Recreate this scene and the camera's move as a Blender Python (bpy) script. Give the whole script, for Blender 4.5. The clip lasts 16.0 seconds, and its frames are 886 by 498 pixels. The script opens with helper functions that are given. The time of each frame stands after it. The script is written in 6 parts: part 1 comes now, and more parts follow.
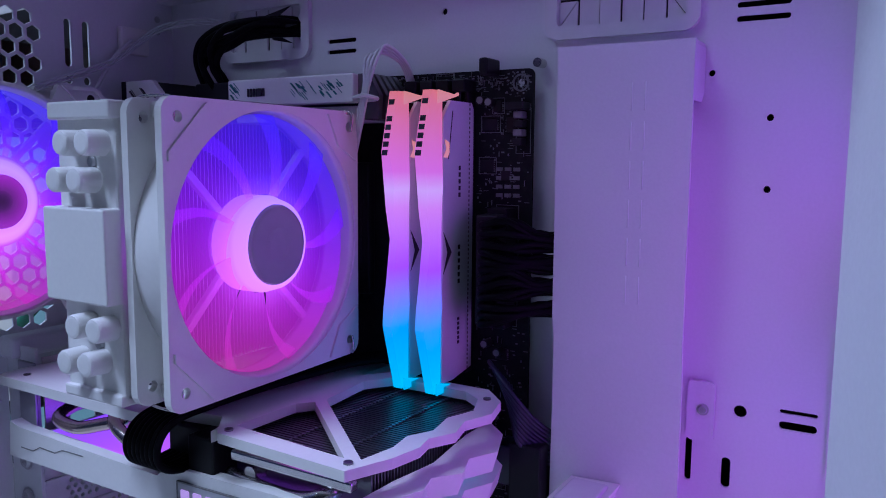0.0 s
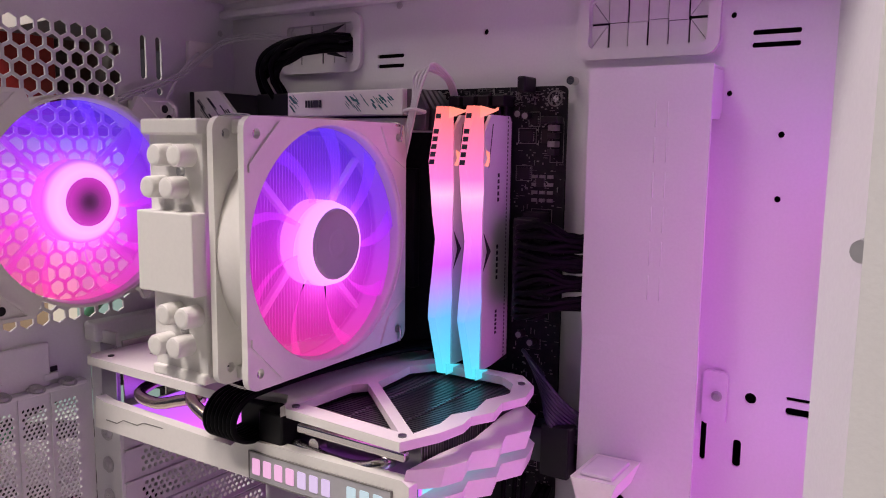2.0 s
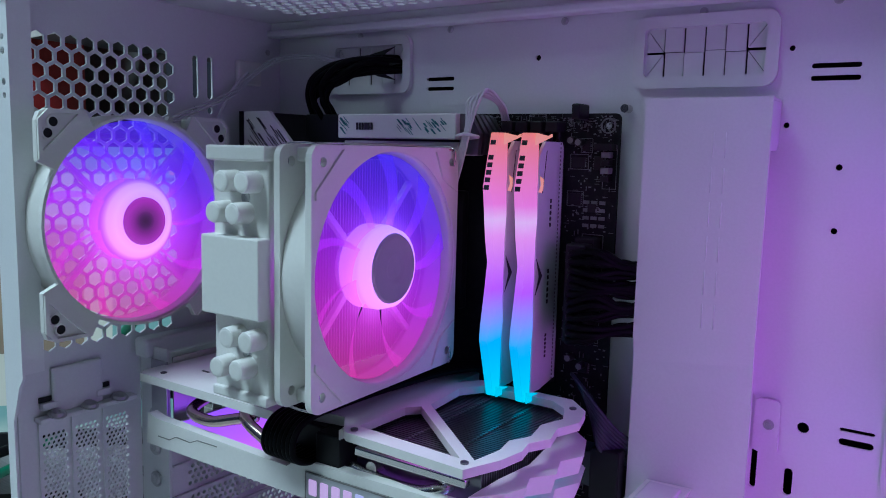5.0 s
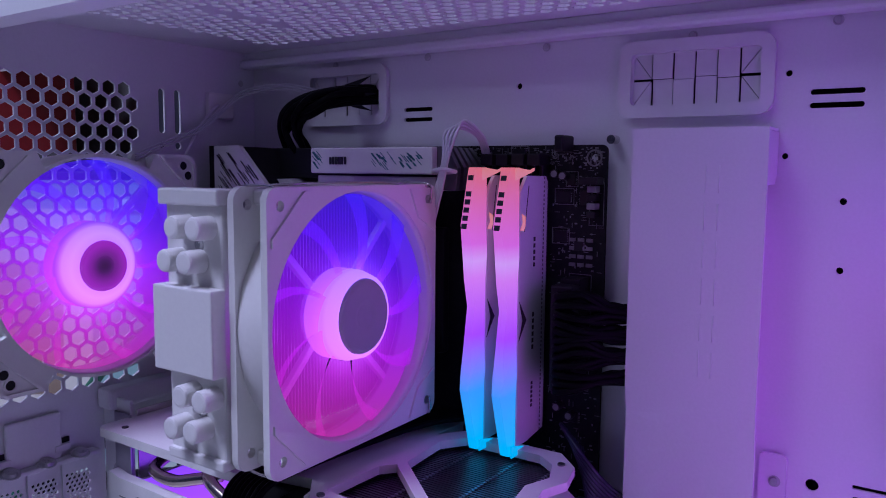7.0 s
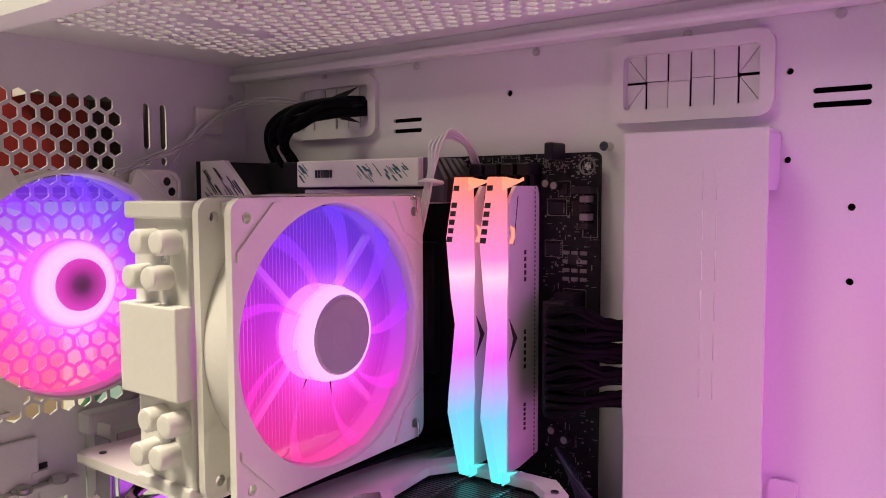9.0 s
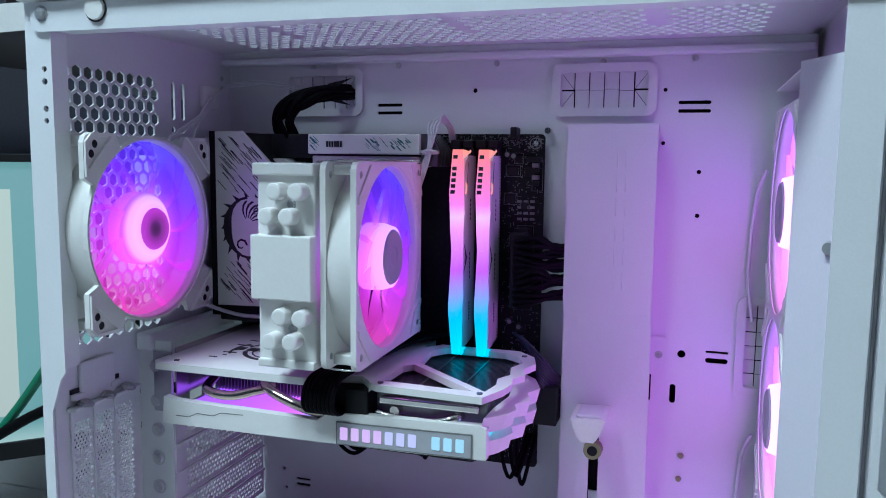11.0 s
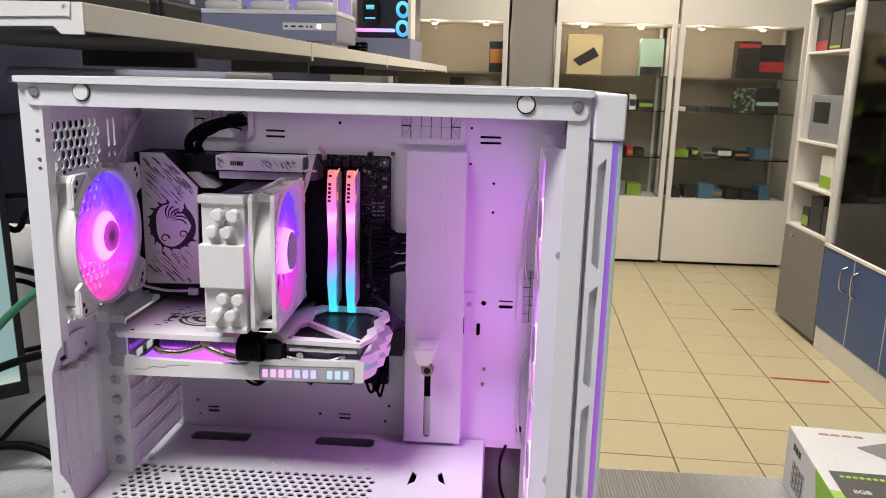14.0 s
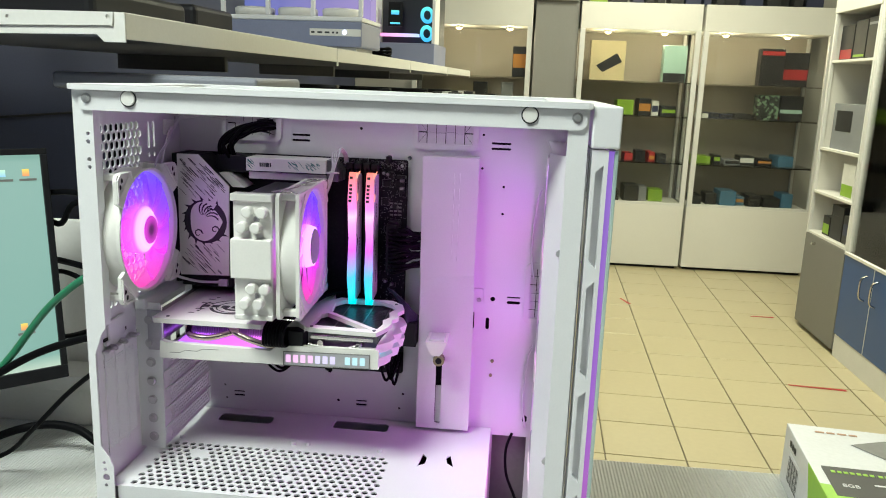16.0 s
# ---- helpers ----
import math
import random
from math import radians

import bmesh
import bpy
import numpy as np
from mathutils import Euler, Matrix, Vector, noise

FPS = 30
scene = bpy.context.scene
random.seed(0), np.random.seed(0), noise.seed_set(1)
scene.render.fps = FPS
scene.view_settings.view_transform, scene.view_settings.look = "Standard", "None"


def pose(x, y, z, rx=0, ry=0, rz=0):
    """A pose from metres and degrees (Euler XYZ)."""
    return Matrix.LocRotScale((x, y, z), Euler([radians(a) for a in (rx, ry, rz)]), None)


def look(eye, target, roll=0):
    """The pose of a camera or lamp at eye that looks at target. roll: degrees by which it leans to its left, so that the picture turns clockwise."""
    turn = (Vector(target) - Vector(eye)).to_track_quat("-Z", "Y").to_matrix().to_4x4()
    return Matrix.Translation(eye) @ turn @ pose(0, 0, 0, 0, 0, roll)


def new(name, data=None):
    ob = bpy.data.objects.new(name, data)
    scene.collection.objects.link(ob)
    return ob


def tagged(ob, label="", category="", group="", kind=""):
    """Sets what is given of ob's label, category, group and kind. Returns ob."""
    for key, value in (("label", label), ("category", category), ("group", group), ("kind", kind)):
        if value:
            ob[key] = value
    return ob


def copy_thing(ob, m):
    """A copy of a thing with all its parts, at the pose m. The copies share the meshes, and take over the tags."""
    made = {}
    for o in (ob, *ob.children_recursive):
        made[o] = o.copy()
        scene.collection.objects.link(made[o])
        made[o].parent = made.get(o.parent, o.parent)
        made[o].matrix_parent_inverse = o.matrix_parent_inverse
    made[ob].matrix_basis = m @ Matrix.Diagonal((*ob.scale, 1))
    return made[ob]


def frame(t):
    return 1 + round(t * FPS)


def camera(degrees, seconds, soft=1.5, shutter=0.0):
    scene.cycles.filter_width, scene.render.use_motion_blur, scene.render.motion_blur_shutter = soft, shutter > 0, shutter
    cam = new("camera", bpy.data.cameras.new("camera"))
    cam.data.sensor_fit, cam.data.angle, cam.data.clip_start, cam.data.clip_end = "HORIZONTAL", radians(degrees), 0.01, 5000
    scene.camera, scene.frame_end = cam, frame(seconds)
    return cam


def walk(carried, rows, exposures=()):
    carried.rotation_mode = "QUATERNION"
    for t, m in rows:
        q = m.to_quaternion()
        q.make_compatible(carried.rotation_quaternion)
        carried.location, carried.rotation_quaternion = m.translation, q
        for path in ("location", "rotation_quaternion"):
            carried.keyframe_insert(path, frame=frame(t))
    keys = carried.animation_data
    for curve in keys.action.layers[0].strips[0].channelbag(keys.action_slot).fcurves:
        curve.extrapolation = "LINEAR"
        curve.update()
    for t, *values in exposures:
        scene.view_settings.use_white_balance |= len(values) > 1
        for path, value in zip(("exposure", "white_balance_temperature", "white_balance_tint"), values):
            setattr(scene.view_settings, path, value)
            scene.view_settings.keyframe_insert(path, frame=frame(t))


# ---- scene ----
cam = camera(59.56, 16.0, soft=1.0)
PATH = [
    (0, (0.0080, 0.0050, 1.1655), (-0.3007, 0.5147, 1.0958), 0.43),
    (0.5, (0.0278, -0.0108, 1.1745), (-0.2870, 0.4955, 1.1074), 0.55),
    (1, (0.0316, -0.0182, 1.1791), (-0.2870, 0.4852, 1.1076), 0.63),
    (1.5, (0.0323, -0.0294, 1.1802), (-0.2900, 0.4711, 1.1051), 0.69),
    (2, (0.0228, -0.0327, 1.1755), (-0.3030, 0.4651, 1.0972), 0.77),
    (2.5, (0.0185, -0.0377, 1.1802), (-0.3188, 0.4526, 1.1043), 0.76),
    (3, (0.0081, -0.0427, 1.1771), (-0.3286, 0.4483, 1.1028), 0.97),
    (3.2, (0.0101, -0.0446, 1.1780), (-0.3332, 0.4418, 1.1036), 0.99),
    (5.3, (0.0047, -0.0483, 1.1868), (-0.3260, 0.4466, 1.1115), 1.49),
    (5.5, (0.0079, -0.0470, 1.1856), (-0.3230, 0.4480, 1.1117), 1.55),
    (6, (0.0116, -0.0430, 1.1816), (-0.3164, 0.4542, 1.1088), 1.49),
    (6.5, (0.0115, -0.0471, 1.1841), (-0.3192, 0.4487, 1.1149), 1.17),
    (7, (0.0016, -0.0156, 1.1954), (-0.3359, 0.4766, 1.1338), 0.50),
    (7.5, (-0.0038, 0.0183, 1.1952), (-0.3510, 0.5047, 1.1419), -0.12),
    (8, (0.0033, 0.0240, 1.1938), (-0.3521, 0.5051, 1.1470), -0.49),
    (8.5, (0.0084, 0.0213, 1.1893), (-0.3500, 0.5004, 1.1437), -0.54),
    (8.7, (0.0075, 0.0163, 1.1900), (-0.3503, 0.4959, 1.1451), -0.42),
    (10.8, (-0.0226, -0.1380, 1.1856), (-0.2336, 0.4202, 1.1232), 0.60),
    (11, (-0.0498, -0.2004, 1.1892), (-0.2297, 0.3679, 1.1206), 0.71),
    (11.5, (-0.0757, -0.2907, 1.2001), (-0.1949, 0.2916, 1.1181), 0.92),
    (12, (-0.0609, -0.3342, 1.2064), (-0.1327, 0.2543, 1.1138), 1.29),
    (12.5, (-0.0864, -0.3599, 1.2194), (-0.1388, 0.2284, 1.1138), 1.46),
    (13, (-0.0712, -0.3845, 1.2411), (-0.1157, 0.2025, 1.1249), 1.56),
    (13.5, (-0.0595, -0.4013, 1.2670), (-0.0985, 0.1845, 1.1431), 1.55),
    (14, (-0.0465, -0.4285, 1.2849), (-0.0821, 0.1565, 1.1564), 1.51),
    (14.5, (-0.0443, -0.4567, 1.2873), (-0.0799, 0.1281, 1.1578), 1.55),
    (15, (-0.0489, -0.4675, 1.2870), (-0.0886, 0.1171, 1.1579), 1.72),
    (15.5, (-0.0394, -0.4722, 1.2883), (-0.0854, 0.1121, 1.1600), 1.93),
    (16, (-0.0324, -0.4825, 1.2920), (-0.0851, 0.1015, 1.1653), 2.12),
]
EXPOSURES = [
    (0, -0.75, 4650, 17), (0.5, -0.65, 4900, 26), (1, -0.5, 5400, 28), (1.5, -0.15, 6300, 30), (2, 0.02, 7600, 21), (2.5, 0.2, 8900, 4), (3, 0.28, 9400, -10),
    (5.5, -0.7, 4300, -12), (6, -0.88, 4200, -4), (6.5, -1.0, 4500, 20), (7, -0.85, 5000, 38), (7.5, -0.45, 5900, 44), (8, 0.02, 7900, 47), (8.5, 0.3, 10000, 28),
    (10.8, -0.02, 5150, -10), (11, -0.05, 5150, -9), (11.5, -0.25, 5250, -1), (12, -0.36, 5400, 12), (12.5, -0.24, 5600, 16), (13, -0.1, 5850, 18), (13.5, 0.05, 6200, 17), (14, 0.2, 6700, 13), (14.5, 0.28, 7100, 10), (15, 0.34, 7200, 5), (16, 0.42, 6750, -8)]
walk(cam, [(t, look(eye, target, roll)) for t, eye, target, roll in PATH], EXPOSURES)

# ---- light ----
world = bpy.data.worlds.new("world")
scene.world = world
world.use_nodes = True
world.node_tree.nodes["Background"].inputs["Color"].default_value = (0.75, 0.8, 0.9, 1)
world.node_tree.nodes["Background"].inputs["Strength"].default_value = 0.008

CEILING_Z = 2.75
LAMP_POWER = 34.0
DAY, WARM = (0.96, 0.97, 1.0), (1.0, 0.91, 0.74)
# unseen lamps; places and shares are guesses tuned to the light needed
CEILING_LAMPS = [(-0.72, -0.62, 1.28, DAY), (0.85, 2.9, 0.78, WARM), (0.75, 4.2, 0.66, WARM), (1.35, 2.3, 0.55, WARM)]
for lx, ly, share, tone in CEILING_LAMPS:
    lamp = bpy.data.lights.new("ceiling_lamp", "AREA")
    lamp.shape, lamp.size, lamp.size_y = "SQUARE", 0.56, 0.56
    lamp.energy, lamp.color = LAMP_POWER * share, tone
    new("ceiling_lamp", lamp).matrix_world = pose(lx, ly, CEILING_Z - 0.03)

for sx in (0.57, 0.965, 1.39, 1.81, -0.13, -0.5):
    lamp = bpy.data.lights.new("cabinet_spot", "POINT")
    lamp.energy, lamp.color, lamp.shadow_soft_size = 1.7, (1.0, 0.82, 0.6), 0.02
    new("cabinet_spot", lamp).location = (sx, 5.34, 1.64)

LED_FRONT = 8.8     # the front fans shine brighter
LED_BLADE = 2.9    # light carried out through the clear blades
LED_RAM = 1.1
LED_CARD = 1.3


# ---- materials ----
def mat(name, color, rough=0.5, metal=0.0, vary=0.06, grain=180.0, bump=0.05, blotch=9.0, spec=0.5, alpha=1.0):
    """A surface with a fine grain and larger, faint stains."""
    m = bpy.data.materials.new(name)
    m.use_nodes = True
    n, l = m.node_tree.nodes, m.node_tree.links
    p = n["Principled BSDF"]
    co = n.new("ShaderNodeTexCoord")
    fine, wide = n.new("ShaderNodeTexNoise"), n.new("ShaderNodeTexNoise")
    fine.inputs["Scale"].default_value, fine.inputs["Detail"].default_value = grain, 4
    wide.inputs["Scale"].default_value, wide.inputs["Detail"].default_value = blotch, 6
    l.new(co.outputs["Object"], fine.inputs["Vector"])
    l.new(co.outputs["Object"], wide.inputs["Vector"])
    both = n.new("ShaderNodeMath")
    both.operation = "ADD"
    l.new(fine.outputs["Fac"], both.inputs[0])
    l.new(wide.outputs["Fac"], both.inputs[1])
    ramp = n.new("ShaderNodeValToRGB")
    ramp.color_ramp.elements[0].position, ramp.color_ramp.elements[1].position = 0.3, 0.7
    ramp.color_ramp.elements[0].color = (*[c * (1 - vary) for c in color], 1)
    ramp.color_ramp.elements[1].color = (*[min(1, c * (1 + vary)) for c in color], 1)
    half = n.new("ShaderNodeMath")
    half.operation, half.inputs[1].default_value = "MULTIPLY", 0.5
    l.new(both.outputs[0], half.inputs[0])
    l.new(half.outputs[0], ramp.inputs["Fac"])
    l.new(ramp.outputs["Color"], p.inputs["Base Color"])
    rr = n.new("ShaderNodeMapRange")
    rr.inputs["To Min"].default_value, rr.inputs["To Max"].default_value = max(0.02, rough - 0.08), min(1, rough + 0.08)
    l.new(wide.outputs["Fac"], rr.inputs["Value"])
    l.new(rr.outputs["Result"], p.inputs["Roughness"])
    p.inputs["Metallic"].default_value = metal
    p.inputs["Specular IOR Level"].default_value = spec
    p.inputs["Alpha"].default_value = alpha
    if bump:
        b = n.new("ShaderNodeBump")
        b.inputs["Strength"].default_value, b.inputs["Distance"].default_value = bump, 0.0006
        l.new(fine.outputs["Fac"], b.inputs["Height"])
        l.new(b.outputs["Normal"], p.inputs["Normal"])
    return m


def glow(name, stops, strength, axis="Z", radial=0.0, clear=0.0, swirl=0.0):
    """A lit diffuser: colours run along one axis of the part, or outwards from its middle."""
    m = bpy.data.materials.new(name)
    m.use_nodes = True
    n, l = m.node_tree.nodes, m.node_tree.links
    n.remove(n["Principled BSDF"])
    out = n["Material Output"]
    co, sep = n.new("ShaderNodeTexCoord"), n.new("ShaderNodeSeparateXYZ")
    ramp = n.new("ShaderNodeValToRGB")
    e = ramp.color_ramp.elements
    e[0].position, e[0].color = stops[0][0], (*stops[0][1], 1)
    e[1].position, e[1].color = stops[-1][0], (*stops[-1][1], 1)
    for at, c in stops[1:-1]:
        e.new(at).color = (*c, 1)
    if radial:
        length, div = n.new("ShaderNodeVectorMath"), n.new("ShaderNodeMath")
        length.operation, div.operation, div.inputs[1].default_value = "LENGTH", "DIVIDE", radial
        l.new(co.outputs["Object"], length.inputs[0])
        l.new(length.outputs["Value"], div.inputs[0])
        l.new(co.outputs["Object"], sep.inputs[0])
        tilt, add = n.new("ShaderNodeMath"), n.new("ShaderNodeMath")
        tilt.operation, tilt.inputs[1].default_value = "MULTIPLY", swirl
        add.operation = "ADD"
        l.new(sep.outputs["X"], tilt.inputs[0])
        l.new(div.outputs[0], add.inputs[0])
        l.new(tilt.outputs[0], add.inputs[1])
        l.new(add.outputs[0], ramp.inputs["Fac"])
    else:
        l.new(co.outputs["Generated"], sep.inputs[0])
        l.new(sep.outputs[axis], ramp.inputs["Fac"])
    em, gloss, dif = n.new("ShaderNodeEmission"), n.new("ShaderNodeBsdfGlossy"), n.new("ShaderNodeBsdfDiffuse")
    em.inputs["Strength"].default_value = strength
    gloss.inputs["Roughness"].default_value = 0.3
    dif.inputs["Color"].default_value = (0.1, 0.1, 0.11, 1)
    l.new(ramp.outputs["Color"], em.inputs["Color"])
    body = n.new("ShaderNodeMixShader")
    body.inputs[0].default_value = 0.04
    l.new(dif.outputs[0], body.inputs[1])
    l.new(gloss.outputs[0], body.inputs[2])
    add2 = n.new("ShaderNodeAddShader")
    l.new(em.outputs[0], add2.inputs[0])
    l.new(body.outputs[0], add2.inputs[1])
    last = add2
    if clear:
        tr, mix = n.new("ShaderNodeBsdfTransparent"), n.new("ShaderNodeMixShader")
        mix.inputs[0].default_value = clear
        l.new(add2.outputs[0], mix.inputs[1])
        l.new(tr.outputs[0], mix.inputs[2])
        last = mix
    l.new(last.outputs[0], out.inputs["Surface"])
    return m


def fan_glow(name, colours, fade, strength, up, clear):
    """Clear plastic lit from the hub: brightest at the hub, its colour running from the foot to the top of the fan."""
    m = bpy.data.materials.new(name)
    m.use_nodes = True
    n, l = m.node_tree.nodes, m.node_tree.links
    n.remove(n["Principled BSDF"])
    co, sep = n.new("ShaderNodeTexCoord"), n.new("ShaderNodeSeparateXYZ")
    flat, length = n.new("ShaderNodeVectorMath"), n.new("ShaderNodeVectorMath")
    flat.operation, length.operation = "MULTIPLY", "LENGTH"
    flat.inputs[1].default_value = (1 / 0.058, 1 / 0.058, 0)
    l.new(co.outputs["Object"], flat.inputs[0])
    l.new(flat.outputs[0], length.inputs[0])
    l.new(flat.outputs[0], sep.inputs[0])
    level, lean, sum_ = n.new("ShaderNodeMath"), n.new("ShaderNodeMath"), n.new("ShaderNodeMath")
    level.operation = lean.operation = "MULTIPLY_ADD"
    level.inputs[1].default_value, level.inputs[2].default_value = 0.5 * up, 0.5
    lean.inputs[1].default_value = 0.16
    l.new(sep.outputs["X"], level.inputs[0])
    l.new(sep.outputs["Y"], lean.inputs[0])
    l.new(level.outputs[0], lean.inputs[2])
    ramps = []
    for stops, src in ((colours, lean.outputs[0]), ([(a, (v, v, v)) for a, v in fade], length.outputs["Value"])):
        ramp = n.new("ShaderNodeValToRGB")
        e = ramp.color_ramp.elements
        e[0].position, e[0].color = stops[0][0], (*stops[0][1], 1)
        e[1].position, e[1].color = stops[-1][0], (*stops[-1][1], 1)
        for at, c in stops[1:-1]:
            e.new(at).color = (*c, 1)
        l.new(src, ramp.inputs["Fac"])
        ramps.append(ramp)
    power, gain = n.new("ShaderNodeMath"), n.new("ShaderNodeMath")
    power.operation, power.inputs[1].default_value = "MULTIPLY", strength
    gain.operation, gain.inputs[1].default_value = "POWER", 3.0
    l.new(ramps[1].outputs["Color"], power.inputs[0])
    l.new(ramps[1].outputs["Color"], gain.inputs[0])
    pale = n.new("ShaderNodeMix")
    pale.data_type = "RGBA"
    pale.inputs[7].default_value = (1.0, 0.75, 1.0, 1)
    half = n.new("ShaderNodeMath")
    half.operation, half.inputs[1].default_value = "MULTIPLY", 0.3
    l.new(gain.outputs[0], half.inputs[0])
    l.new(half.outputs[0], pale.inputs[0])
    l.new(ramps[0].outputs["Color"], pale.inputs[6])
    em, dif, add = n.new("ShaderNodeEmission"), n.new("ShaderNodeBsdfDiffuse"), n.new("ShaderNodeAddShader")
    dif.inputs["Color"].default_value = (0.03, 0.03, 0.035, 1)
    l.new(pale.outputs[2], em.inputs["Color"])
    l.new(power.outputs[0], em.inputs["Strength"])
    l.new(em.outputs[0], add.inputs[0])
    l.new(dif.outputs[0], add.inputs[1])
    tr, mix = n.new("ShaderNodeBsdfTransparent"), n.new("ShaderNodeMixShader")
    mix.inputs[0].default_value = clear
    l.new(add.outputs[0], mix.inputs[1])
    l.new(tr.outputs[0], mix.inputs[2])
    l.new(mix.outputs[0], n["Material Output"].inputs["Surface"])
    return m


def glass(name, color=(0.85, 0.95, 0.9), clear=0.86, rough=0.03):
    """Thin clear glass: mostly seen through, with a glossy face."""
    m = bpy.data.materials.new(name)
    m.use_nodes = True
    n, l = m.node_tree.nodes, m.node_tree.links
    n.remove(n["Principled BSDF"])
    tr, gl, mix, fr = (n.new(k) for k in ("ShaderNodeBsdfTransparent", "ShaderNodeBsdfGlossy", "ShaderNodeMixShader", "ShaderNodeFresnel"))
    tr.inputs["Color"].default_value = (*[c * clear + (1 - clear) * 0.4 for c in color], 1)
    gl.inputs["Roughness"].default_value = rough
    fr.inputs["IOR"].default_value = 1.45
    l.new(fr.outputs[0], mix.inputs[0])
    l.new(tr.outputs[0], mix.inputs[1])
    l.new(gl.outputs[0], mix.inputs[2])
    l.new(mix.outputs[0], n["Material Output"].inputs["Surface"])
    return m


def printed(name, ground, ink, scale, cover, rough=0.45):
    """Small crowded print or foliage-like clutter in two colours."""
    m = mat(name, ground, rough, vary=0.1)
    n, l = m.node_tree.nodes, m.node_tree.links
    p = n["Principled BSDF"]
    co = n.new("ShaderNodeTexCoord")
    v = n.new("ShaderNodeTexVoronoi")
    v.inputs["Scale"].default_value = scale
    l.new(co.outputs["Object"], v.inputs["Vector"])
    step = n.new("ShaderNodeMath")
    step.operation, step.inputs[1].default_value = "LESS_THAN", cover
    sep = n.new("ShaderNodeSeparateColor")
    l.new(v.outputs["Color"], sep.inputs[0])
    l.new(sep.outputs[0], step.inputs[0])
    mix = n.new("ShaderNodeMix")
    mix.data_type = "RGBA"
    old = p.inputs["Base Color"].links[0].from_socket
    l.new(step.outputs[0], mix.inputs[0])
    l.new(old, mix.inputs[6])
    mix.inputs[7].default_value = (*ink, 1)
    l.new(mix.outputs[2], p.inputs["Base Color"])
    return m


def ribbed(name, color, pitch, axis):
    m = mat(name, color, 0.45, vary=0.08)
    n, l = m.node_tree.nodes, m.node_tree.links
    co, w, b = n.new("ShaderNodeTexCoord"), n.new("ShaderNodeTexWave"), n.new("ShaderNodeBump")
    w.bands_direction = axis
    w.inputs["Scale"].default_value = 0.314 / pitch
    l.new(co.outputs["Object"], w.inputs["Vector"])
    b.inputs["Strength"].default_value, b.inputs["Distance"].default_value = 0.6, pitch * 0.3
    l.new(w.outputs["Fac"], b.inputs["Height"])
    l.new(b.outputs["Normal"], n["Principled BSDF"].inputs["Normal"])
    return m


WHITE = mat("white_powder_coat", (0.76, 0.76, 0.78), 0.5, vary=0.03, grain=900, bump=0.12, blotch=14)
WHITE_IN = mat("white_sheet_steel", (0.69, 0.69, 0.71), 0.42, vary=0.04, grain=700, bump=0.1, blotch=10)
PLASTIC = mat("white_plastic", (0.78, 0.77, 0.74), 0.38, vary=0.03, grain=500, bump=0.05)
RUBBER = mat("white_rubber", (0.68, 0.67, 0.68), 0.6, vary=0.05)
BLACK = mat("black_plastic", (0.008, 0.008, 0.01), 0.5, vary=0.2, spec=0.25)
# near-black that stands for shade inside gaps, holes and hollows
GAP_SHADE = mat("shade_in_gaps", (0.006, 0.006, 0.008), 0.8, vary=0.2)
CABLE = mat("black_cable", (0.004, 0.004, 0.005), 0.45, vary=0.25, spec=0.04)
CABLE_W = mat("white_cable", (0.66, 0.66, 0.68), 0.4)
CABLE_G = mat("green_cable", (0.02, 0.16, 0.08), 0.4)
CHROME = mat("bright_steel", (0.62, 0.6, 0.58), 0.22, metal=1.0, vary=0.08)
COPPER = mat("nickel_heat_pipe", (0.5, 0.42, 0.36), 0.2, metal=1.0, vary=0.12)
SCREW = mat("screw_steel", (0.5, 0.5, 0.51), 0.32, metal=0.6, vary=0.15)
BRASS = mat("bronze_stud", (0.3, 0.24, 0.16), 0.3, metal=1.0, vary=0.15)
FIN = mat("aluminium_fin", (0.42, 0.42, 0.45), 0.3, metal=1.0, vary=0.1)
FIN_D = mat("black_fin", (0.2, 0.2, 0.215), 0.32, metal=0.85, vary=0.2)
PCB = printed("black_circuit_board", (0.008, 0.008, 0.011), (0.013, 0.013, 0.015), 420, 0.18, 0.65)
PCB.node_tree.nodes["Principled BSDF"].inputs["Specular IOR Level"].default_value = 0.2
CHIP = mat("chip", (0.01, 0.01, 0.012), 0.45, vary=0.3, spec=0.3)
SOLDER = mat("solder_and_print", (0.17, 0.17, 0.175), 0.5, vary=0.4, blotch=120)
INK = mat("dark_print", (0.02, 0.02, 0.025), 0.5)
INK_T = mat("teal_print", (0.03, 0.16, 0.17), 0.5)
TABLE = ribbed("grey_ribbed_laminate", (0.5, 0.5, 0.5), 0.0045, "X")
GREY = mat("grey_panel", (0.19, 0.185, 0.18), 0.5, vary=0.1, blotch=3)
BLUE = mat("blue_laminate", (0.035, 0.085, 0.24), 0.4, vary=0.08, blotch=3)
TILE = mat("cream_floor_tile", (0.49, 0.43, 0.28), 0.3, vary=0.05, grain=45, blotch=3, bump=0.0)
GROUT = mat("grout", (0.19, 0.16, 0.11), 0.8, vary=0.2)
WALL = mat("painted_wall", (0.5, 0.49, 0.47), 0.7, vary=0.06, blotch=2)
# navy tint holds the blue LED light spilt on the west wall
WALL_D = mat("wall_toned_for_light", (0.05, 0.06, 0.12), 0.6, vary=0.15, blotch=2)
CEIL = mat("ceiling_white", (0.72, 0.72, 0.7), 0.8, vary=0.04)
LAMINATE = mat("white_laminate", (0.72, 0.71, 0.68), 0.45, vary=0.04, blotch=3)
ALU = mat("white_aluminium", (0.68, 0.68, 0.68), 0.4, metal=0.1)
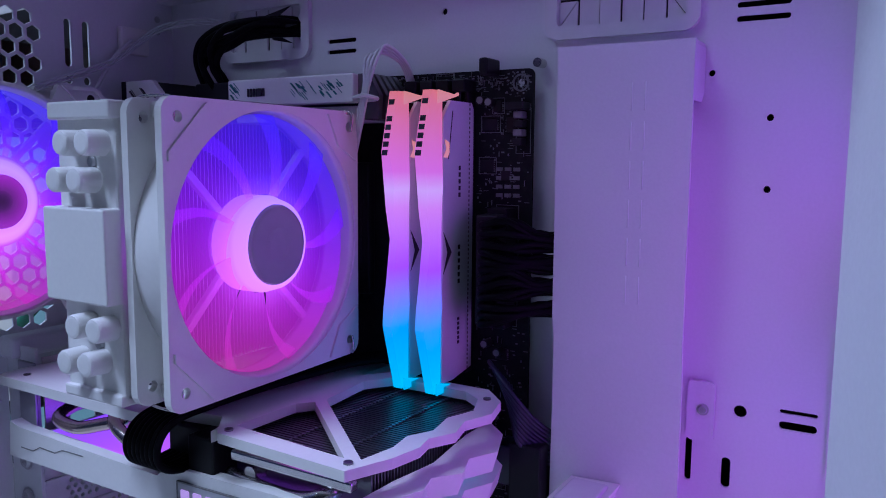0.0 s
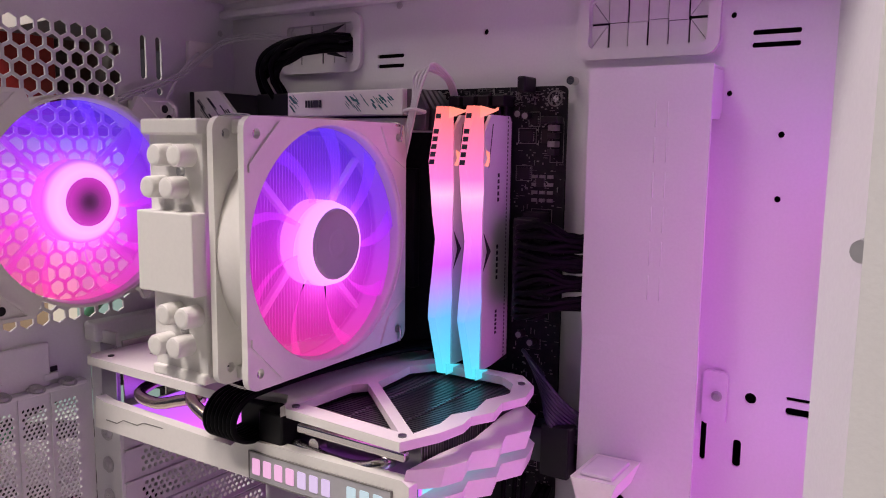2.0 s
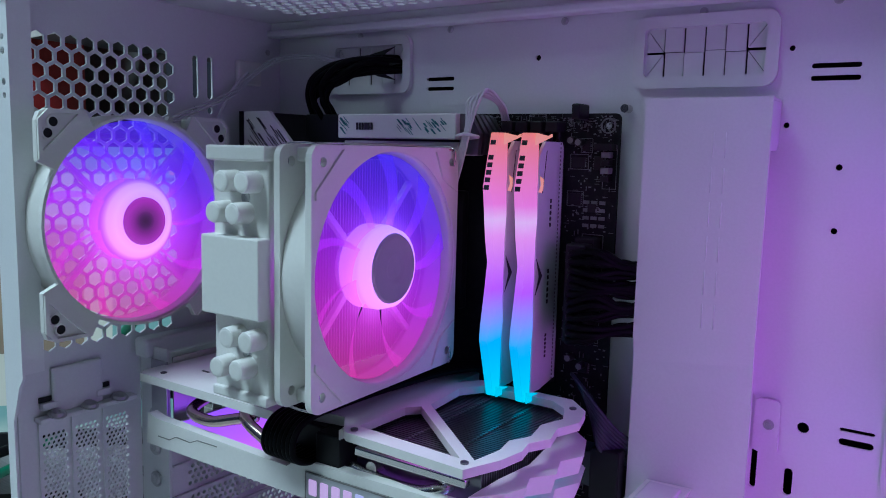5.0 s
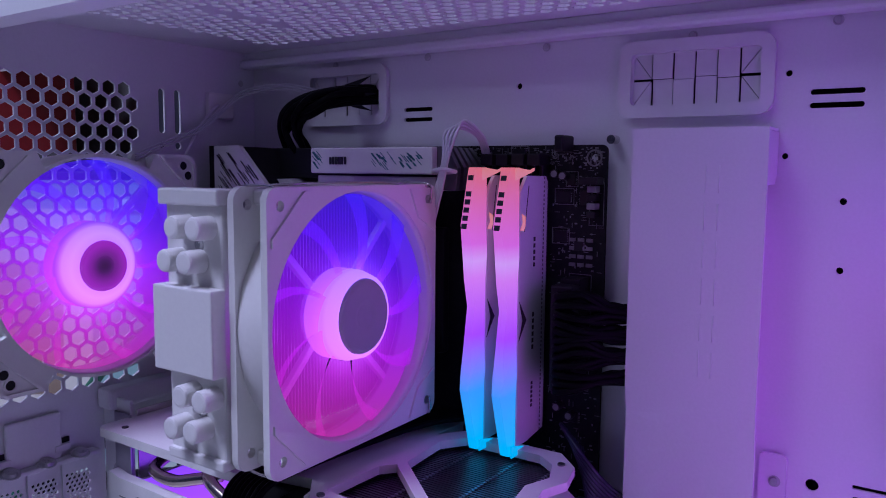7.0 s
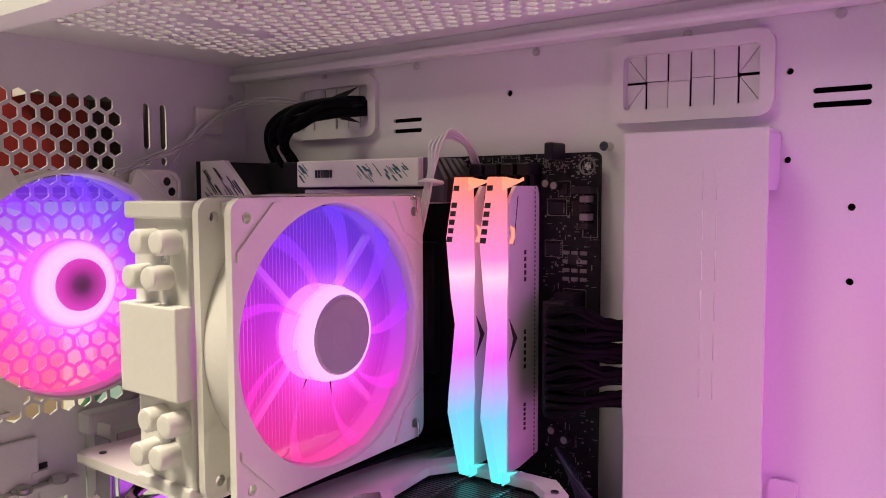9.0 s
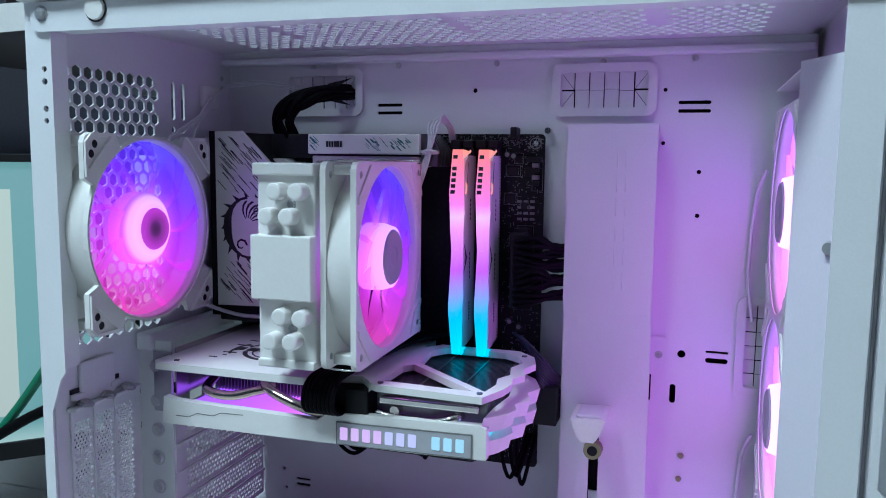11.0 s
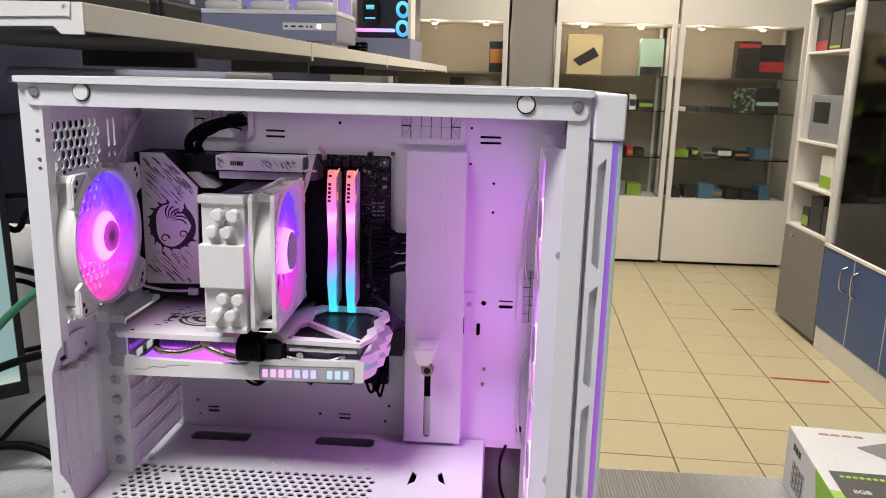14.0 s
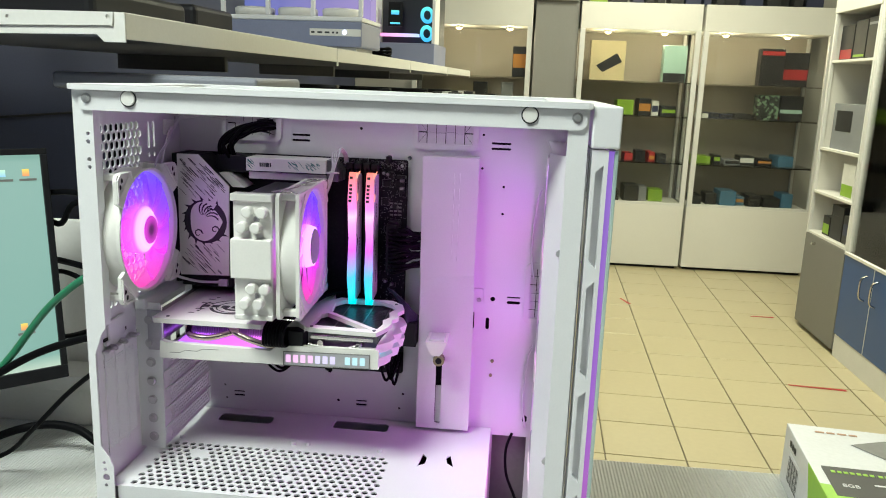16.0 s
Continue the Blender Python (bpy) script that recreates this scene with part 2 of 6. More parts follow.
BACKB = mat("cabinet_back", (0.36, 0.325, 0.285), 0.6, vary=0.1, blotch=2)
RED = mat("red_tape", (0.42, 0.03, 0.03), 0.5)
LIME = mat("lime_card", (0.33, 0.62, 0.03), 0.4)
CARD_W = mat("white_card", (0.78, 0.78, 0.79), 0.35)
GLASS = glass("cabinet_glass", (0.95, 0.96, 0.94), 0.95)
FILTER = mat("filter_mesh", (0.6, 0.6, 0.62), 0.7, alpha=0.3)
GLASS_F = mat("front_glass", (0.5, 0.66, 0.6), 0.12, vary=0.05, alpha=0.75)
CYAN = (0.02, 0.75, 1.0)
FAN_COLOURS = [(0.0, (0.9, 0.045, 0.42)), (0.25, (0.78, 0.028, 0.7)), (0.5, (0.55, 0.022, 0.95)), (0.75, (0.22, 0.02, 1.0)), (1.0, (0.09, 0.03, 1.0))]
FRONT_COLOURS = [(0.0, (1.0, 0.11, 0.5)), (0.5, (0.68, 0.1, 0.97)), (1.0, (0.36, 0.08, 1.0))]
FAN_FADE = [(0.38, 0.62), (0.44, 0.54), (0.54, 0.42), (0.7, 0.34), (1.0, 0.3)]
RING_FADE = [(0.22, 0.95), (0.3, 1.0), (0.36, 0.95), (0.41, 0.62)]
FRONT_FADE = [(0.38, 0.62), (0.6, 0.5), (1.0, 0.42)]
M_BLADE = fan_glow("lit_blade", FAN_COLOURS, FAN_FADE, LED_BLADE * 1.35, -1, 0.66)
M_RING = fan_glow("lit_ring", FAN_COLOURS, RING_FADE, LED_BLADE * 0.75, -1, 0.0)
M_BLADE_F = fan_glow("lit_front_blade", FRONT_COLOURS, FRONT_FADE, LED_FRONT * 0.8, 1, 0.15)
M_RING_F = fan_glow("lit_front_ring", FRONT_COLOURS, RING_FADE, LED_FRONT * 0.4, 1, 0.0)
M_RAM = glow("lit_memory_bar", [(0.0, CYAN), (0.22, (0.08, 0.5, 1.0)), (0.42, (0.62, 0.1, 1.0)), (0.62, (1.0, 0.3, 0.85)), (0.68, (1.0, 0.5, 0.9)), (0.74, (1.0, 0.2, 0.7)), (1.0, (1.0, 0.2, 0.16))], LED_RAM)
# card LED light, and on the floor plate its painted reflection
M_CARD = glow("card_led_and_reflection", [(0.0, (0.4, 0.1, 1.0)), (0.45, (0.6, 0.12, 1.0)), (0.75, (0.75, 0.15, 0.95)), (1.0, (0.15, 0.6, 0.8))], LED_CARD, axis="X")
# emission in place of fan light caught by the glass edge
M_EDGE = glow("fan_light_on_edge", [(0.0, (0.8, 0.1, 0.7)), (0.5, (0.5, 0.12, 0.95)), (1.0, (0.4, 0.18, 1.0))], 0.45)
M_SPOT = glow("warm_spot", [(0.0, (1.0, 0.66, 0.26)), (1.0, (1.0, 0.66, 0.26))], 12.0)
M_PANEL = glow("ceiling_diffuser", [(0.0, (1.0, 0.97, 0.92)), (1.0, (1.0, 0.97, 0.92))], 3.0)
M_SCREEN = glow("screen_wallpaper", [(0.0, (0.55, 0.65, 0.58)), (0.06, (0.2, 0.38, 0.36)), (1.0, (0.25, 0.42, 0.4))], 0.75)
M_SCREEN_W = glow("screen_window", [(0.0, (0.55, 0.52, 0.45)), (1.0, (0.6, 0.6, 0.5))], 0.9)
M_PC_GLOW = glow("purple_case_glow", [(0.0, (0.16, 0.2, 0.75)), (1.0, (0.5, 0.35, 0.9))], 0.5, axis="X")


# ---- shapes ----
def part(name, bm, material, parent=None, label="", smooth=False):
    bmesh.ops.recalc_face_normals(bm, faces=bm.faces[:])
    me = bpy.data.meshes.new(name)
    bm.to_mesh(me)
    bm.free()
    me.materials.append(material)
    if smooth:
        me.shade_smooth()
    ob = new(name, me)
    if parent is not None:
        ob.parent = parent
        ob.matrix_parent_inverse = base_inverse(parent)
    return tagged(ob, label) if label else ob


def base_inverse(ob):
    m = ob.matrix_basis.copy()
    while ob.parent is not None:
        m = ob.parent.matrix_basis @ ob.matrix_parent_inverse @ m
        ob = ob.parent
    return m.inverted()


def thing(name, at, label, category, group="", kind=""):
    ob = new(name)
    ob.matrix_basis = at if isinstance(at, Matrix) else Matrix.Translation(at)
    ob.empty_display_size = 0.02
    return tagged(ob, label, category, group, kind)


def bx(bm, lo, hi, bevel=0.0, seg=2):
    """A box between two corners, with rounded edges."""
    c = [(a + b) / 2 for a, b in zip(lo, hi)]
    s = [abs(b - a) for a, b in zip(lo, hi)]
    r = bmesh.ops.create_cube(bm, size=1, matrix=Matrix.LocRotScale(c, None, s))
    if bevel:
        es = list({e for v in r["verts"] for e in v.link_edges})
        bmesh.ops.bevel(bm, geom=es, offset=bevel, segments=seg, affect="EDGES", profile=0.5)
    return bm


def box(lo, hi, bevel=0.0, seg=2):
    return bx(bmesh.new(), lo, hi, bevel, seg)


def rod(bm, a, b, r, n=12, r2=None):
    a, b = Vector(a), Vector(b)
    q = (b - a).to_track_quat("Z", "Y").to_matrix().to_4x4()
    bmesh.ops.create_cone(bm, cap_ends=True, segments=n, radius1=r, radius2=r if r2 is None else r2, depth=(b - a).length, matrix=Matrix.Translation((a + b) / 2) @ q)
    return bm


def smooth_line(pts, steps=6):
    pts = [Vector(p) for p in pts]
    out = []
    for i in range(len(pts) - 1):
        p0, p1, p2, p3 = pts[max(i - 1, 0)], pts[i], pts[i + 1], pts[min(i + 2, len(pts) - 1)]
        for k in range(steps):
            t = k / steps
            out.append(0.5 * (2 * p1 + (p2 - p0) * t + (2 * p0 - 5 * p1 + 4 * p2 - p3) * t * t + (3 * p1 - p0 - 3 * p2 + p3) * t ** 3))
    return out + [pts[-1]]


def sweep(bm, pts, r, n=8, steps=6):
    """A round cord along a smooth line."""
    line = smooth_line(pts, steps)
    rings, side = [], None
    for i, p in enumerate(line):
        d = (line[min(i + 1, len(line) - 1)] - line[max(i - 1, 0)]).normalized()
        if side is None:
            side = d.orthogonal().normalized()
        side = (side - d * side.dot(d)).normalized()
        up = d.cross(side)
        rings.append([bm.verts.new(p + r * (math.cos(a) * side + math.sin(a) * up)) for a in [2 * math.pi * k / n for k in range(n)]])
    for a, b in zip(rings, rings[1:]):
        for k in range(n):
            bm.faces.new((a[k], a[(k + 1) % n], b[(k + 1) % n], b[k]))
    bm.faces.new(rings[0][::-1])
    bm.faces.new(rings[-1])
    return bm


def cord(pts, r, n=8, steps=6):
    return sweep(bmesh.new(), pts, r, n, steps)


def ring_pts(cx, cy, r, n=20, turn=0.0):
    return [(cx + r * math.cos(2 * math.pi * k / n + turn), cy + r * math.sin(2 * math.pi * k / n + turn)) for k in range(n)]


def hexa(cx, cy, r):
    return ring_pts(cx, cy, r, 6, math.pi / 2)


def rrect(x0, y0, x1, y1, r, n=5):
    out = []
    for cx, cy, a0 in ((x1 - r, y1 - r, 0), (x0 + r, y1 - r, 90), (x0 + r, y0 + r, 180), (x1 - r, y0 + r, 270)):
        out += [(cx + r * math.cos(radians(a0 + 90 * k / n)), cy + r * math.sin(radians(a0 + 90 * k / n))) for k in range(n + 1)]
    return out


def xz(y):
    return lambda u, v, w: (u, y + w, v)


def yz(x):
    return lambda u, v, w: (x + w, u, v)


def xy(z):
    return lambda u, v, w: (u, v, z + w)


def add_plate(bm, where, th, outer, holes=()):
    """A sheet of some thickness with holes through it. where maps its two axes and its thickness to the world."""
    flat = bmesh.new()
    for loop in (outer, *holes):
        vs = [flat.verts.new((u, v, 0)) for u, v in loop]
        for a, b in zip(vs, vs[1:] + vs[:1]):
            flat.edges.new((a, b))
    bmesh.ops.triangle_fill(flat, use_beauty=True, use_dissolve=False, edges=flat.edges[:])
    flat.verts.index_update()
    top, low = {}, {}
    for v in flat.verts:
        top[v.index], low[v.index] = bm.verts.new(where(v.co.x, v.co.y, 0)), bm.verts.new(where(v.co.x, v.co.y, th))
    for f in flat.faces:
        ids = [v.index for v in f.verts]
        bm.faces.new([top[i] for i in ids])
        bm.faces.new([low[i] for i in reversed(ids)])
    for e in flat.edges:
        if len(e.link_faces) == 1:
            a, b = e.verts[0].index, e.verts[1].index
            bm.faces.new((top[a], top[b], low[b], low[a]))
    flat.free()
    return bm


def plate(where, th, outer, holes=()):
    return add_plate(bmesh.new(), where, th, outer, holes)


def rect(x0, y0, x1, y1):
    return [(x0, y0), (x1, y0), (x1, y1), (x0, y1)]


def hex_field(x0, y0, x1, y1, pitch, r, skip=None):
    out, row, y = [], 0, y0 + r
    while y < y1 - r * 0.5:
        x = x0 + r + (pitch / 2 if row % 2 else 0)
        while x < x1 - r * 0.5:
            if skip is None or not skip(x, y):
                out.append(hexa(x, y, r))
            x += pitch
        row, y = row + 1, y + pitch * 0.866
    return out


def screw(parent, at, axis, r=0.0032, name="screw"):
    a = Vector(axis).normalized()
    bm = rod(bmesh.new(), Vector(at), Vector(at) + a * r * 0.5, r, 16, r * 0.75)
    q = a.to_track_quat("Z", "Y").to_matrix().to_4x4()
    for turn in (45, 135):
        bmesh.ops.create_cube(bm, size=1, matrix=Matrix.Translation(Vector(at) + a * r * 0.5) @ q @ pose(0, 0, 0, 0, 0, turn) @ Matrix.Diagonal((r * 1.1, r * 0.22, r * 0.12, 1)))
    rod(bm, Vector(at), Vector(at) + a * r * 0.12, r * 1.22, 16)
    return part(name, bm, SCREW, parent, "cross-head steel screw")


def bars(where, x0, y0, widths, gap, h, th=0.0004):
    """A row of plain bars that stands for a word."""
    bm = bmesh.new()
    x = x0
    for w in widths:
        add_plate(bm, where, -th, rect(x, y0, x + w, y0 + h))
        x += w + gap
    return bm


# ---- the computer case ----
TRAY, FACE, REAR, DECK = 0.350, 0.156, -0.405, 0.904
case = thing("computer_case", (-0.19, 0.26, 0.785), "open white steel mid-tower computer case on a grey table", "computer case")

tray_holes = [ring_pts(x, z, r, 12) for x, z, r in (
    (-0.201, 1.2394, 0.0017), (-0.0443, 1.1832, 0.0015), (-0.0441, 1.1537, 0.0015), (-0.0683, 1.2023, 0.0014), (-0.0683, 1.238, 0.0014),
    (-0.0499, 1.0575, 0.0028), (-0.2237, 0.924, 0.0018), (-0.358, 0.917, 0.0014), (-0.36, 0.933, 0.0014), (-0.148, 0.937, 0.0016),
    (-0.152, 0.919, 0.0016), (-0.048, 0.968, 0.0012), (-0.047, 0.985, 0.0012))]
tray_holes += [rrect(x0, z0, x1, z1, min(z1 - z0, x1 - x0) * 0.45, 3) for x0, z0, x1, z1 in (
    (-0.2773, 1.2285, -0.2572, 1.2308), (-0.2773, 1.2227, -0.2572, 1.225), (-0.0595, 1.2283, -0.0386, 1.2307), (-0.0595, 1.2226, -0.0386, 1.225),
    (-0.0342, 1.0597, -0.0195, 1.0615), (-0.0342, 1.0528, -0.0195, 1.0564), (-0.0567, 1.022, -0.0527, 1.0358), (-0.349, 0.925, -0.336, 0.927),
    (-0.349, 0.92, -0.336, 0.9226), (-0.203, 0.924, -0.19, 0.926), (-0.203, 0.919, -0.19, 0.9216), (-0.0725, 1.022, -0.0695, 1.042), (-0.0095, 0.913, -0.004, 0.922))]
G1, G2, G3 = (-0.356, 1.2215, -0.2885, 1.2575), (-0.1445, 1.2205, -0.0735, 1.2565), (-0.0155, 1.033, 0.0105, 1.101)
tray_holes += [rect(-0.0425, 0.803, -0.0035, 0.8955)]
tray_holes += [rrect(g[0] + 0.006, g[1] + 0.006, g[2] - 0.006, g[3] - 0.006, 0.003, 3) for g in (G1, G2, G3)]
part("motherboard_tray", plate(xz(TRAY), 0.0015, rect(-0.416, 0.80, 0.024, 1.270), tray_holes), WHITE_IN, case, "white sheet-steel tray with slots")
part("side_panel", box((-0.416, 0.374, 0.795), (0.03, 0.376, 1.276)), WHITE, case)
# half-shade of the lower chamber is put into this sheet's grey
part("chamber_back", box((-0.05, 0.3655, 0.80), (0.005, 0.368, 0.90)), GREY, case, "sheet whose grey stands for half-shade behind the lower opening")
# dark sheet in place of the unlit space behind the tray
part("cavity_back", box((-0.412, 0.3705, 0.80), (0.022, 0.3725, 1.268)), GAP_SHADE, case, "dark sheet standing for shade in the hollow behind the tray")

for x, z in ((-0.048, 0.968), (-0.047, 0.985)):
    part("stud", rod(bmesh.new(), (x, TRAY, z), (x, TRAY - 0.0022, z), 0.0021, 12, 0.0016), BRASS, case, "small brass stud")

# rear wall with its honeycomb vent
fan_y, fan_z = 0.220, 1.1425
grille = [hexa(0.1765 - (0.00475 if k % 2 else 0) + 0.0095 * i, 1.2395 - 0.0082 * k, 0.0044) for k in range(21) for i in range(10 if k % 2 else 9)]
slots = [rrect(y, z0, y + 0.0042, z1, 0.0019, 3) for y in (0.1607, 0.275, 0.2862) for z0, z1 in ((1.2155, 1.242), (1.206, 1.2105), (1.176, 1.2), (1.088, 1.113), (1.0785, 1.083))]
part("rear_wall", plate(yz(REAR), -0.0015, rect(0.158, 1.045, TRAY, 1.272), grille + slots), WHITE_IN, case, "white rear wall with honeycomb vent")
low = [rrect(y, 0.931, y + 0.0165, 1.028, 0.002, 3) for y in (0.1685, 0.1875, 0.2065)]
part("rear_wall", plate(yz(REAR), -0.0015, rect(0.158, 0.80, 0.2325, 1.045), low), WHITE_IN, case)
part("rear_wall", plate(yz(REAR), -0.0015, rect(0.2325, 0.80, TRAY, 0.908)), WHITE_IN, case)
for y in (0.1685, 0.1875, 0.2065):
    cover = part("slot_cover", plate(yz(REAR + 0.0015), -0.001, rect(y - 0.0005, 0.930, y + 0.017, 1.034), hex_field(y + 0.0012, 0.936, y + 0.0158, 1.026, 0.0028, 0.00112)), WHITE_IN, case, "perforated vertical slot cover")
    screw(cover, (REAR + 0.0052, y + 0.008, 1.0365), (0.35, 0, 1), 0.0042)
for y in (0.1745, 0.2065):
    part("hook", box((REAR, y - 0.005, 1.0395), (REAR + 0.0035, y + 0.004, 1.0435), 0.0006), WHITE_IN, case)
    # dark block that paints the shade above the hook
    part("hook_gap", box((REAR + 0.0002, y - 0.0055, 1.0436), (REAR + 0.0012, y + 0.0045, 1.0465)), GAP_SHADE, case)
screw(case, (REAR + 0.0004, 0.1935, 1.057), (1, 0, 0), 0.0022)
for z in (1.2385, 1.2310):
    screw(case, (REAR + 0.0004, 0.338, z + 0.012), (1, 0, 0), 0.0017)
part("slot_tab", box((REAR, 0.176, 1.036), (REAR + 0.003, 0.206, 1.062), 0.0012), WHITE_IN, case)
part("slot_ledge", box((REAR, 0.166, 1.0335), (REAR + 0.0075, 0.2255, 1.0362), 0.0008), WHITE_IN, case)
# expansion slot bracket and covers
part("slot_bracket", box((-0.4052, 0.2328, 0.908), (-0.379, 0.2348, 1.065), 0.0004), WHITE_IN, case)
for k in range(5):
    z = 0.9115 + 0.0203 * k
    cover = part("slot_cover", plate(yz(-0.3785), -0.001, rect(0.2345, z, 0.348, z + 0.0193), hex_field(0.246, z + 0.003, 0.345, z + 0.0168, 0.0042, 0.0015)), WHITE_IN, case, "perforated expansion slot cover")
    part("rib", box((-0.3785, 0.2345, z + 0.0188), (-0.3765, 0.348, z + 0.0203), 0.0004), WHITE_IN, cover)
    screw(cover, (-0.391, 0.2325, z + 0.0095), (0, -1, 0), 0.0042)
for z in (1.0225, 1.047):
    screw(case, (-0.391, 0.2325, z), (0, -1, 0), 0.0042)
part("slot_rail", box((-0.404, 0.228, 1.058), (-0.392, 0.349, 1.070), 0.002), WHITE_IN, case)

# top: perforated sheet, rails, lid edge
top_holes = hex_field(-0.366, 0.190, -0.012, 0.332, 0.0088, 0.0036, lambda x, y: abs(((x + 0.366) % 0.118) - 0.059) < 0.006 and abs(y - 0.26) < 0.03)
part("top_vent", plate(xy(1.2705), 0.0012, rect(-0.405, 0.168, 0.018, 0.349), top_holes), WHITE_IN, case, "white perforated top vent")
part("dust_filter", plate(xy(1.2735), 0.0006, rect(-0.369, 0.187, -0.009, 0.335)), FILTER, case, "fine pale dust filter mesh")
part("rail", box((-0.412, 0.338, 1.2605), (0.022, 0.3495, 1.2655), 0.0015), WHITE_IN, case)
part("rail", box((-0.412, 0.342, 1.2655), (0.022, 0.3445, 1.2705), 0.0005), WHITE_IN, case)
lid = part("top_lid", plate(xy(1.2745), 0.005, rrect(-0.4135, 0.150, 0.0265, 0.378, 0.004), [rrect(-0.37, 0.186, -0.008, 0.336, 0.006)]), WHITE, case, "white lid edge")
for x in (-0.33, -0.26, -0.185, -0.11, -0.05):
    screw(case, (x, 0.349, 1.2565 + 0.002 * math.sin(x * 90)), (0, -1, 0), 0.0018)

# frame round the open side
opening = [(-0.3947, 0.815), (0.0079, 0.815), (0.0079, 1.2580), (-0.3947, 1.2580), (-0.3947, 1.062), (-0.3985, 1.057), (-0.4055, 1.037), (-0.4055, 0.945), (-0.398, 0.934), (-0.3945, 0.925)]
frame_holes = [ring_pts(x, z, r, 12) for x, z, r in ((-0.4, 1.2375, 0.0017), (-0.4, 1.2305, 0.0019), (-0.4, 1.2152, 0.0019), (-0.4, 1.2085, 0.0017), (-0.4035, 0.929, 0.0017), (-0.403, 0.922, 0.0019), (-0.402, 0.914, 0.0035), (-0.4025, 0.906, 0.0017))]
part("side_frame", plate(xz(FACE), 0.0015, rrect(-0.4125, 0.797, 0.0245, 1.2765, 0.003), [opening] + frame_holes), WHITE, case, "white steel frame round the open side")
part("top_strip", plate(xz(FACE - 0.0022), 0.002, rrect(-0.406, 1.2575, 0.0225, 1.2735, 0.006)), WHITE, case)
part("top_edge", box((-0.4135, 0.1505, 1.2745), (0.0265, 0.156, 1.2795), 0.001), WHITE, case)
for lo, hi in (((-0.393, FACE + 0.0016, 1.2583), (0.0075, 0.170, 1.2597)), ((-0.3964, FACE + 0.0016, 1.064), (-0.395, 0.168, 1.2578))):
    part("frame_flange", box(lo, hi), WHITE, case)
for x in (-0.361, -0.0234):
    part("cap", rod(bmesh.new(), (x, FACE - 0.0022, 1.2683), (x, FACE - 0.0042, 1.2683), 0.0062, 28, 0.0058), PLASTIC, case, "round white push-in cap")
    part("cap_gap", plate(xz(FACE - 0.0026), 0.0005, ring_pts(x, 1.2683, 0.0071, 28), [ring_pts(x, 1.2683, 0.006, 28)]), INK, case)
for x in (-0.3983, 0.0146):
    screw(case, (x, FACE - 0.0022, 1.2675), (0, -1, 0), 0.0036)

# bottom, deck over the power supply
deck_holes = hex_field(-0.385, 0.166, -0.148, 0.262, 0.0089, 0.0033, lambda x, y: (abs(x + 0.24) < 0.008 and abs(y - 0.20) < 0.006) or (abs(x + 0.345) < 0.008 and abs(y - 0.235) < 0.005))
deck_holes += [rrect(-0.3575, 0.3155, -0.2945, 0.3355, 0.005), rrect(-0.2235, 0.3175, -0.1605, 0.3375, 0.005)]
deck_holes += [[(-0.1165, 0.246), (-0.1095, 0.252), (-0.1085, 0.266), (-0.1135, 0.273)], [(-0.0795, 0.249), (-0.0865, 0.256), (-0.0885, 0.268), (-0.0845, 0.274)]]
part("deck", plate(xy(DECK), -0.0015, rect(-0.4035, 0.161, -0.0445, 0.3485), deck_holes), WHITE_IN, case, "white power supply cover with vent holes")
part("deck_wall", box((-0.046, 0.162, 0.80), (-0.0445, 0.3485, 0.9025)), WHITE_IN, case)
part("deck_front", box((-0.394, 0.161, 0.80), (-0.046, 0.1625, 0.9025)), WHITE_IN, case)
for x, y in ((-0.377, 0.267), (-0.255, 0.272), (-0.239, 0.272), (-0.16, 0.27)):
    part("stud", rod(bmesh.new(), (x, y, DECK), (x, y, DECK + 0.003), 0.003, 14, 0.0022), WHITE_IN, case)
part("floor_plate", box((-0.4125, 0.156, 0.797), (0.05, 0.378, 0.800)), WHITE, case)
for x in (-0.37, -0.02):
    for y in (0.185, 0.35):
        part("foot", rod(bmesh.new(), (x, y, 0.7835), (x, y, 0.798), 0.013, 20, 0.016), BLACK, case, "black rubber foot")

psu = thing("power_supply", (-0.31, 0.26, 0.80), "black power supply under the vented cover", "power supply")
part("housing", box((-0.395, 0.172, 0.8005), (-0.225, 0.345, 0.8905), 0.002), BLACK, psu)
part("label", box((-0.38, 0.1715, 0.82), (-0.25, 0.1722, 0.87)), CHIP, psu)
cage = thing("drive_cage", (-0.13, 0.26, 0.80), "black drive cage under the cover", "drive cage")
part("cage", box((-0.215, 0.172, 0.8005), (-0.055, 0.345, 0.885), 0.002), BLACK, cage)
part("tray", box((-0.2155, 0.18, 0.83), (-0.0545, 0.19, 0.86)), CHIP, cage)

# front: bracket with three fans, bezel, glass
part("bracket_back", plate(yz(0.0262), -0.0009, rect(0.160, 0.805, 0.349, 1.238), [ring_pts(0.2735, z, 0.0565, 40) for z in (1.162, 1.042, 0.922)]), WHITE_IN, case)
ang = lambda u, v, w: (-0.0043 + 0.0137 * (0.189 - u) / 0.0305 + w, u, v)
part("bracket_plate", plate(ang, 0.001, [(0.1576, 0.805), (0.189, 0.805), (0.189, 1.2345), (0.1576, 1.2345)]), WHITE_IN, case, "white steel fan bracket")
lip = lambda u, v, w: (-0.0043 + 0.0035 * (u - 0.189) / 0.0245 + w, u, v)
part("bracket_lip", plate(lip, 0.001, [(0.189, 0.805), (0.2135, 0.805), (0.2135, 1.2345), (0.189, 1.2345)]), WHITE_IN, case)
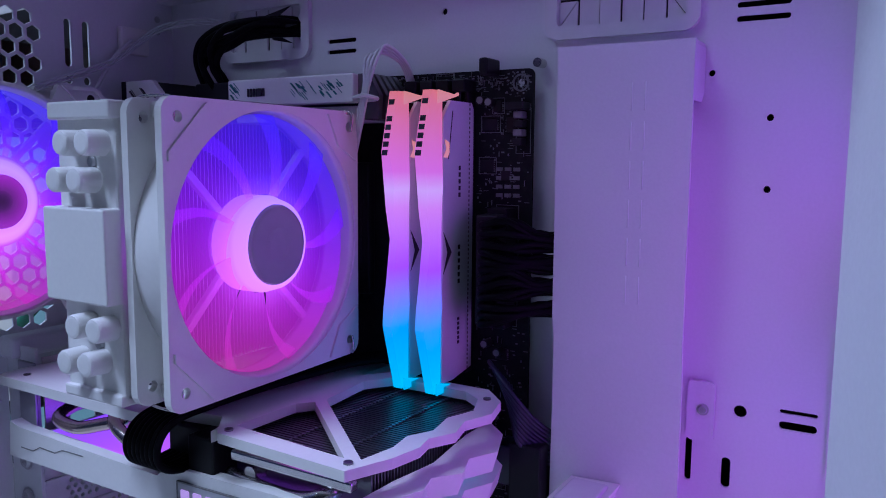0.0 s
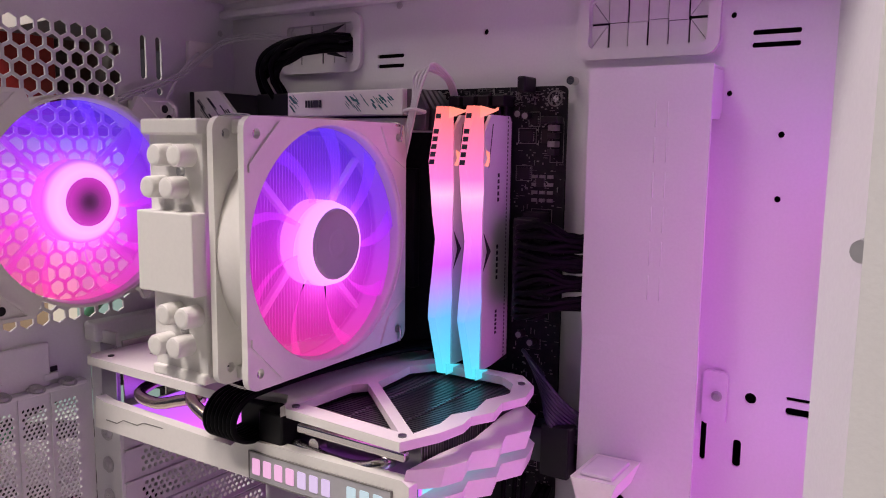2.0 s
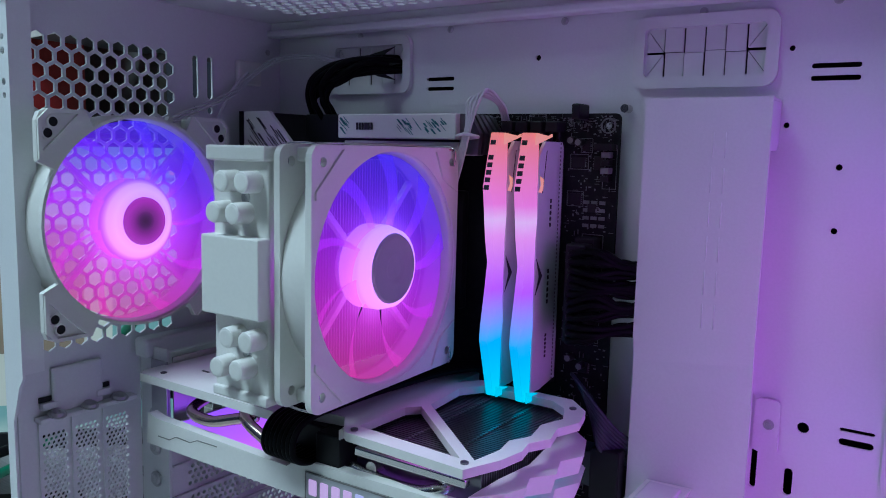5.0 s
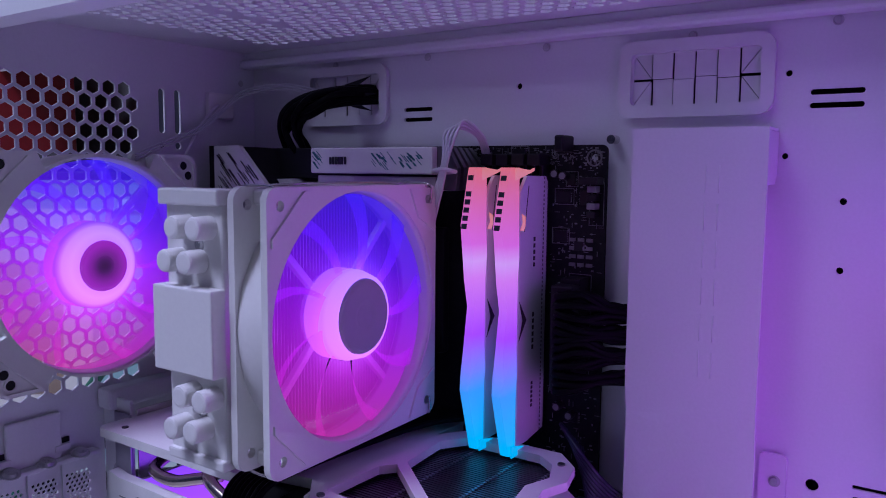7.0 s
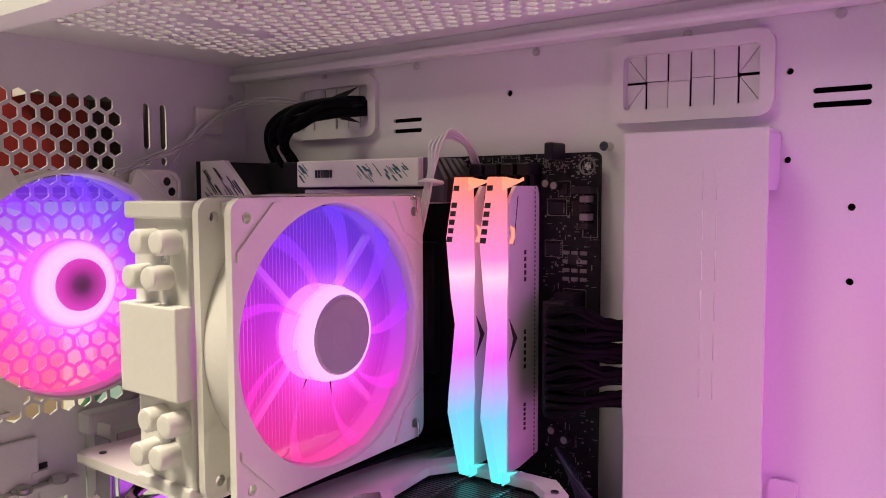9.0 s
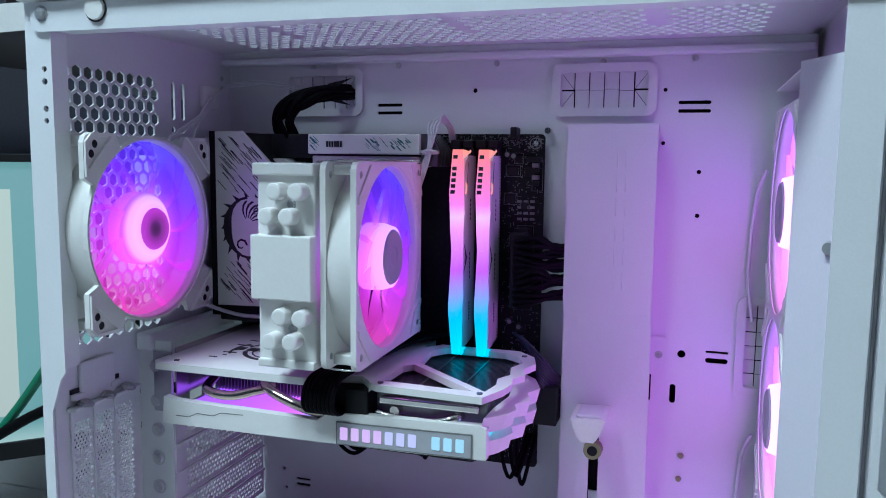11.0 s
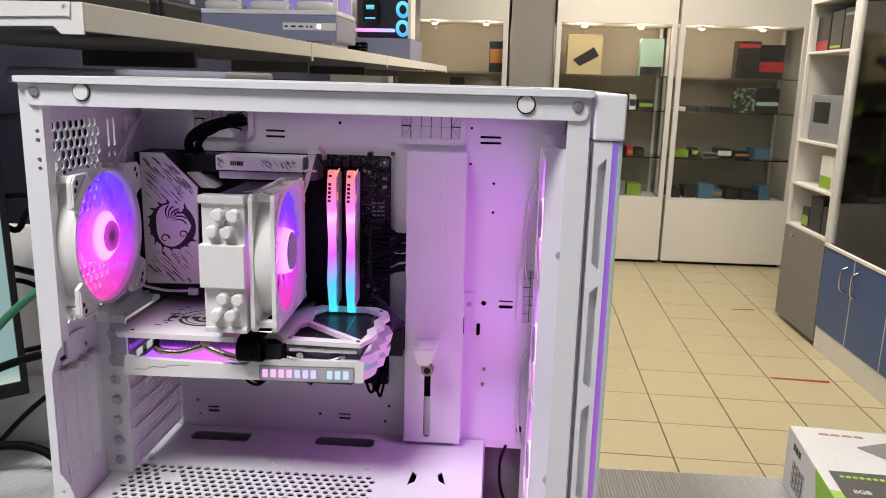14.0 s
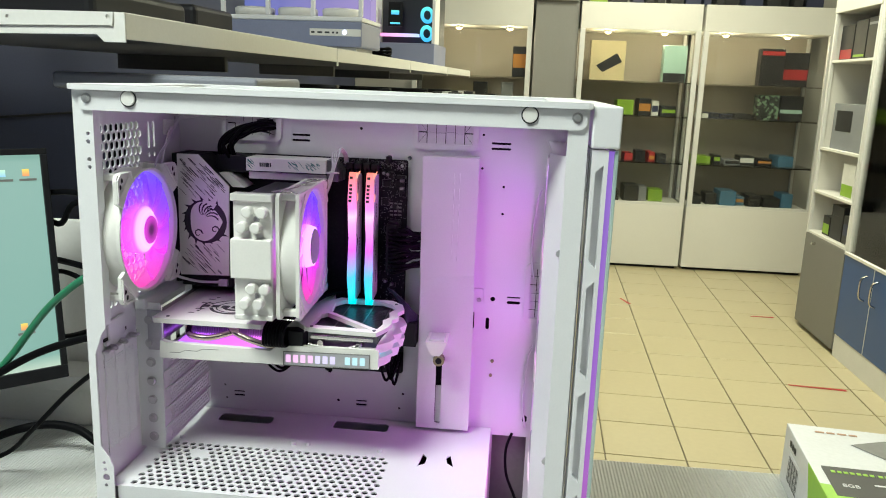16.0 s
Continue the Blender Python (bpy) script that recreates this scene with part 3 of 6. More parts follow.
part("bracket_top", plate(lambda u, v, w: (u, v, 1.2345 + w + 0.0), 0.001, [(0.0094, 0.1585), (0.0265, 0.1585), (0.0265, 0.335), (0.0, 0.335), (-0.0008, 0.2135), (-0.0043, 0.189)]), WHITE_IN, case)
for z in (1.1539, 0.964):
    part("thumb_screw", rod(bmesh.new(), (0.0086, 0.1618, z), (0.0072, 0.1588, z), 0.0032, 18, 0.0026), SCREW, case, "steel thumb screw")
bez = case
part("front_bezel", plate(yz(0.0275), 0.0118, rect(0.1648, 0.797, 0.376, 1.2425), [rrect(0.170, 0.835, 0.364, 1.228, 0.004)]), WHITE, bez, "white open front bezel")
part("top_cap", box((0.0272, 0.1545, 1.2435), (0.0505, 0.379, 1.2775), 0.0018, 3), WHITE, bez)
part("bottom_cap", box((0.0272, 0.1545, 0.787), (0.0505, 0.379, 0.80), 0.0018, 3), WHITE, bez)
notches = [[(0.0322, z0 + 0.007), (0.0385, z0), (0.0385, z0 + 0.087), (0.0322, z0 + 0.081)] for z0 in (1.143, 1.045, 0.947, 0.849)]
part("vent_strip", plate(xz(0.1565), 0.008, rect(0.0285, 0.80, 0.0420, 1.2425), notches), WHITE, bez, "white strip with tapered vent notches")
# added strip, no lamp: its glow is the glass edge lit by the fans
part("diffuser", box((0.0423, 0.1588, 0.802), (0.0466, 0.1602, 1.2415)), M_EDGE, bez, "added strip whose violet glow stands for fan light in the glass edge")
part("front_pane", box((0.0468, 0.1575, 0.80), (0.0500, 0.376, 1.2425), 0.0006), GLASS_F, bez, "green-tinted tempered glass")


# ---- fans ----
def blade_bm(r0, r1, span, a0, z_lead, z_trail):
    bm = bmesh.new()
    nu, nv, th = 7, 8, 0.0009
    grids = []
    for side in (0, 1):
        g = []
        for i in range(nu):
            u = i / (nu - 1)
            r = r0 + (r1 - r0) * u
            row = []
            for j in range(nv):
                v = j / (nv - 1)
                a = a0 + radians(span * (0.92 + 0.14 * u)) * v + radians(14) * u * u
                z = z_lead + (z_trail - z_lead) * (v ** 0.85) * (1 - 0.15 * u) - side * th
                row.append(bm.verts.new((r * math.cos(a), r * math.sin(a), z)))
            g.append(row)
        grids.append(g)
    for g in grids:
        for i in range(nu - 1):
            for j in range(nv - 1):
                bm.faces.new((g[i][j], g[i + 1][j], g[i + 1][j + 1], g[i][j + 1]))
    a, b = grids
    for i in range(nu - 1):
        for j in (0, nv - 1):
            bm.faces.new((a[i][j], a[i + 1][j], b[i + 1][j], b[i][j]))
    for j in range(nv - 1):
        for i in (0, nu - 1):
            bm.faces.new((a[i][j], a[i][j + 1], b[i][j + 1], b[i][j]))
    return bm


def lathe(profile, n=48):
    """A round body from (radius, height) pairs, closed on itself."""
    bm = bmesh.new()
    rings = [[bm.verts.new((r * math.cos(2 * math.pi * k / n), r * math.sin(2 * math.pi * k / n), z)) for k in range(n)] for r, z in profile]
    for a, b in zip(rings, rings[1:] + rings[:1]):
        for k in range(n):
            bm.faces.new((a[k], a[(k + 1) % n], b[(k + 1) % n], b[k]))
    return bm


def disc(profile, n=40):
    bm = bmesh.new()
    rings = [[bm.verts.new((r * math.cos(2 * math.pi * k / n), r * math.sin(2 * math.pi * k / n), z)) for k in range(n)] for r, z in profile]
    for a, b in zip(rings, rings[1:]):
        for k in range(n):
            bm.faces.new((a[k], a[(k + 1) % n], b[(k + 1) % n], b[k]))
    bm.faces.new(rings[0])
    bm.faces.new(rings[-1])
    return bm


def place(ob, m):
    ob.matrix_basis = m
    return ob


def eared(r=0.0594, half=0.06, start=0.0335):
    """The outline of a fan frame that is round between its four square ears."""
    out = []
    for k in range(4):
        q = Matrix.Rotation(radians(90 * k), 2)
        side = [(half, start), (half, half - 0.006), (half - 0.0018, half - 0.0018), (half - 0.006, half), (start, half)]
        a0, a1 = math.atan2(half * 0.9, start * 0.92), math.pi - math.atan2(half * 0.9, start * 0.92)
        side += [(r * math.cos(a0 + (a1 - a0) * i / 8), r * math.sin(a0 + (a1 - a0) * i / 8)) for i in range(9)]
        out += [tuple(q @ Vector(p)) for p in side]
    return out


def make_fan(label, group="", ears=False, cap=None, ring=0.0, blade=None, back=0.0215):
    """A 120 mm fan; its middle lies in its front face, which looks along z."""
    fan = thing("case_fan", Matrix.Identity(4), label, "computer fan", group)
    flat = lambda z: (lambda u, v, w: (u, v, z + w))
    corner = [ring_pts(sx * 0.0525, sy * 0.0525, 0.0023, 12) for sx in (-1, 1) for sy in (-1, 1)]
    for z in (0.0, -back):
        fl = plate(flat(z), -0.0035, eared() if ears else rrect(-0.06, -0.06, 0.06, 0.06, 0.006), [ring_pts(0, 0, 0.0578, 56)] + corner)
        part("flange", fl, PLASTIC, fan)
    part("duct", lathe([(0.0578, -0.0005), (0.0592, -0.004), (0.0592, -back), (0.0578, -back - 0.003), (0.0572, -back + 0.001), (0.0572, -0.004)], 56), PLASTIC, fan, smooth=True)
    for sx in (-1, 1):
        for sy in (-1, 1):
            post = bmesh.new()
            bx(post, (sx * 0.0555 - 0.0032, sy * 0.0455 - 0.004, -back - 0.0001), (sx * 0.0555 + 0.0032, sy * 0.0455 + 0.004, -0.0034), 0.001)
            part("post", post, PLASTIC, fan)
            if ears:
                tri = [(sx * 0.0598, sy * 0.0345), (sx * 0.0598, sy * 0.0545), (sx * 0.0545, sy * 0.0598), (sx * 0.0345, sy * 0.0598)]
                mid = Vector((sx * 0.0515, sy * 0.0515))
                part("ear_rim", plate(flat(0.0002), 0.0014, tri, [[tuple(mid + (Vector(p) - mid) * 0.76) for p in tri]]), PLASTIC, fan, "raised rim of the corner ear")
                for dx, dy in ((0.0535, 0.0515), (0.0478, 0.0545)):
                    # flat dark disc paints the shade inside the hole
                    part("hole", rod(bmesh.new(), (sx * dx, sy * dy, 0.0), (sx * dx, sy * dy, 0.00035), 0.0025, 16), GAP_SHADE, fan, "dark disc standing for shade in a screw hole")
                    part("hole_rim", plate(flat(0.0), 0.0009, ring_pts(sx * dx, sy * dy, 0.0033, 18), [ring_pts(sx * dx, sy * dy, 0.0025, 18)]), PLASTIC, fan)
                continue
            web = plate(flat(0.0), 0.0012, [(sx * 0.058, sy * 0.036), (sx * 0.058, sy * 0.0395), (sx * 0.0395, sy * 0.058), (sx * 0.036, sy * 0.058), (sx * 0.0435, sy * 0.0435)])
            part("corner_web", web, PLASTIC, fan)
    for k in range(4):
        a = radians(45 + 90 * k)
        st = bmesh.new()
        bx(st, (0.016, -0.0017, -back - 0.003), (0.0585, 0.0017, -back + 0.0005), 0.0006)
        st.transform(Matrix.Rotation(a, 4, "Z"))
        part("strut", st, PLASTIC, fan)
    part("motor", rod(bmesh.new(), (0, 0, -back - 0.003), (0, 0, -0.0182), 0.019, 32), PLASTIC, fan)
    h = 0.0132 if ears else 0.0172
    part("hub", disc([(h, -0.018), (h + 0.0004, -0.0002), (h - 0.0004, 0.0012), (h - 0.0017, 0.0016), (0.0075, 0.0014), (0.0055, 0.0008)]), cap or GREY_HUB, fan, "round hub cap", smooth=False)
    part("light_ring", lathe([(h + 0.0006, 0.0002), (h + 0.0022, 0.0), (0.0214 + ring, -0.0065), (0.0214 + ring, -0.017), (h + 0.0006, -0.018)], 48), M_RING_F if blade else M_RING, fan, "glowing ring round the hub", smooth=True)
    for k in range(9):
        part("blade", blade_bm(0.0216 + ring, 0.0562, 46, radians(40 * k), -0.0060, -0.0088), blade or M_BLADE, fan, "clear blade lit from the hub", smooth=True)
    return fan


GREY_HUB = mat("hub_cap", (0.36, 0.36, 0.4), 0.5, vary=0.05)
M_HUB = glow("lit_hub", [(0.0, (0.05, 0.006, 0.05)), (0.06, (0.12, 0.012, 0.14)), (0.2, (0.6, 0.035, 0.6)), (1.0, (0.6, 0.035, 0.6))], 0.9, radial=0.058)
FACE_X, FACE_BACK = Euler((0, radians(90), 0)), Euler((0, radians(-90), 0))
rear_fan = make_fan("white case fan with violet-lit clear blades on the rear wall", "fans of the case", True, M_HUB, 0.0021)
cool_fan = make_fan("white fan with violet-lit clear blades clipped to the cooler", "fans of the case", back=0.0185)
for f, at in ((rear_fan, (-0.379, fan_y, fan_z)), (cool_fan, (-0.2270, 0.2535, 1.1277))):
    for o in f.children:
        o.matrix_parent_inverse = Matrix.Identity(4)
    f.matrix_basis = Matrix.Translation(at) @ Matrix.Rotation(radians(1.7 if f is cool_fan else 0.0), 4, "Z") @ FACE_X.to_matrix().to_4x4()
front_fan = make_fan("white fan with violet-lit clear blades on the front bracket", "fans of the case", blade=M_BLADE_F)
for o in front_fan.children:
    o.matrix_parent_inverse = Matrix.Identity(4)
front_fan.matrix_basis = Matrix.LocRotScale((0.0, 0.2735, 1.162), FACE_BACK, None)
for z in (1.042, 0.922):
    copy_thing(front_fan, Matrix.LocRotScale((0.0, 0.2735, z), FACE_BACK, None))

# ---- rubber grommets ----
def grommet(g, cols, vertical=False):
    x0, z0, x1, z1 = g
    t = thing("cable_grommet", ((x0 + x1) / 2, TRAY, z0), "white rubber cable grommet with slit flaps in the tray", "grommet", "grommets of the tray")
    bm = plate(xz(TRAY - 0.003), 0.003, rrect(x0, z0, x1, z1, 0.007), [rrect(x0 + 0.0058, z0 + 0.0058, x1 - 0.0058, z1 - 0.0058, 0.0025)])
    bmesh.ops.bevel(bm, geom=[e for e in bm.edges if all(abs(v.co.y - TRAY + 0.003) < 1e-6 for v in e.verts) and len(e.link_faces) == 2 and abs(e.calc_face_angle(0)) > 1], offset=0.001, segments=2, affect="EDGES")
    part("rim", bm, RUBBER, t)
    u0, u1, v0, v1 = x0 + 0.0052, x1 - 0.0052, z0 + 0.0052, z1 - 0.0052
    gap = 0.00035
    n_u, n_v = (2, cols) if vertical else (cols, 2)
    du, dv = (u1 - u0) / n_u, (v1 - v0) / n_v
    for i in range(n_u):
        for j in range(n_v):
            if not vertical and 0 < i < n_u - 1:
                mid = (v0 + v1) / 2 + 0.0008 * math.sin(2.9 * i)
                lo, hi = (v0, mid - 0.00013) if j == 0 else (mid + 0.00013, v1)
                part("flap", plate(xz(TRAY + 0.0006 + 0.0007 * math.sin(2.3 * i + 2.0 * j)), 0.001, rect(u0 + i * du + gap, lo, u0 + (i + 1) * du - gap, hi)), RUBBER, t)
                continue
            a, b, c, d = u0 + i * du + gap, v0 + j * dv + gap, u0 + (i + 1) * du - gap, v0 + (j + 1) * dv - gap
            shift = 0.0008 * math.sin(3.1 * i + 1.7 * j)
            if not vertical and i in (0, n_u - 1):
                # end flaps are cut on the diagonal
                left = i == 0
                lo = j == 0
                inner = (c, d) if (left and lo) else (c, b) if left else (a, d) if lo else (a, b)
                outer = (a, b) if (left and lo) else (a, d) if left else (c, b) if lo else (c, d)
                k1, k2 = ((outer[0], inner[1]), (inner[0], outer[1]))
                for k in (k1, k2):
                    cx, cz = (inner[0] + outer[0] + k[0]) / 3, (inner[1] + outer[1] + k[1]) / 3
                    tri3 = [(cx + (p[0] - cx) * 0.93, cz + (p[1] - cz) * 0.93) for p in (inner, k, outer)]
                    part("flap", plate(xz(TRAY + 0.0006 + shift), 0.001, tri3), RUBBER, t)
            else:
                part("flap", plate(xz(TRAY + 0.0006 + shift), 0.001, rect(a, b, c, d)), RUBBER, t)
    return t


grommet(G1, 6)
grommet(G2, 6)
grommet(G3, 6, True)

# ---- cable cover beside the board ----
cc = thing("cable_cover", (-0.1005, 0.336, DECK), "tall plain white steel cable cover on the tray", "cable cover")
CY = 0.3300
slot = rrect(-0.1086, 0.914, -0.1018, 1.003, 0.0033, 4)
part("front", plate(lambda u, v, w: (u, CY - (0.0022 if v < 1.082 else 0.0) + w, v), 0.0015, [(-0.1292, 0.9085), (-0.0698, 0.9085), (-0.0698, 1.070), (-0.0708, 1.088), (-0.0708, 1.2145), (-0.1300, 1.2145), (-0.1300, 1.094), (-0.1288, 1.082)], [slot]), WHITE_IN, cc, "plain white cover with a slot")
part("side", plate(yz(-0.1298), 0.0012, rect(CY + 0.0016, 0.9087, 0.3495, 1.2128)), WHITE_IN, cc)
part("side_tab", plate(yz(-0.0710), -0.0012, [(CY + 0.0016, 1.190), (0.3455, 1.190), (0.3495, 1.194), (0.3495, 1.2128), (CY + 0.0016, 1.2128)]), WHITE_IN, cc)
part("side", plate(yz(-0.0765), -0.0012, rect(CY + 0.0016, 0.9087, 0.3495, 1.186)), WHITE_IN, cc)
part("top", plate(xy(1.2143), -0.0012, rect(-0.1296, CY + 0.0016, -0.0712, 0.3495)), WHITE_IN, cc)
# dark sheet paints the shade seen through the slot
part("slot_back", box((-0.1115, 0.338, 0.911), (-0.099, 0.340, 1.006)), GAP_SHADE, cc, "dark sheet standing for shade inside the slot")
part("slot_back", box((-0.1084, 0.3325, 0.9145), (-0.102, 0.334, 0.958)), WHITE_IN, cc, "pale sheet behind the slot's lower half")
part("tab", plate(xz(0.3475), 0.002, rrect(-0.0718, 1.042, -0.0602, 1.0690, 0.0025)), WHITE_IN, cc)
screw(cc, (-0.0650, 0.3475, 1.0565), (0, -1, 0), 0.0022)
for k in range(6):
    z = 1.186 - k * 0.0165
    for x in (-0.0962, -0.0905):
        part("embossed_bar", cord([(x, CY + 0.00012, z), (x, CY + 0.00012, z + 0.012)], 0.00035, 6, 1), WHITE_IN, cc, "faint embossed bar", True)
# sliding holder for the graphics card
hold = thing("card_holder", (-0.105, 0.318, 0.99), "white plastic graphics card support on a slotted cover", "card holder")
bm = bmesh.new()
for y0, y1, s in ((0.2945, 0.3275, 1.0),):
    add_plate(bm, xz(y0), y1 - y0, [(-0.1175, 1.0215), (-0.0945, 1.0225), (-0.099, 1.0105), (-0.102, 1.0065), (-0.110, 1.0065), (-0.1135, 1.010)])
bmesh.ops.bevel(bm, geom=[e for e in bm.edges if e.calc_face_angle(0) > 0.5], offset=0.0012, segments=2, affect="EDGES")
part("arm", bm, PLASTIC, hold)
part("pad", box((-0.114, 0.297, 1.0218), (-0.0975, 0.321, 1.0242), 0.001), RUBBER, hold)
part("knob", rod(bmesh.new(), (-0.1053, 0.3276, 0.9915), (-0.1053, 0.3205, 0.9915), 0.0066, 22, 0.0062), BRASS, hold, "knurled metal knob")
part("knob_core", rod(bmesh.new(), (-0.1053, 0.3205, 0.9915), (-0.1053, 0.3198, 0.9915), 0.0035, 16), BLACK, hold)

# ---- motherboard ----
BY = 0.3435
mb = thing("motherboard", (-0.27, BY, 0.965), "black motherboard with white heatsinks screwed to the tray", "motherboard")
part("board", plate(xz(BY), 0.0016, rrect(-0.394, 0.965, -0.1478, 1.208, 0.003), [ring_pts(-0.1545, 1.2015, 0.002, 14), ring_pts(-0.1545, 1.0455, 0.002, 14)]), PCB, mb, "black printed circuit board")
part("mount_ring", plate(xz(BY - 0.0004), 0.0004, ring_pts(-0.1545, 1.2015, 0.0042, 24), [ring_pts(-0.1545, 1.2015, 0.0034, 24)]), SOLDER, mb)
part("standoff", rod(bmesh.new(), (-0.1463, TRAY, 1.2105), (-0.1463, BY, 1.2105), 0.0022, 14), CHROME, mb)
rng = random.Random(5)
pads = bmesh.new()
for k in range(700):
    x, z = rng.uniform(-0.1775, -0.15), rng.uniform(0.97, 1.205)
    if rng.random() < 0.35:
        x, z = rng.uniform(-0.235, -0.15), rng.uniform(1.198, 1.2065)
    if -0.167 < x and 1.083 < z < 1.143:
        continue
    w, h = rng.choice(((0.0011, 0.0005), (0.0005, 0.0011), (0.0013, 0.0007), (0.0026, 0.00022), (0.00022, 0.0026), (0.0007, 0.0004), (0.0004, 0.0003)))
    bx(pads, (x, BY - 0.0006, z), (x + w, BY - 0.0001, z + h))
for x, z, w, h in ((-0.2015, 1.1995, 0.0105, 0.0078), (-0.1755, 1.178, 0.0105, 0.008), (-0.1695, 1.187, 0.0065, 0.0075), (-0.1565, 1.168, 0.0075, 0.0215), (-0.1765, 1.158, 0.0095, 0.008), (-0.172, 1.128, 0.008, 0.008), (-0.1665, 1.0835, 0.012, 0.0595), (-0.1735, 0.9985, 0.0145, 0.0145)):
    # printed outlines
    for a0, b0, a1, b1 in ((x, z, x + w, z + 0.0003), (x, z + h, x + w, z + h + 0.0003), (x, z, x + 0.0003, z + h), (x + w, z, x + w + 0.0003, z + h)):
        bx(pads, (a0, BY - 0.0003, b0), (a1, BY - 0.0001, b1))
for i in range(4):
    for j in range(3):
        bx(pads, (-0.1665 + 0.0046 * j, BY - 0.0009, 1.147 + 0.0042 * i), (-0.1632 + 0.0046 * j, BY - 0.0001, 1.1472 + 0.0042 * i + 0.0016))
for k in range(10):
    bx(pads, (-0.1545 + 0.0052 * math.cos(0.628 * k) - 0.0004, BY - 0.0003, 1.2015 + 0.0052 * math.sin(0.628 * k) - 0.0004), (-0.1545 + 0.0052 * math.cos(0.628 * k) + 0.0004, BY - 0.0001, 1.2015 + 0.0052 * math.sin(0.628 * k) + 0.0004))
for k in range(60):
    bx(pads, (-0.1782, BY - 0.0074, 1.061 + 0.0022 * k), (-0.1778, BY - 0.007, 1.0622 + 0.0022 * k))
part("solder_print", pads, SOLDER, mb, "tiny solder pads and print")["kind"] = "stuff"
for x, z, w, h, d in ((-0.2, 1.2005, 0.0075, 0.0058, 0.0012), (-0.1905, 1.2005, 0.004, 0.0045, 0.001), (-0.1745, 1.179, 0.008, 0.006, 0.0012), (-0.1685, 1.188, 0.0045, 0.0055, 0.0012), (-0.1615, 1.178, 0.006, 0.0075, 0.001), (-0.1755, 1.159, 0.0075, 0.006, 0.0012), (-0.164, 1.155, 0.005, 0.005, 0.001), (-0.174, 1.03, 0.009, 0.008, 0.0012), (-0.165, 1.066, 0.006, 0.006, 0.001), (-0.172, 1.0, 0.012, 0.011, 0.0015), (-0.168, 1.012, 0.005, 0.007, 0.001), (-0.159, 1.1885, 0.0095, 0.0035, 0.008)):
    c = part("chip", box((x, BY - d, z), (x + w, BY, z + h), 0.0003, 1), CHIP, mb)
    legs = bmesh.new()
    for i in range(5):
        for s in (0, 1):
            bx(legs, (x - 0.0005 + s * w, BY - 0.0005, z + h * (i + 0.6) / 5.6 - 0.0003), (x + 0.0005 + s * w, BY, z + h * (i + 0.6) / 5.6 + 0.0001))
    part("legs", legs, SOLDER, c)
for x, z in ((-0.1735, 1.1935), (-0.169, 1.1925), (-0.1695, 1.074), (-0.1625, 1.0705), (-0.1705, 1.0365), (-0.162, 1.038)):
    part("capacitor", rod(bmesh.new(), (x, BY, z), (x, BY - 0.006, z), 0.0021, 18), CHIP, mb)
    part("capacitor_top", rod(bmesh.new(), (x, BY - 0.006, z), (x, BY - 0.0061, z), 0.0017, 18), SOLDER, mb)
for k in range(4):
    part("header_pin_block", box((-0.1555, BY - 0.006, 1.172 + k * 0.0042), (-0.151, BY, 1.1752 + k * 0.0042), 0.0003, 1), SOLDER if k % 2 else CHIP, mb)
for x in (-0.2098, -0.2006, -0.1914, -0.1822):
    s = bmesh.new()
    bx(s, (x - 0.0032, BY - 0.0075, 1.058), (x - 0.0011, BY, 1.1985), 0.0004, 1)
    bx(s, (x + 0.0011, BY - 0.0075, 1.058), (x + 0.0032, BY, 1.1985), 0.0004, 1)
    part("memory_slot", s, BLACK, mb)
    part("slot_latch", box((x - 0.0036, BY - 0.012, 1.1975), (x + 0.0036, BY, 1.2035), 0.0008), BLACK, mb)
part("power_socket", box((-0.166, BY - 0.011, 1.084), (-0.1555, BY, 1.142), 0.0006), BLACK, mb)
part("header_plug", box((-0.17, BY - 0.014, 1.2045), (-0.1655, BY, 1.2125), 0.001), BLACK, mb)
part("cpu_socket", box((-0.318, BY - 0.006, 1.092), (-0.24, BY, 1.163), 0.001), CHIP, mb)
# upper heatsink
hs = part("heatsink", box((-0.3165, 0.3122, 1.1925), (-0.2305, BY, 1.2068), 0.0008), PLASTIC, mb, "white heatsink block with printed lines")
part("heatsink_step", box((-0.3150, 0.3165, 1.1838), (-0.2312, BY, 1.1912), 0.0006), PLASTIC, mb)
part("heatsink_gap", box((-0.3155, 0.318, 1.1905), (-0.231, BY, 1.193)), BLACK, mb)
for k in range(5):
    part("heatsink_fin", plate(xz(0.3165 + k * 0.0052), 0.0032, [(-0.2305, 1.1845), (-0.2185 + 0.0006 * k, 1.1845), (-0.2175 + 0.0006 * k, 1.196), (-0.224, 1.2068), (-0.2305, 1.2068)]), FIN_D, mb, "dark angled fin")
F = xz(0.3120)
part("maker_mark", bars(F, -0.3015, 1.1975, (0.0014, 0.0014, 0.0014, 0.004, 0.0014), 0.0007, 0.0042), INK, hs, "dark maker's mark as plain bars")
lines = bmesh.new()
for k in range(46):
    x, z = (-0.3155 + 0.0055 * rng.random(), 1.1945 + 0.008 * rng.random()) if k < 14 else (-0.272 + 0.034 * rng.random(), 1.1945 + 0.007 * rng.random())
    L = rng.uniform(0.0018, 0.0042)
    w = rng.choice((0.0003, 0.0004, 0.0009))
    add_plate(lines, F, 0.0002, [(x, z + L), (x + w * 1.4, z + L), (x + L + w * 1.4, z), (x + L, z)])
part("line_print", lines, INK_T, hs)["kind"] = "stuff"
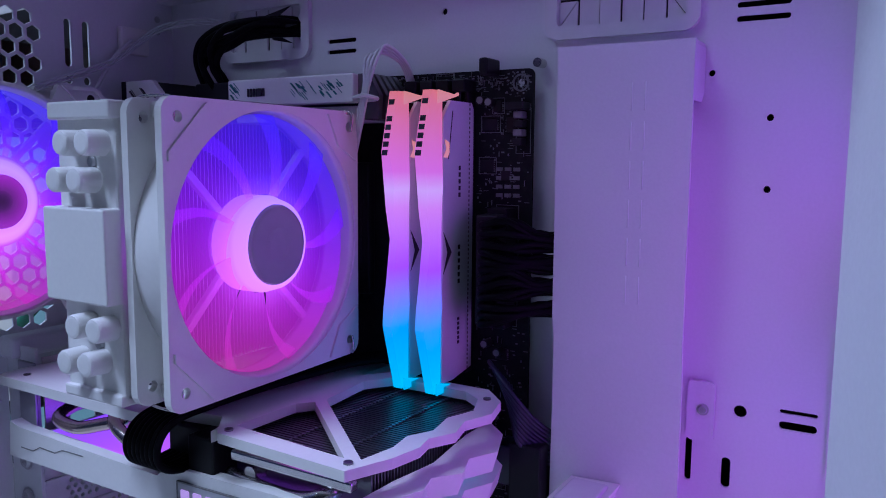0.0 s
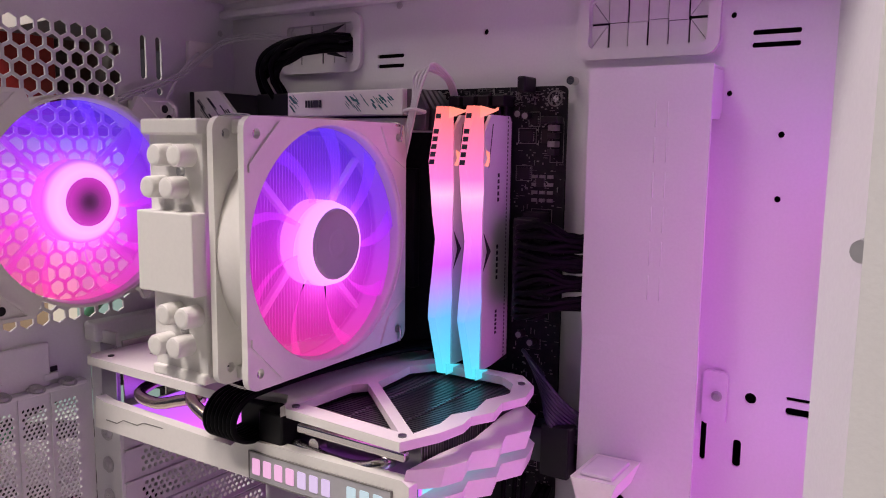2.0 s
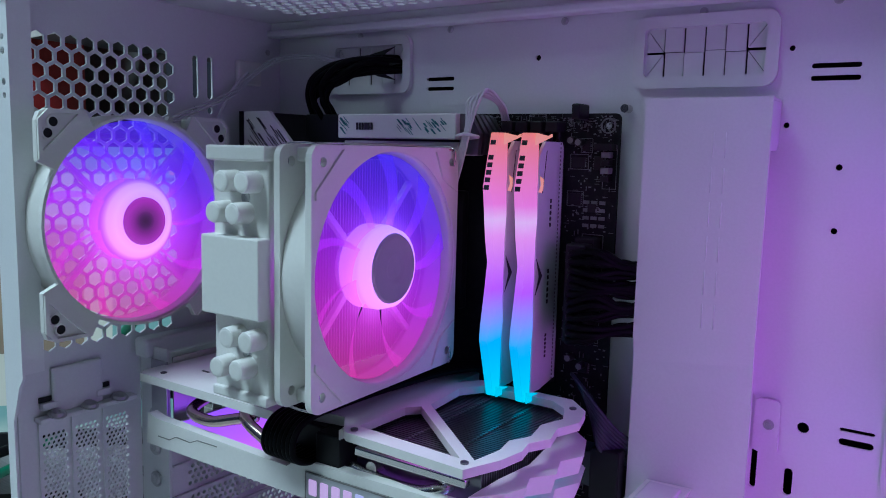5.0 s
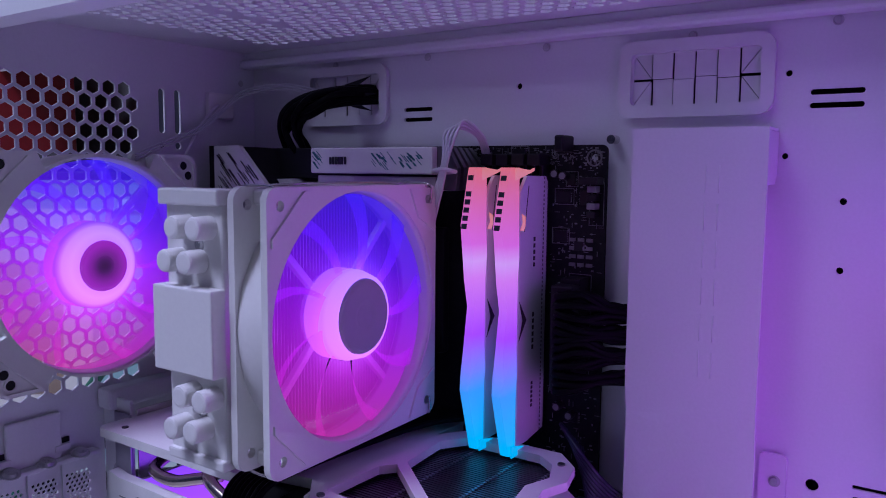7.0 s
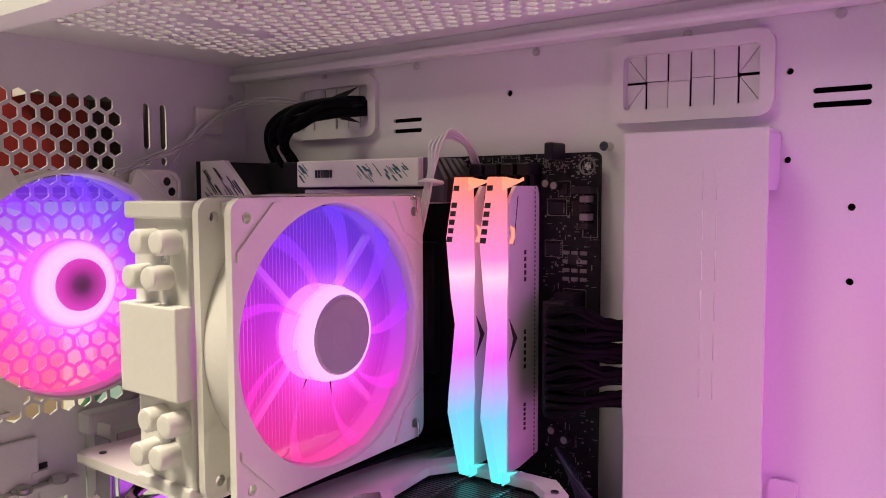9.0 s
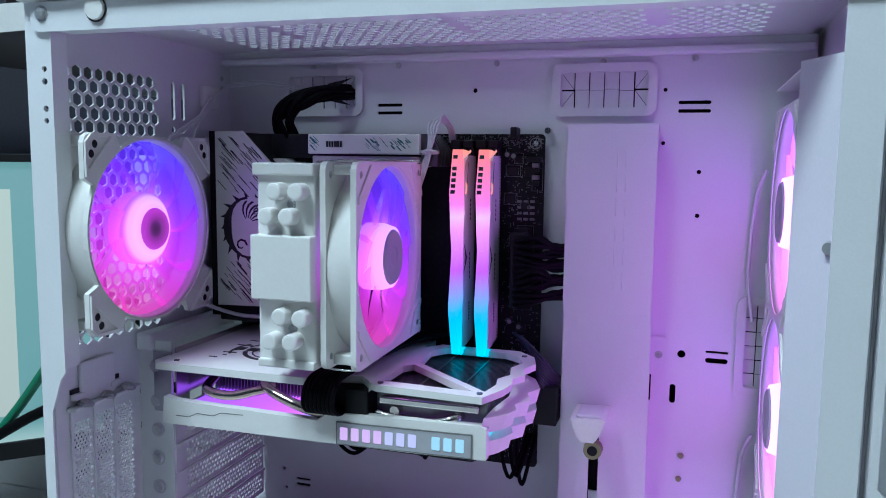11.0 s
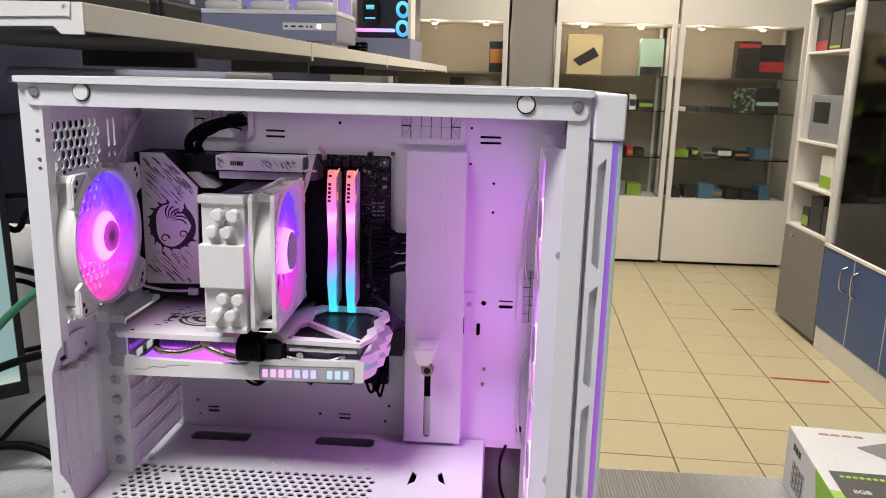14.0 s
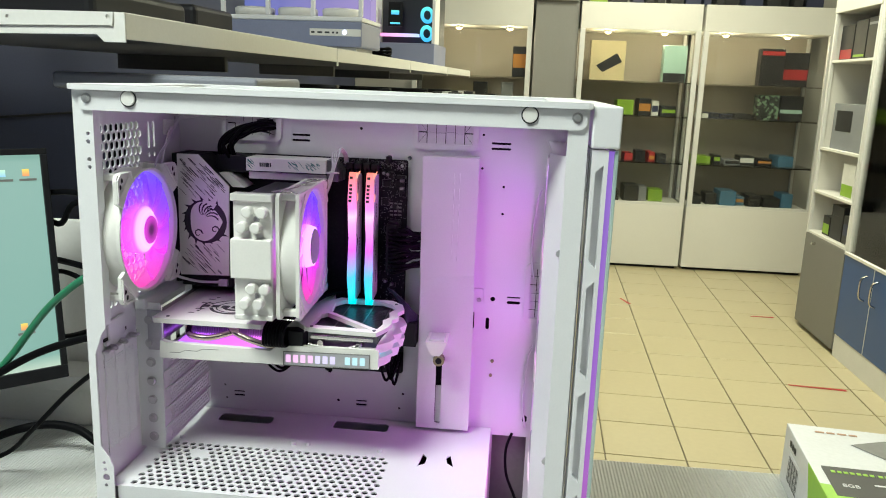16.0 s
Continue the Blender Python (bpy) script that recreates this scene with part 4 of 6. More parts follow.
# cover over the rear sockets
io = [(-0.3868, 1.078), (-0.333, 1.0795), (-0.3315, 1.176), (-0.3645, 1.2085), (-0.3868, 1.2083)]
part("cover_body", plate(xz(0.3036), 0.0395, [(-0.3865, 1.0785), (-0.3345, 1.08), (-0.333, 1.175), (-0.365, 1.2075), (-0.3865, 1.2075)]), BLACK, mb)
cov = part("socket_cover", plate(xz(0.3005), 0.003, io), PLASTIC, mb, "white socket cover with dark emblem and lines")
part("cover_edge", plate(xz(0.3015), 0.042, rect(-0.3925, 1.07, -0.3868, 1.2085)), BLACK, mb)
part("cover_foot", box((-0.3868, 0.303, 1.066), (-0.30, BY, 1.0775), 0.001), BLACK, mb)
part("side_heatsink", plate(xz(0.314), 0.029, [(-0.3505, 1.1885), (-0.337, 1.189), (-0.3185, 1.174), (-0.332, 1.174)]), PLASTIC, mb, "slanted white heatsink")
part("socket_block", box((-0.3525, 0.321, 1.1895), (-0.3175, BY, 1.2072), 0.001), BLACK, mb, "black power socket block")
P = xz(0.3003)
emblem = bmesh.new()
for k in range(26):
    if 3 < k < 7:
        continue
    a0, a1 = 2 * math.pi * k / 26, 2 * math.pi * (k + 1.05) / 26
    t0, t1 = 0.0036 + 0.0022 * math.sin(k * 0.6), 0.0036 + 0.0022 * math.sin((k + 1) * 0.6)
    cx, cz, R = -0.3575, 1.1285, 0.0195
    add_plate(emblem, P, 0.0002, [(cx + R * math.cos(a0), cz + R * math.sin(a0)), (cx + R * math.cos(a1), cz + R * math.sin(a1)), (cx + (R - t1) * math.cos(a1), cz + (R - t1) * math.sin(a1)), (cx + (R - t0) * math.cos(a0), cz + (R - t0) * math.sin(a0))])
for k in range(14):
    # short spines on the outside and curls within
    a = 0.9 + 0.36 * k
    cx, cz = -0.3575, 1.1285
    r0, r1 = 0.0192, 0.0192 + 0.0035 + 0.0015 * math.sin(5 * k)
    add_plate(emblem, P, 0.0002, [(cx + r0 * math.cos(a), cz + r0 * math.sin(a)), (cx + r1 * math.cos(a + 0.16), cz + r1 * math.sin(a + 0.16)), (cx + r0 * math.cos(a + 0.14), cz + r0 * math.sin(a + 0.14))])
for k in range(6):
    a = 0.35 + 0.34 * k
    cx, cz = -0.3595, 1.1315
    for u in range(4):
        p = [(cx + (0.003 + 0.0027 * v) * math.cos(a - 0.12 * v * v / 4 + e), cz + (0.003 + 0.0027 * v) * math.sin(a - 0.12 * v * v / 4 + e)) for v, e in ((u, 0.0), (u + 1, 0.0), (u + 1, 0.13), (u, 0.15))]
        add_plate(emblem, P, 0.0002, p)
for cx, cz, r in ((-0.349, 1.1215, 0.0045), (-0.3645, 1.1175, 0.005), (-0.3535, 1.1385, 0.0035)):
    for k in range(7):
        a0, a1 = 0.8 * k, 0.8 * k + 0.86
        ra, rb = r * (1 - 0.09 * k), r * (1 - 0.09 * (k + 1))
        add_plate(emblem, P, 0.0002, [(cx + ra * math.cos(a0), cz + ra * math.sin(a0)), (cx + rb * math.cos(a1), cz + rb * math.sin(a1)), (cx + rb * 0.68 * math.cos(a1), cz + rb * 0.68 * math.sin(a1)), (cx + ra * 0.68 * math.cos(a0), cz + ra * 0.68 * math.sin(a0))])
emblem.transform(Matrix.Translation((-0.3575, 0, 1.1375)) @ Matrix.Diagonal((1.2, 1, 1.2, 1)) @ Matrix.Translation((0.3575, 0, -1.1285)))
part("emblem", emblem, INK, cov, "dark round emblem")
strokes = bmesh.new()
for k in range(250):
    x, z = rng.uniform(-0.386, -0.336), rng.uniform(1.08, 1.2)
    L, w = rng.uniform(0.003, 0.011), rng.choice((0.0003, 0.0004, 0.0007))
    if z + L > 1.205 - max(0, x + 0.3645) * 1.0 or x + L > -0.3335 or (abs(x + L / 2 + 0.3575) < 0.029 and abs(z + L / 2 - 1.1375) < 0.027):
        continue
    add_plate(strokes, P, 0.0002, [(x, z + L), (x + w * 1.5, z + L), (x + L + w * 1.5, z), (x + L, z)])
part("line_print", strokes, INK, cov)["kind"] = "stuff"

# ---- memory ----
def make_ram():
    """Origin at the middle of its foot in the slot; stands out towards -y, runs along z."""
    t = thing("memory_stick", Matrix.Identity(4), "white memory module with a glowing faceted top bar", "memory module", "memory modules")
    h = 0.0712
    side = [(-0.0305, -h + 0.004), (-0.0305, h - 0.012), (-0.024, h - 0.004), (-0.004, h - 0.004), (-0.002, h - 0.007), (-0.002, -h + 0.007), (-0.02, -h + 0.004)]
    for sx in (-1, 1):
        part("heat_spreader", plate(lambda u, v, w: (sx * (0.0016 + w), u, v), 0.0018, side), WHITE_IN, t, "white metal heat spreader")
    part("circuit_board", box((-0.0007, -0.03, -0.0665), (0.0007, 0.003, 0.0665)), PCB, t)
    zs = [-h, -0.039, -0.03, -0.018, 0.002, 0.016, 0.028, 0.043, h]
    wl = [0.0036, 0.0036, 0.0044, 0.0036, 0.0036, 0.0036, 0.0044, 0.0036, 0.0036]
    dy = [0.0055, -0.0038, -0.0030, -0.0008, 0.0022, -0.0010, -0.0026, -0.0046, 0.0022]
    cut = [0.003, 0.003, 0.0, 0.0038, 0.0035, 0.0035, 0.0, 0.0038, 0.003]
    bm = bmesh.new()
    rows = []
    for i, z in enumerate(zs):
        y0 = -0.0405 + dy[i]
        rows.append([bm.verts.new(p) for p in ((-wl[i], -0.031, z), (-0.0042, y0 + 0.001, z), (-0.0034, y0, z), (0.0040 - cut[i] * 0.62, y0, z), (0.0043 - cut[i] * 0.3, y0 + 0.001 + cut[i] * 1.5, z), (wl[i], -0.031, z))])
    for a, b in zip(rows, rows[1:]):
        for k in range(6):
            bm.faces.new((a[k], a[(k + 1) % 6], b[(k + 1) % 6], b[k]))
    bm.faces.new(rows[0])
    bm.faces.new(rows[-1])
    bm.transform(Matrix.Diagonal((0.84, 1, 1, 1)))
    part("light_bar", bm, M_RAM, t, "faceted bar glowing from cyan to magenta")
    for z0 in (h - 0.006, -h):
        part("light_hook", plate(lambda u, v, w: (0.0034 + w, u, v), 0.0008, [(-0.036, z0), (-0.018, z0 + (0.006 if z0 > 0 else 0.0)), (-0.018, z0 + (0.0045 if z0 > 0 else 0.0015)), (-0.036, z0 + 0.006)]), M_TOP if z0 > 0 else M_LOW, t)
    on_bar = lambda u, v, w: (u, -0.0454 + 0.0068 * (v - 0.043) / (h - 0.043) + w, v)
    for k in range(7):
        z = 0.0415 + 0.0039 * (6 - k)
        if k != 1:
            part("printed_bar", plate(on_bar, 0.0003, rect(-0.0023, z, 0.0007, z + 0.0025)), INK, t, "dark printed bar")
    W = lambda u, v, w: (0.0035 + w, u, v)
    for z, L, n in ((0.022, 0.016, 5), (-0.02, 0.02, 6), (-0.05, 0.014, 6)):
        for k in range(n):
            part("printed_bar", plate(W, 0.0002, rect(-0.0163, z + L * k / n, -0.0146, z + L * (k + 0.66) / n)), INK, t, "grey print as a plain bar")
    part("winged_mark", plate(W, 0.0002, [(-0.03, 0.006), (-0.0225, -0.004), (-0.03, -0.014), (-0.0262, -0.004)]), INK, t, "dark winged mark")
    part("groove", plate(W, 0.0002, [(-0.0262, 0.04), (-0.0258, 0.04), (-0.0222, 0.0625), (-0.0226, 0.0625)]), INK, t)
    r = plate(W, 0.0003, [(-0.0305, 0.041), (-0.0278, 0.0445), (-0.0292, 0.049), (-0.0255, 0.0475), (-0.0255, 0.043), (-0.0272, 0.0405)])
    part("light_mark", r, M_TOP, t, "small glowing mark")
    return t


M_TOP = glow("lit_tip", [(0.0, (1.0, 0.3, 0.3)), (1.0, (1.0, 0.3, 0.2))], 1.1)
M_LOW = glow("lit_foot", [(0.0, CYAN), (1.0, CYAN)], 1.0)
ram = make_ram()
for o in ram.children:
    o.matrix_parent_inverse = Matrix.Identity(4)
RAM_M = Matrix.Translation((-0.2006, BY, 1.1252))
ram.matrix_basis = RAM_M
copy_thing(ram, Matrix.Translation((-0.1822, BY, 1.1252)))

# ---- tower cooler ----
ck = thing("cpu_cooler", (-0.267, BY, 1.127), "white tower cooler with capped heat pipes on the processor", "cpu cooler")
part("cold_plate", box((-0.289, 0.328, 1.105), (-0.243, BY - 0.006, 1.15), 0.001), CHROME, ck)
fb = bmesh.new()
for k in range(58):
    bx(fb, (-0.2885, 0.203 + 0.0021 * k, 1.0735), (-0.2545, 0.2034 + 0.0021 * k, 1.1805))
part("fin_block", fb, FIN, ck, "stack of thin metal fins")["kind"] = "stuff"
part("cover", box((-0.2868, 0.1925, 1.0695), (-0.2500, 0.2035, 1.1845), 0.0012, 2), PLASTIC, ck, "white plastic cover over the fin stack")
part("cover_lip", box((-0.2885, 0.1895, 1.1795), (-0.2496, 0.2035, 1.1865), 0.001), PLASTIC, ck)
part("cover_lip", box((-0.2868, 0.1905, 1.0675), (-0.2500, 0.2035, 1.0725), 0.001), PLASTIC, ck)
part("badge_plate", box((-0.2878, 0.1855, 1.1085), (-0.2494, 0.1935, 1.1455), 0.0008, 2), PLASTIC, ck, "raised plain white plate")
for x, z in ((-0.2715, 1.1704), (-0.2580, 1.1704), (-0.2770, 1.1562), (-0.2640, 1.1562), (-0.2690, 1.0990), (-0.2562, 1.0988), (-0.2755, 1.0840), (-0.2625, 1.0846)):
    cap = disc([(0.0051, 0.0), (0.0049, 0.0080), (0.0045, 0.0089), (0.0034, 0.0092)], 28)
    cap.transform(Matrix.LocRotScale((x, 0.1925, z), Euler((radians(90), 0, 0)), None))
    part("pipe_cap", cap, PLASTIC, ck, "round white heat pipe cap")
for z in (1.1632, 1.0912):
    screw(ck, (-0.2645, 0.1925, z), (0, -1, 0), 0.0024)
for y in (0.225, 0.24, 0.255, 0.27):
    part("heat_pipe", rod(bmesh.new(), (-0.262 - (y - 0.225) * 0.4, 0.333, 1.128 + (y - 0.247)), (-0.262 - (y - 0.225) * 0.4, 0.205, 1.128 + (y - 0.247) * 2), 0.003, 12), COPPER, ck)
for z0, s in ((1.1865, 1), (1.0688, -1)):
    for y in (0.2005, 0.3065):
        wire = cord([(-0.2275, y, z0 - s * 0.0085), (-0.2268, y, z0 - s * 0.003), (-0.229, y, z0 + s * 0.0012), (-0.245, y, z0 + s * 0.0014), (-0.2545, y + 0.004, z0 - s * 0.002), (-0.256, y + 0.006, z0 - s * 0.012)], 0.00065, 6, 5)
        part("wire_clip", wire, CHROME, ck, "thin steel fan clip", smooth=True)
part("clip_wire", cord([(-0.2555, 0.206, 1.1872), (-0.24, 0.23, 1.1885), (-0.238, 0.28, 1.1885), (-0.2275, 0.3065, 1.1865)], 0.0006, 6), CHROME, ck, smooth=True)

# ---- graphics card ----
gp = thing("graphics_card", (-0.26, 0.28, 1.015), "white graphics card with lit cooler in the expansion slot", "graphics card")
part("circuit_board", box((-0.376, 0.232, 1.0475), (-0.19, 0.342, 1.0492)), PCB, gp)
part("bracket", plate(yz(-0.3775), -0.001, rect(0.236, 1.012, 0.345, 1.06), [rrect(0.25 + 0.022 * k, 1.018, 0.265 + 0.022 * k, 1.026, 0.001, 2) for k in range(4)]), CHROME, gp)
part("bracket_tab", box((-0.3925, 0.231, 1.016), (-0.3775, 0.2325, 1.058), 0.0006), FIN, gp)
bp = plate(xy(1.0515), 0.0048, [(-0.3795, 0.2165), (-0.376, 0.2125), (-0.269, 0.2125), (-0.265, 0.2165), (-0.2615, 0.224), (-0.236, 0.2285), (-0.2275, 0.2185), (-0.226, 0.213), (-0.224, 0.335), (-0.378, 0.335)])
backplate = part("backplate", bp, PLASTIC, gp, "white metal backplate with round print")
T = xy(1.0566)
art = bmesh.new()
for R, w, a0, a1 in ((0.0195, 0.0009, 0.3, 2.9), (0.0175, 0.0022, 3.4, 6.0), (0.0135, 0.0008, 0.2, 6.1), (0.0085, 0.0026, 3.6, 5.6), (0.024, 0.0012, 2.7, 3.6), (0.024, 0.0014, 5.6, 6.5)):
    n = 18
    for k in range(n):
        b0, b1 = a0 + (a1 - a0) * k / n, a0 + (a1 - a0) * (k + 1) / n
        add_plate(art, T, -0.0002, [(-0.312 + 1.5 * r * math.cos(b), 0.262 + 1.35 * r * math.sin(b)) for r, b in ((R, b0), (R, b1), (R - w, b1), (R - w, b0))])
for k in range(9):
    add_plate(art, T, -0.0002, rect(-0.352 + 0.002 * (k * 3 % 5), 0.236 + k * 0.007, -0.346 + 0.003 * (k % 3), 0.2365 + k * 0.007 + 0.001))
part("printed_ring", art, INK, backplate, "dark round print")
wd = bmesh.new()
for k in range(7):
    x = -0.3475 + k * 0.0105
    add_plate(wd, xy(1.0568), -0.0002, rect(x, 0.258, x + 0.0078, 0.2655))
part("maker_mark", wd, INK, backplate, "dark product mark as plain bars")
part("bolt", rod(bmesh.new(), (-0.3655, 0.2205, 1.0563), (-0.3655, 0.2205, 1.0568), 0.0018, 12), INK, backplate)
PALE_PLATE = mat("pale_name_plate", (0.42, 0.42, 0.45), 0.35)
# front beam of the shroud
beam = [(-0.3725, 1.0155), (-0.371, 1.0335), (-0.3625, 1.0318), (-0.2605, 1.0300), (-0.2525, 1.0358), (-0.1575, 1.0385), (-0.1535, 1.0365), (-0.1535, 1.0185), (-0.2, 1.0172)]
bm = plate(xz(0.2135), 0.006, beam)
shroud = part("shroud_beam", bm, PLASTIC, gp, "white plastic edge of the cooler shroud")
grv = bmesh.new()
for a, b in (((-0.362, 1.0215), (-0.352, 1.0215)), ((-0.352, 1.0215), (-0.346, 1.0245)), ((-0.346, 1.0245), (-0.334, 1.0242)), ((-0.334, 1.0242), (-0.328, 1.0268)), ((-0.328, 1.0268), (-0.312, 1.0272))):
    add_plate(grv, xz(0.2133), 0.0003, [a, b, (b[0], b[1] + 0.0005), (a[0], a[1] + 0.0005)])
part("groove", grv, GREY, shroud)
part("shroud_floor", box((-0.372, 0.2195, 1.0165), (-0.157, 0.332, 1.0225), 0.001), PLASTIC, gp)
part("fan_side", box((-0.368, 0.235, 1.006), (-0.165, 0.33, 1.0165), 0.004), BLACK, gp, "dark underside with fans")
part("light_plate", box((-0.366, 0.2205, 1.0232), (-0.262, 0.225, 1.0285), 0.001), M_CARD, gp, "glowing light strip")
# this floor's glow stands for LEDs mirrored in bright metal
part("light_plate", box((-0.366, 0.226, 1.0228), (-0.262, 0.33, 1.0236)), M_CARD, gp)
part("light_plate", box((-0.236, 0.2245, 1.0232), (-0.158, 0.2265, 1.031), 0.001), M_CARD, gp, "glowing light strip")
part("light_plate", box((-0.158, 0.226, 1.024), (-0.1555, 0.31, 1.034), 0.001), M_CARD, gp)
part("name_plate", plate(xz(0.2128), 0.001, [(-0.2465, 1.0175), (-0.1625, 1.0192), (-0.1625, 1.0325), (-0.2465, 1.0305)]), PALE_PLATE, shroud)
part("plate_border", plate(xz(0.2126), 0.001, [(-0.2472, 1.0169), (-0.1618, 1.0186), (-0.1618, 1.0331), (-0.2472, 1.0311)], [[(-0.2465, 1.0175), (-0.1625, 1.0192), (-0.1625, 1.0325), (-0.2465, 1.0305)]]), GREY, shroud)
M_LETTER = [glow("lit_letter_" + n, [(0.0, c), (1.0, c)], 0.85) for n, c in (("pink", (0.9, 0.5, 0.9)), ("violet", (0.7, 0.6, 1.0)), ("cyan", (0.5, 0.75, 0.9)))]
for k in range(11):
    if k == 7:
        continue
    x, z = -0.2445 + 0.0073 * k, 1.0202 + 0.00014 * k
    part("lit_mark", plate(xz(0.2124), 0.0006, rrect(x, z, x + 0.0049, z + 0.0078, 0.0006, 2)), M_LETTER[k // 4], shroud, "glowing plain block of the product mark")
# fin stack and pipes
gf = bmesh.new()
for k in range(46):
    y = 0.2265 + 0.0021 * k
    bx(gf, (-0.226, y, 1.026), (-0.1565, y + 0.0009, 1.0505))
part("fin_block", gf, FIN_D, gp, "dark thin cooling fins")["kind"] = "stuff"
gf = bmesh.new()
for k in range(40):
    x = -0.366 + 0.0026 * k
    bx(gf, (x, 0.264, 1.025), (x + 0.0006, 0.33, 1.0475))
part("fin_block", gf, FIN_D, gp)["kind"] = "stuff"
for x in (-0.2035, -0.178, -0.1585):
    for k in range(36):
        part("fin_tab", box((x, 0.2285 + 0.0026 * k, 1.0506), (x + 0.0014, 0.2298 + 0.0026 * k, 1.0511)), FIN, gp)
part("heat_pipe", cord([(-0.355, 0.25, 1.04), (-0.345, 0.2235, 1.038), (-0.325, 0.2195, 1.037), (-0.308, 0.222, 1.041), (-0.295, 0.226, 1.0445)], 0.0032, 10), COPPER, gp, "bent nickel heat pipe", True)
part("heat_pipe", cord([(-0.312, 0.24, 1.046), (-0.3, 0.222, 1.0445), (-0.282, 0.218, 1.0385), (-0.262, 0.2185, 1.0335), (-0.245, 0.221, 1.033)], 0.0032, 10), COPPER, gp, "bent nickel heat pipe", True)
part("heat_pipe", cord([(-0.226, 0.2225, 1.036), (-0.205, 0.2205, 1.0345), (-0.185, 0.2195, 1.0355), (-0.175, 0.2215, 1.0385), (-0.172, 0.23, 1.039)], 0.003, 10), CHROME, gp, "bent nickel heat pipe", True)
part("pipe_end", rod(bmesh.new(), (-0.2125, 0.2275, 1.039), (-0.2125, 0.2205, 1.039), 0.0036, 16, 0.003), CHROME, gp)
part("bar", box((-0.222, 0.219, 1.0435), (-0.16, 0.2235, 1.0475), 0.0008), CHROME, gp)
# pierced cover over the fins
outer = [(-0.2265, 0.2165), (-0.2215, 0.2125), (-0.1555, 0.2095), (-0.148, 0.228), (-0.1455, 0.2425), (-0.1475, 0.252), (-0.142, 0.2635), (-0.1455, 0.277), (-0.1405, 0.2915), (-0.145, 0.309), (-0.158, 0.322), (-0.2145, 0.322), (-0.224, 0.309)]
win1 = [(-0.2205, 0.224), (-0.166, 0.2205), (-0.2145, 0.262), (-0.2195, 0.256)]
win2 = [(-0.2095, 0.2695), (-0.158, 0.2255), (-0.1555, 0.2405), (-0.1575, 0.252), (-0.1525, 0.262), (-0.1555, 0.277), (-0.151, 0.29), (-0.1565, 0.3035), (-0.166, 0.3105), (-0.205, 0.3105), (-0.2125, 0.299)]
def grown(loop, f):
    cx, cy = sum(p[0] for p in loop) / len(loop), sum(p[1] for p in loop) / len(loop)
    return [(cx + (x - cx) * f, cy + (y - cy) * f) for x, y in loop]


win1, win2 = grown(win1, 1.08), grown(win2, 1.09)
cv = part("pierced_cover", plate(xy(1.0525), 0.0042, outer, [win1, win2]), PLASTIC, gp, "white angular frame over the fins")
for x, y in ((-0.1585, 0.2155), (-0.1515, 0.308), (-0.22, 0.217)):
    part("bolt", rod(bmesh.new(), (x, y, 1.0567), (x, y, 1.0575), 0.0018, 12), FIN_D, cv)
for z0, off in ((1.0335, 0.0), (1.019, -0.002)):
    saw = [(-0.158, 0.2145), (-0.148 + off, 0.229), (-0.1445 + off, 0.2405), (-0.1475 + off, 0.25), (-0.1405 + off, 0.263), (-0.145 + off, 0.276), (-0.1395 + off, 0.291), (-0.146, 0.309), (-0.158, 0.318), (-0.158, 0.296), (-0.154, 0.262), (-0.157, 0.238)]
    part("end_wing", plate(lambda u, v, w: (u + 0.25 * w, v, z0 + w - 0.12 * (u + 0.158)), 0.0095, saw), PLASTIC, gp, "white jagged end wing")

# power lead of the card
lead = thing("card_power_cable", (-0.248, 0.235, 1.05), "black sleeved power cable plugged into the graphics card", "cable")
part("plug", box((-0.243, 0.2155, 1.034), (-0.228, 0.24, 1.0512), 0.001), BLACK, lead, "black power plug")
part("plug_block", box((-0.2625, 0.222, 1.030), (-0.243, 0.242, 1.0512), 0.001), BLACK, lead)
for k in range(8):
    x = -0.2625 + 0.0027 * k
    w = cord([(x + 0.002, 0.235, 1.0405), (x, 0.215, 1.0365), (x - 0.0006, 0.2035, 1.0405), (x - 0.0004, 0.2015, 1.0495), (x, 0.209, 1.0575), (x + 0.003, 0.226, 1.0605), (x + 0.008, 0.262, 1.062), (x + 0.018, 0.31, 1.0625), (x + 0.04, 0.334, 1.063)], 0.00155, 8, 7)
    part("wire", w, CABLE, lead, smooth=True)

# processor power lead
eps = thing("processor_power_cable", (-0.33, 0.33, 1.2), "black braided power cable from a grommet to the board", "cable")
part("plug", box((-0.349, 0.327, 1.187), (-0.325, BY, 1.205), 0.001), BLACK, eps)
for k in range(8):
    i, j = k % 4, k // 4
    o, d = 0.0047 * i, 0.0045 * j
    q = 0.0026 * math.sin(2.1 * k + 0.6)
    up = 0.0045 if k in (3, 7) else 0.0
    w = cord([(-0.3455 + o, 0.329 + d, 1.196), (-0.349 + o, 0.322 + d + q, 1.2095), (-0.3475 + o * 0.85 + q, 0.317 + d, 1.2205 - d), (-0.338 + o * 0.65, 0.315 + d - q, 1.2295 - d - o * 0.3 + up * 0.5), (-0.326 + o * 0.45, 0.318 + d, 1.2355 - d - o * 0.3 + q + up), (-0.312 + o * 0.35, 0.329 + d + q, 1.2415 - d - o * 0.35 + up), (-0.301 + o * 0.3, 0.347, 1.2435 - d - o * 0.4 + up * 0.6), (-0.296 + o * 0.3, 0.3675, 1.2425 - o * 0.45)], 0.0019, 8)
    part("wire", w, CABLE, eps, smooth=True)
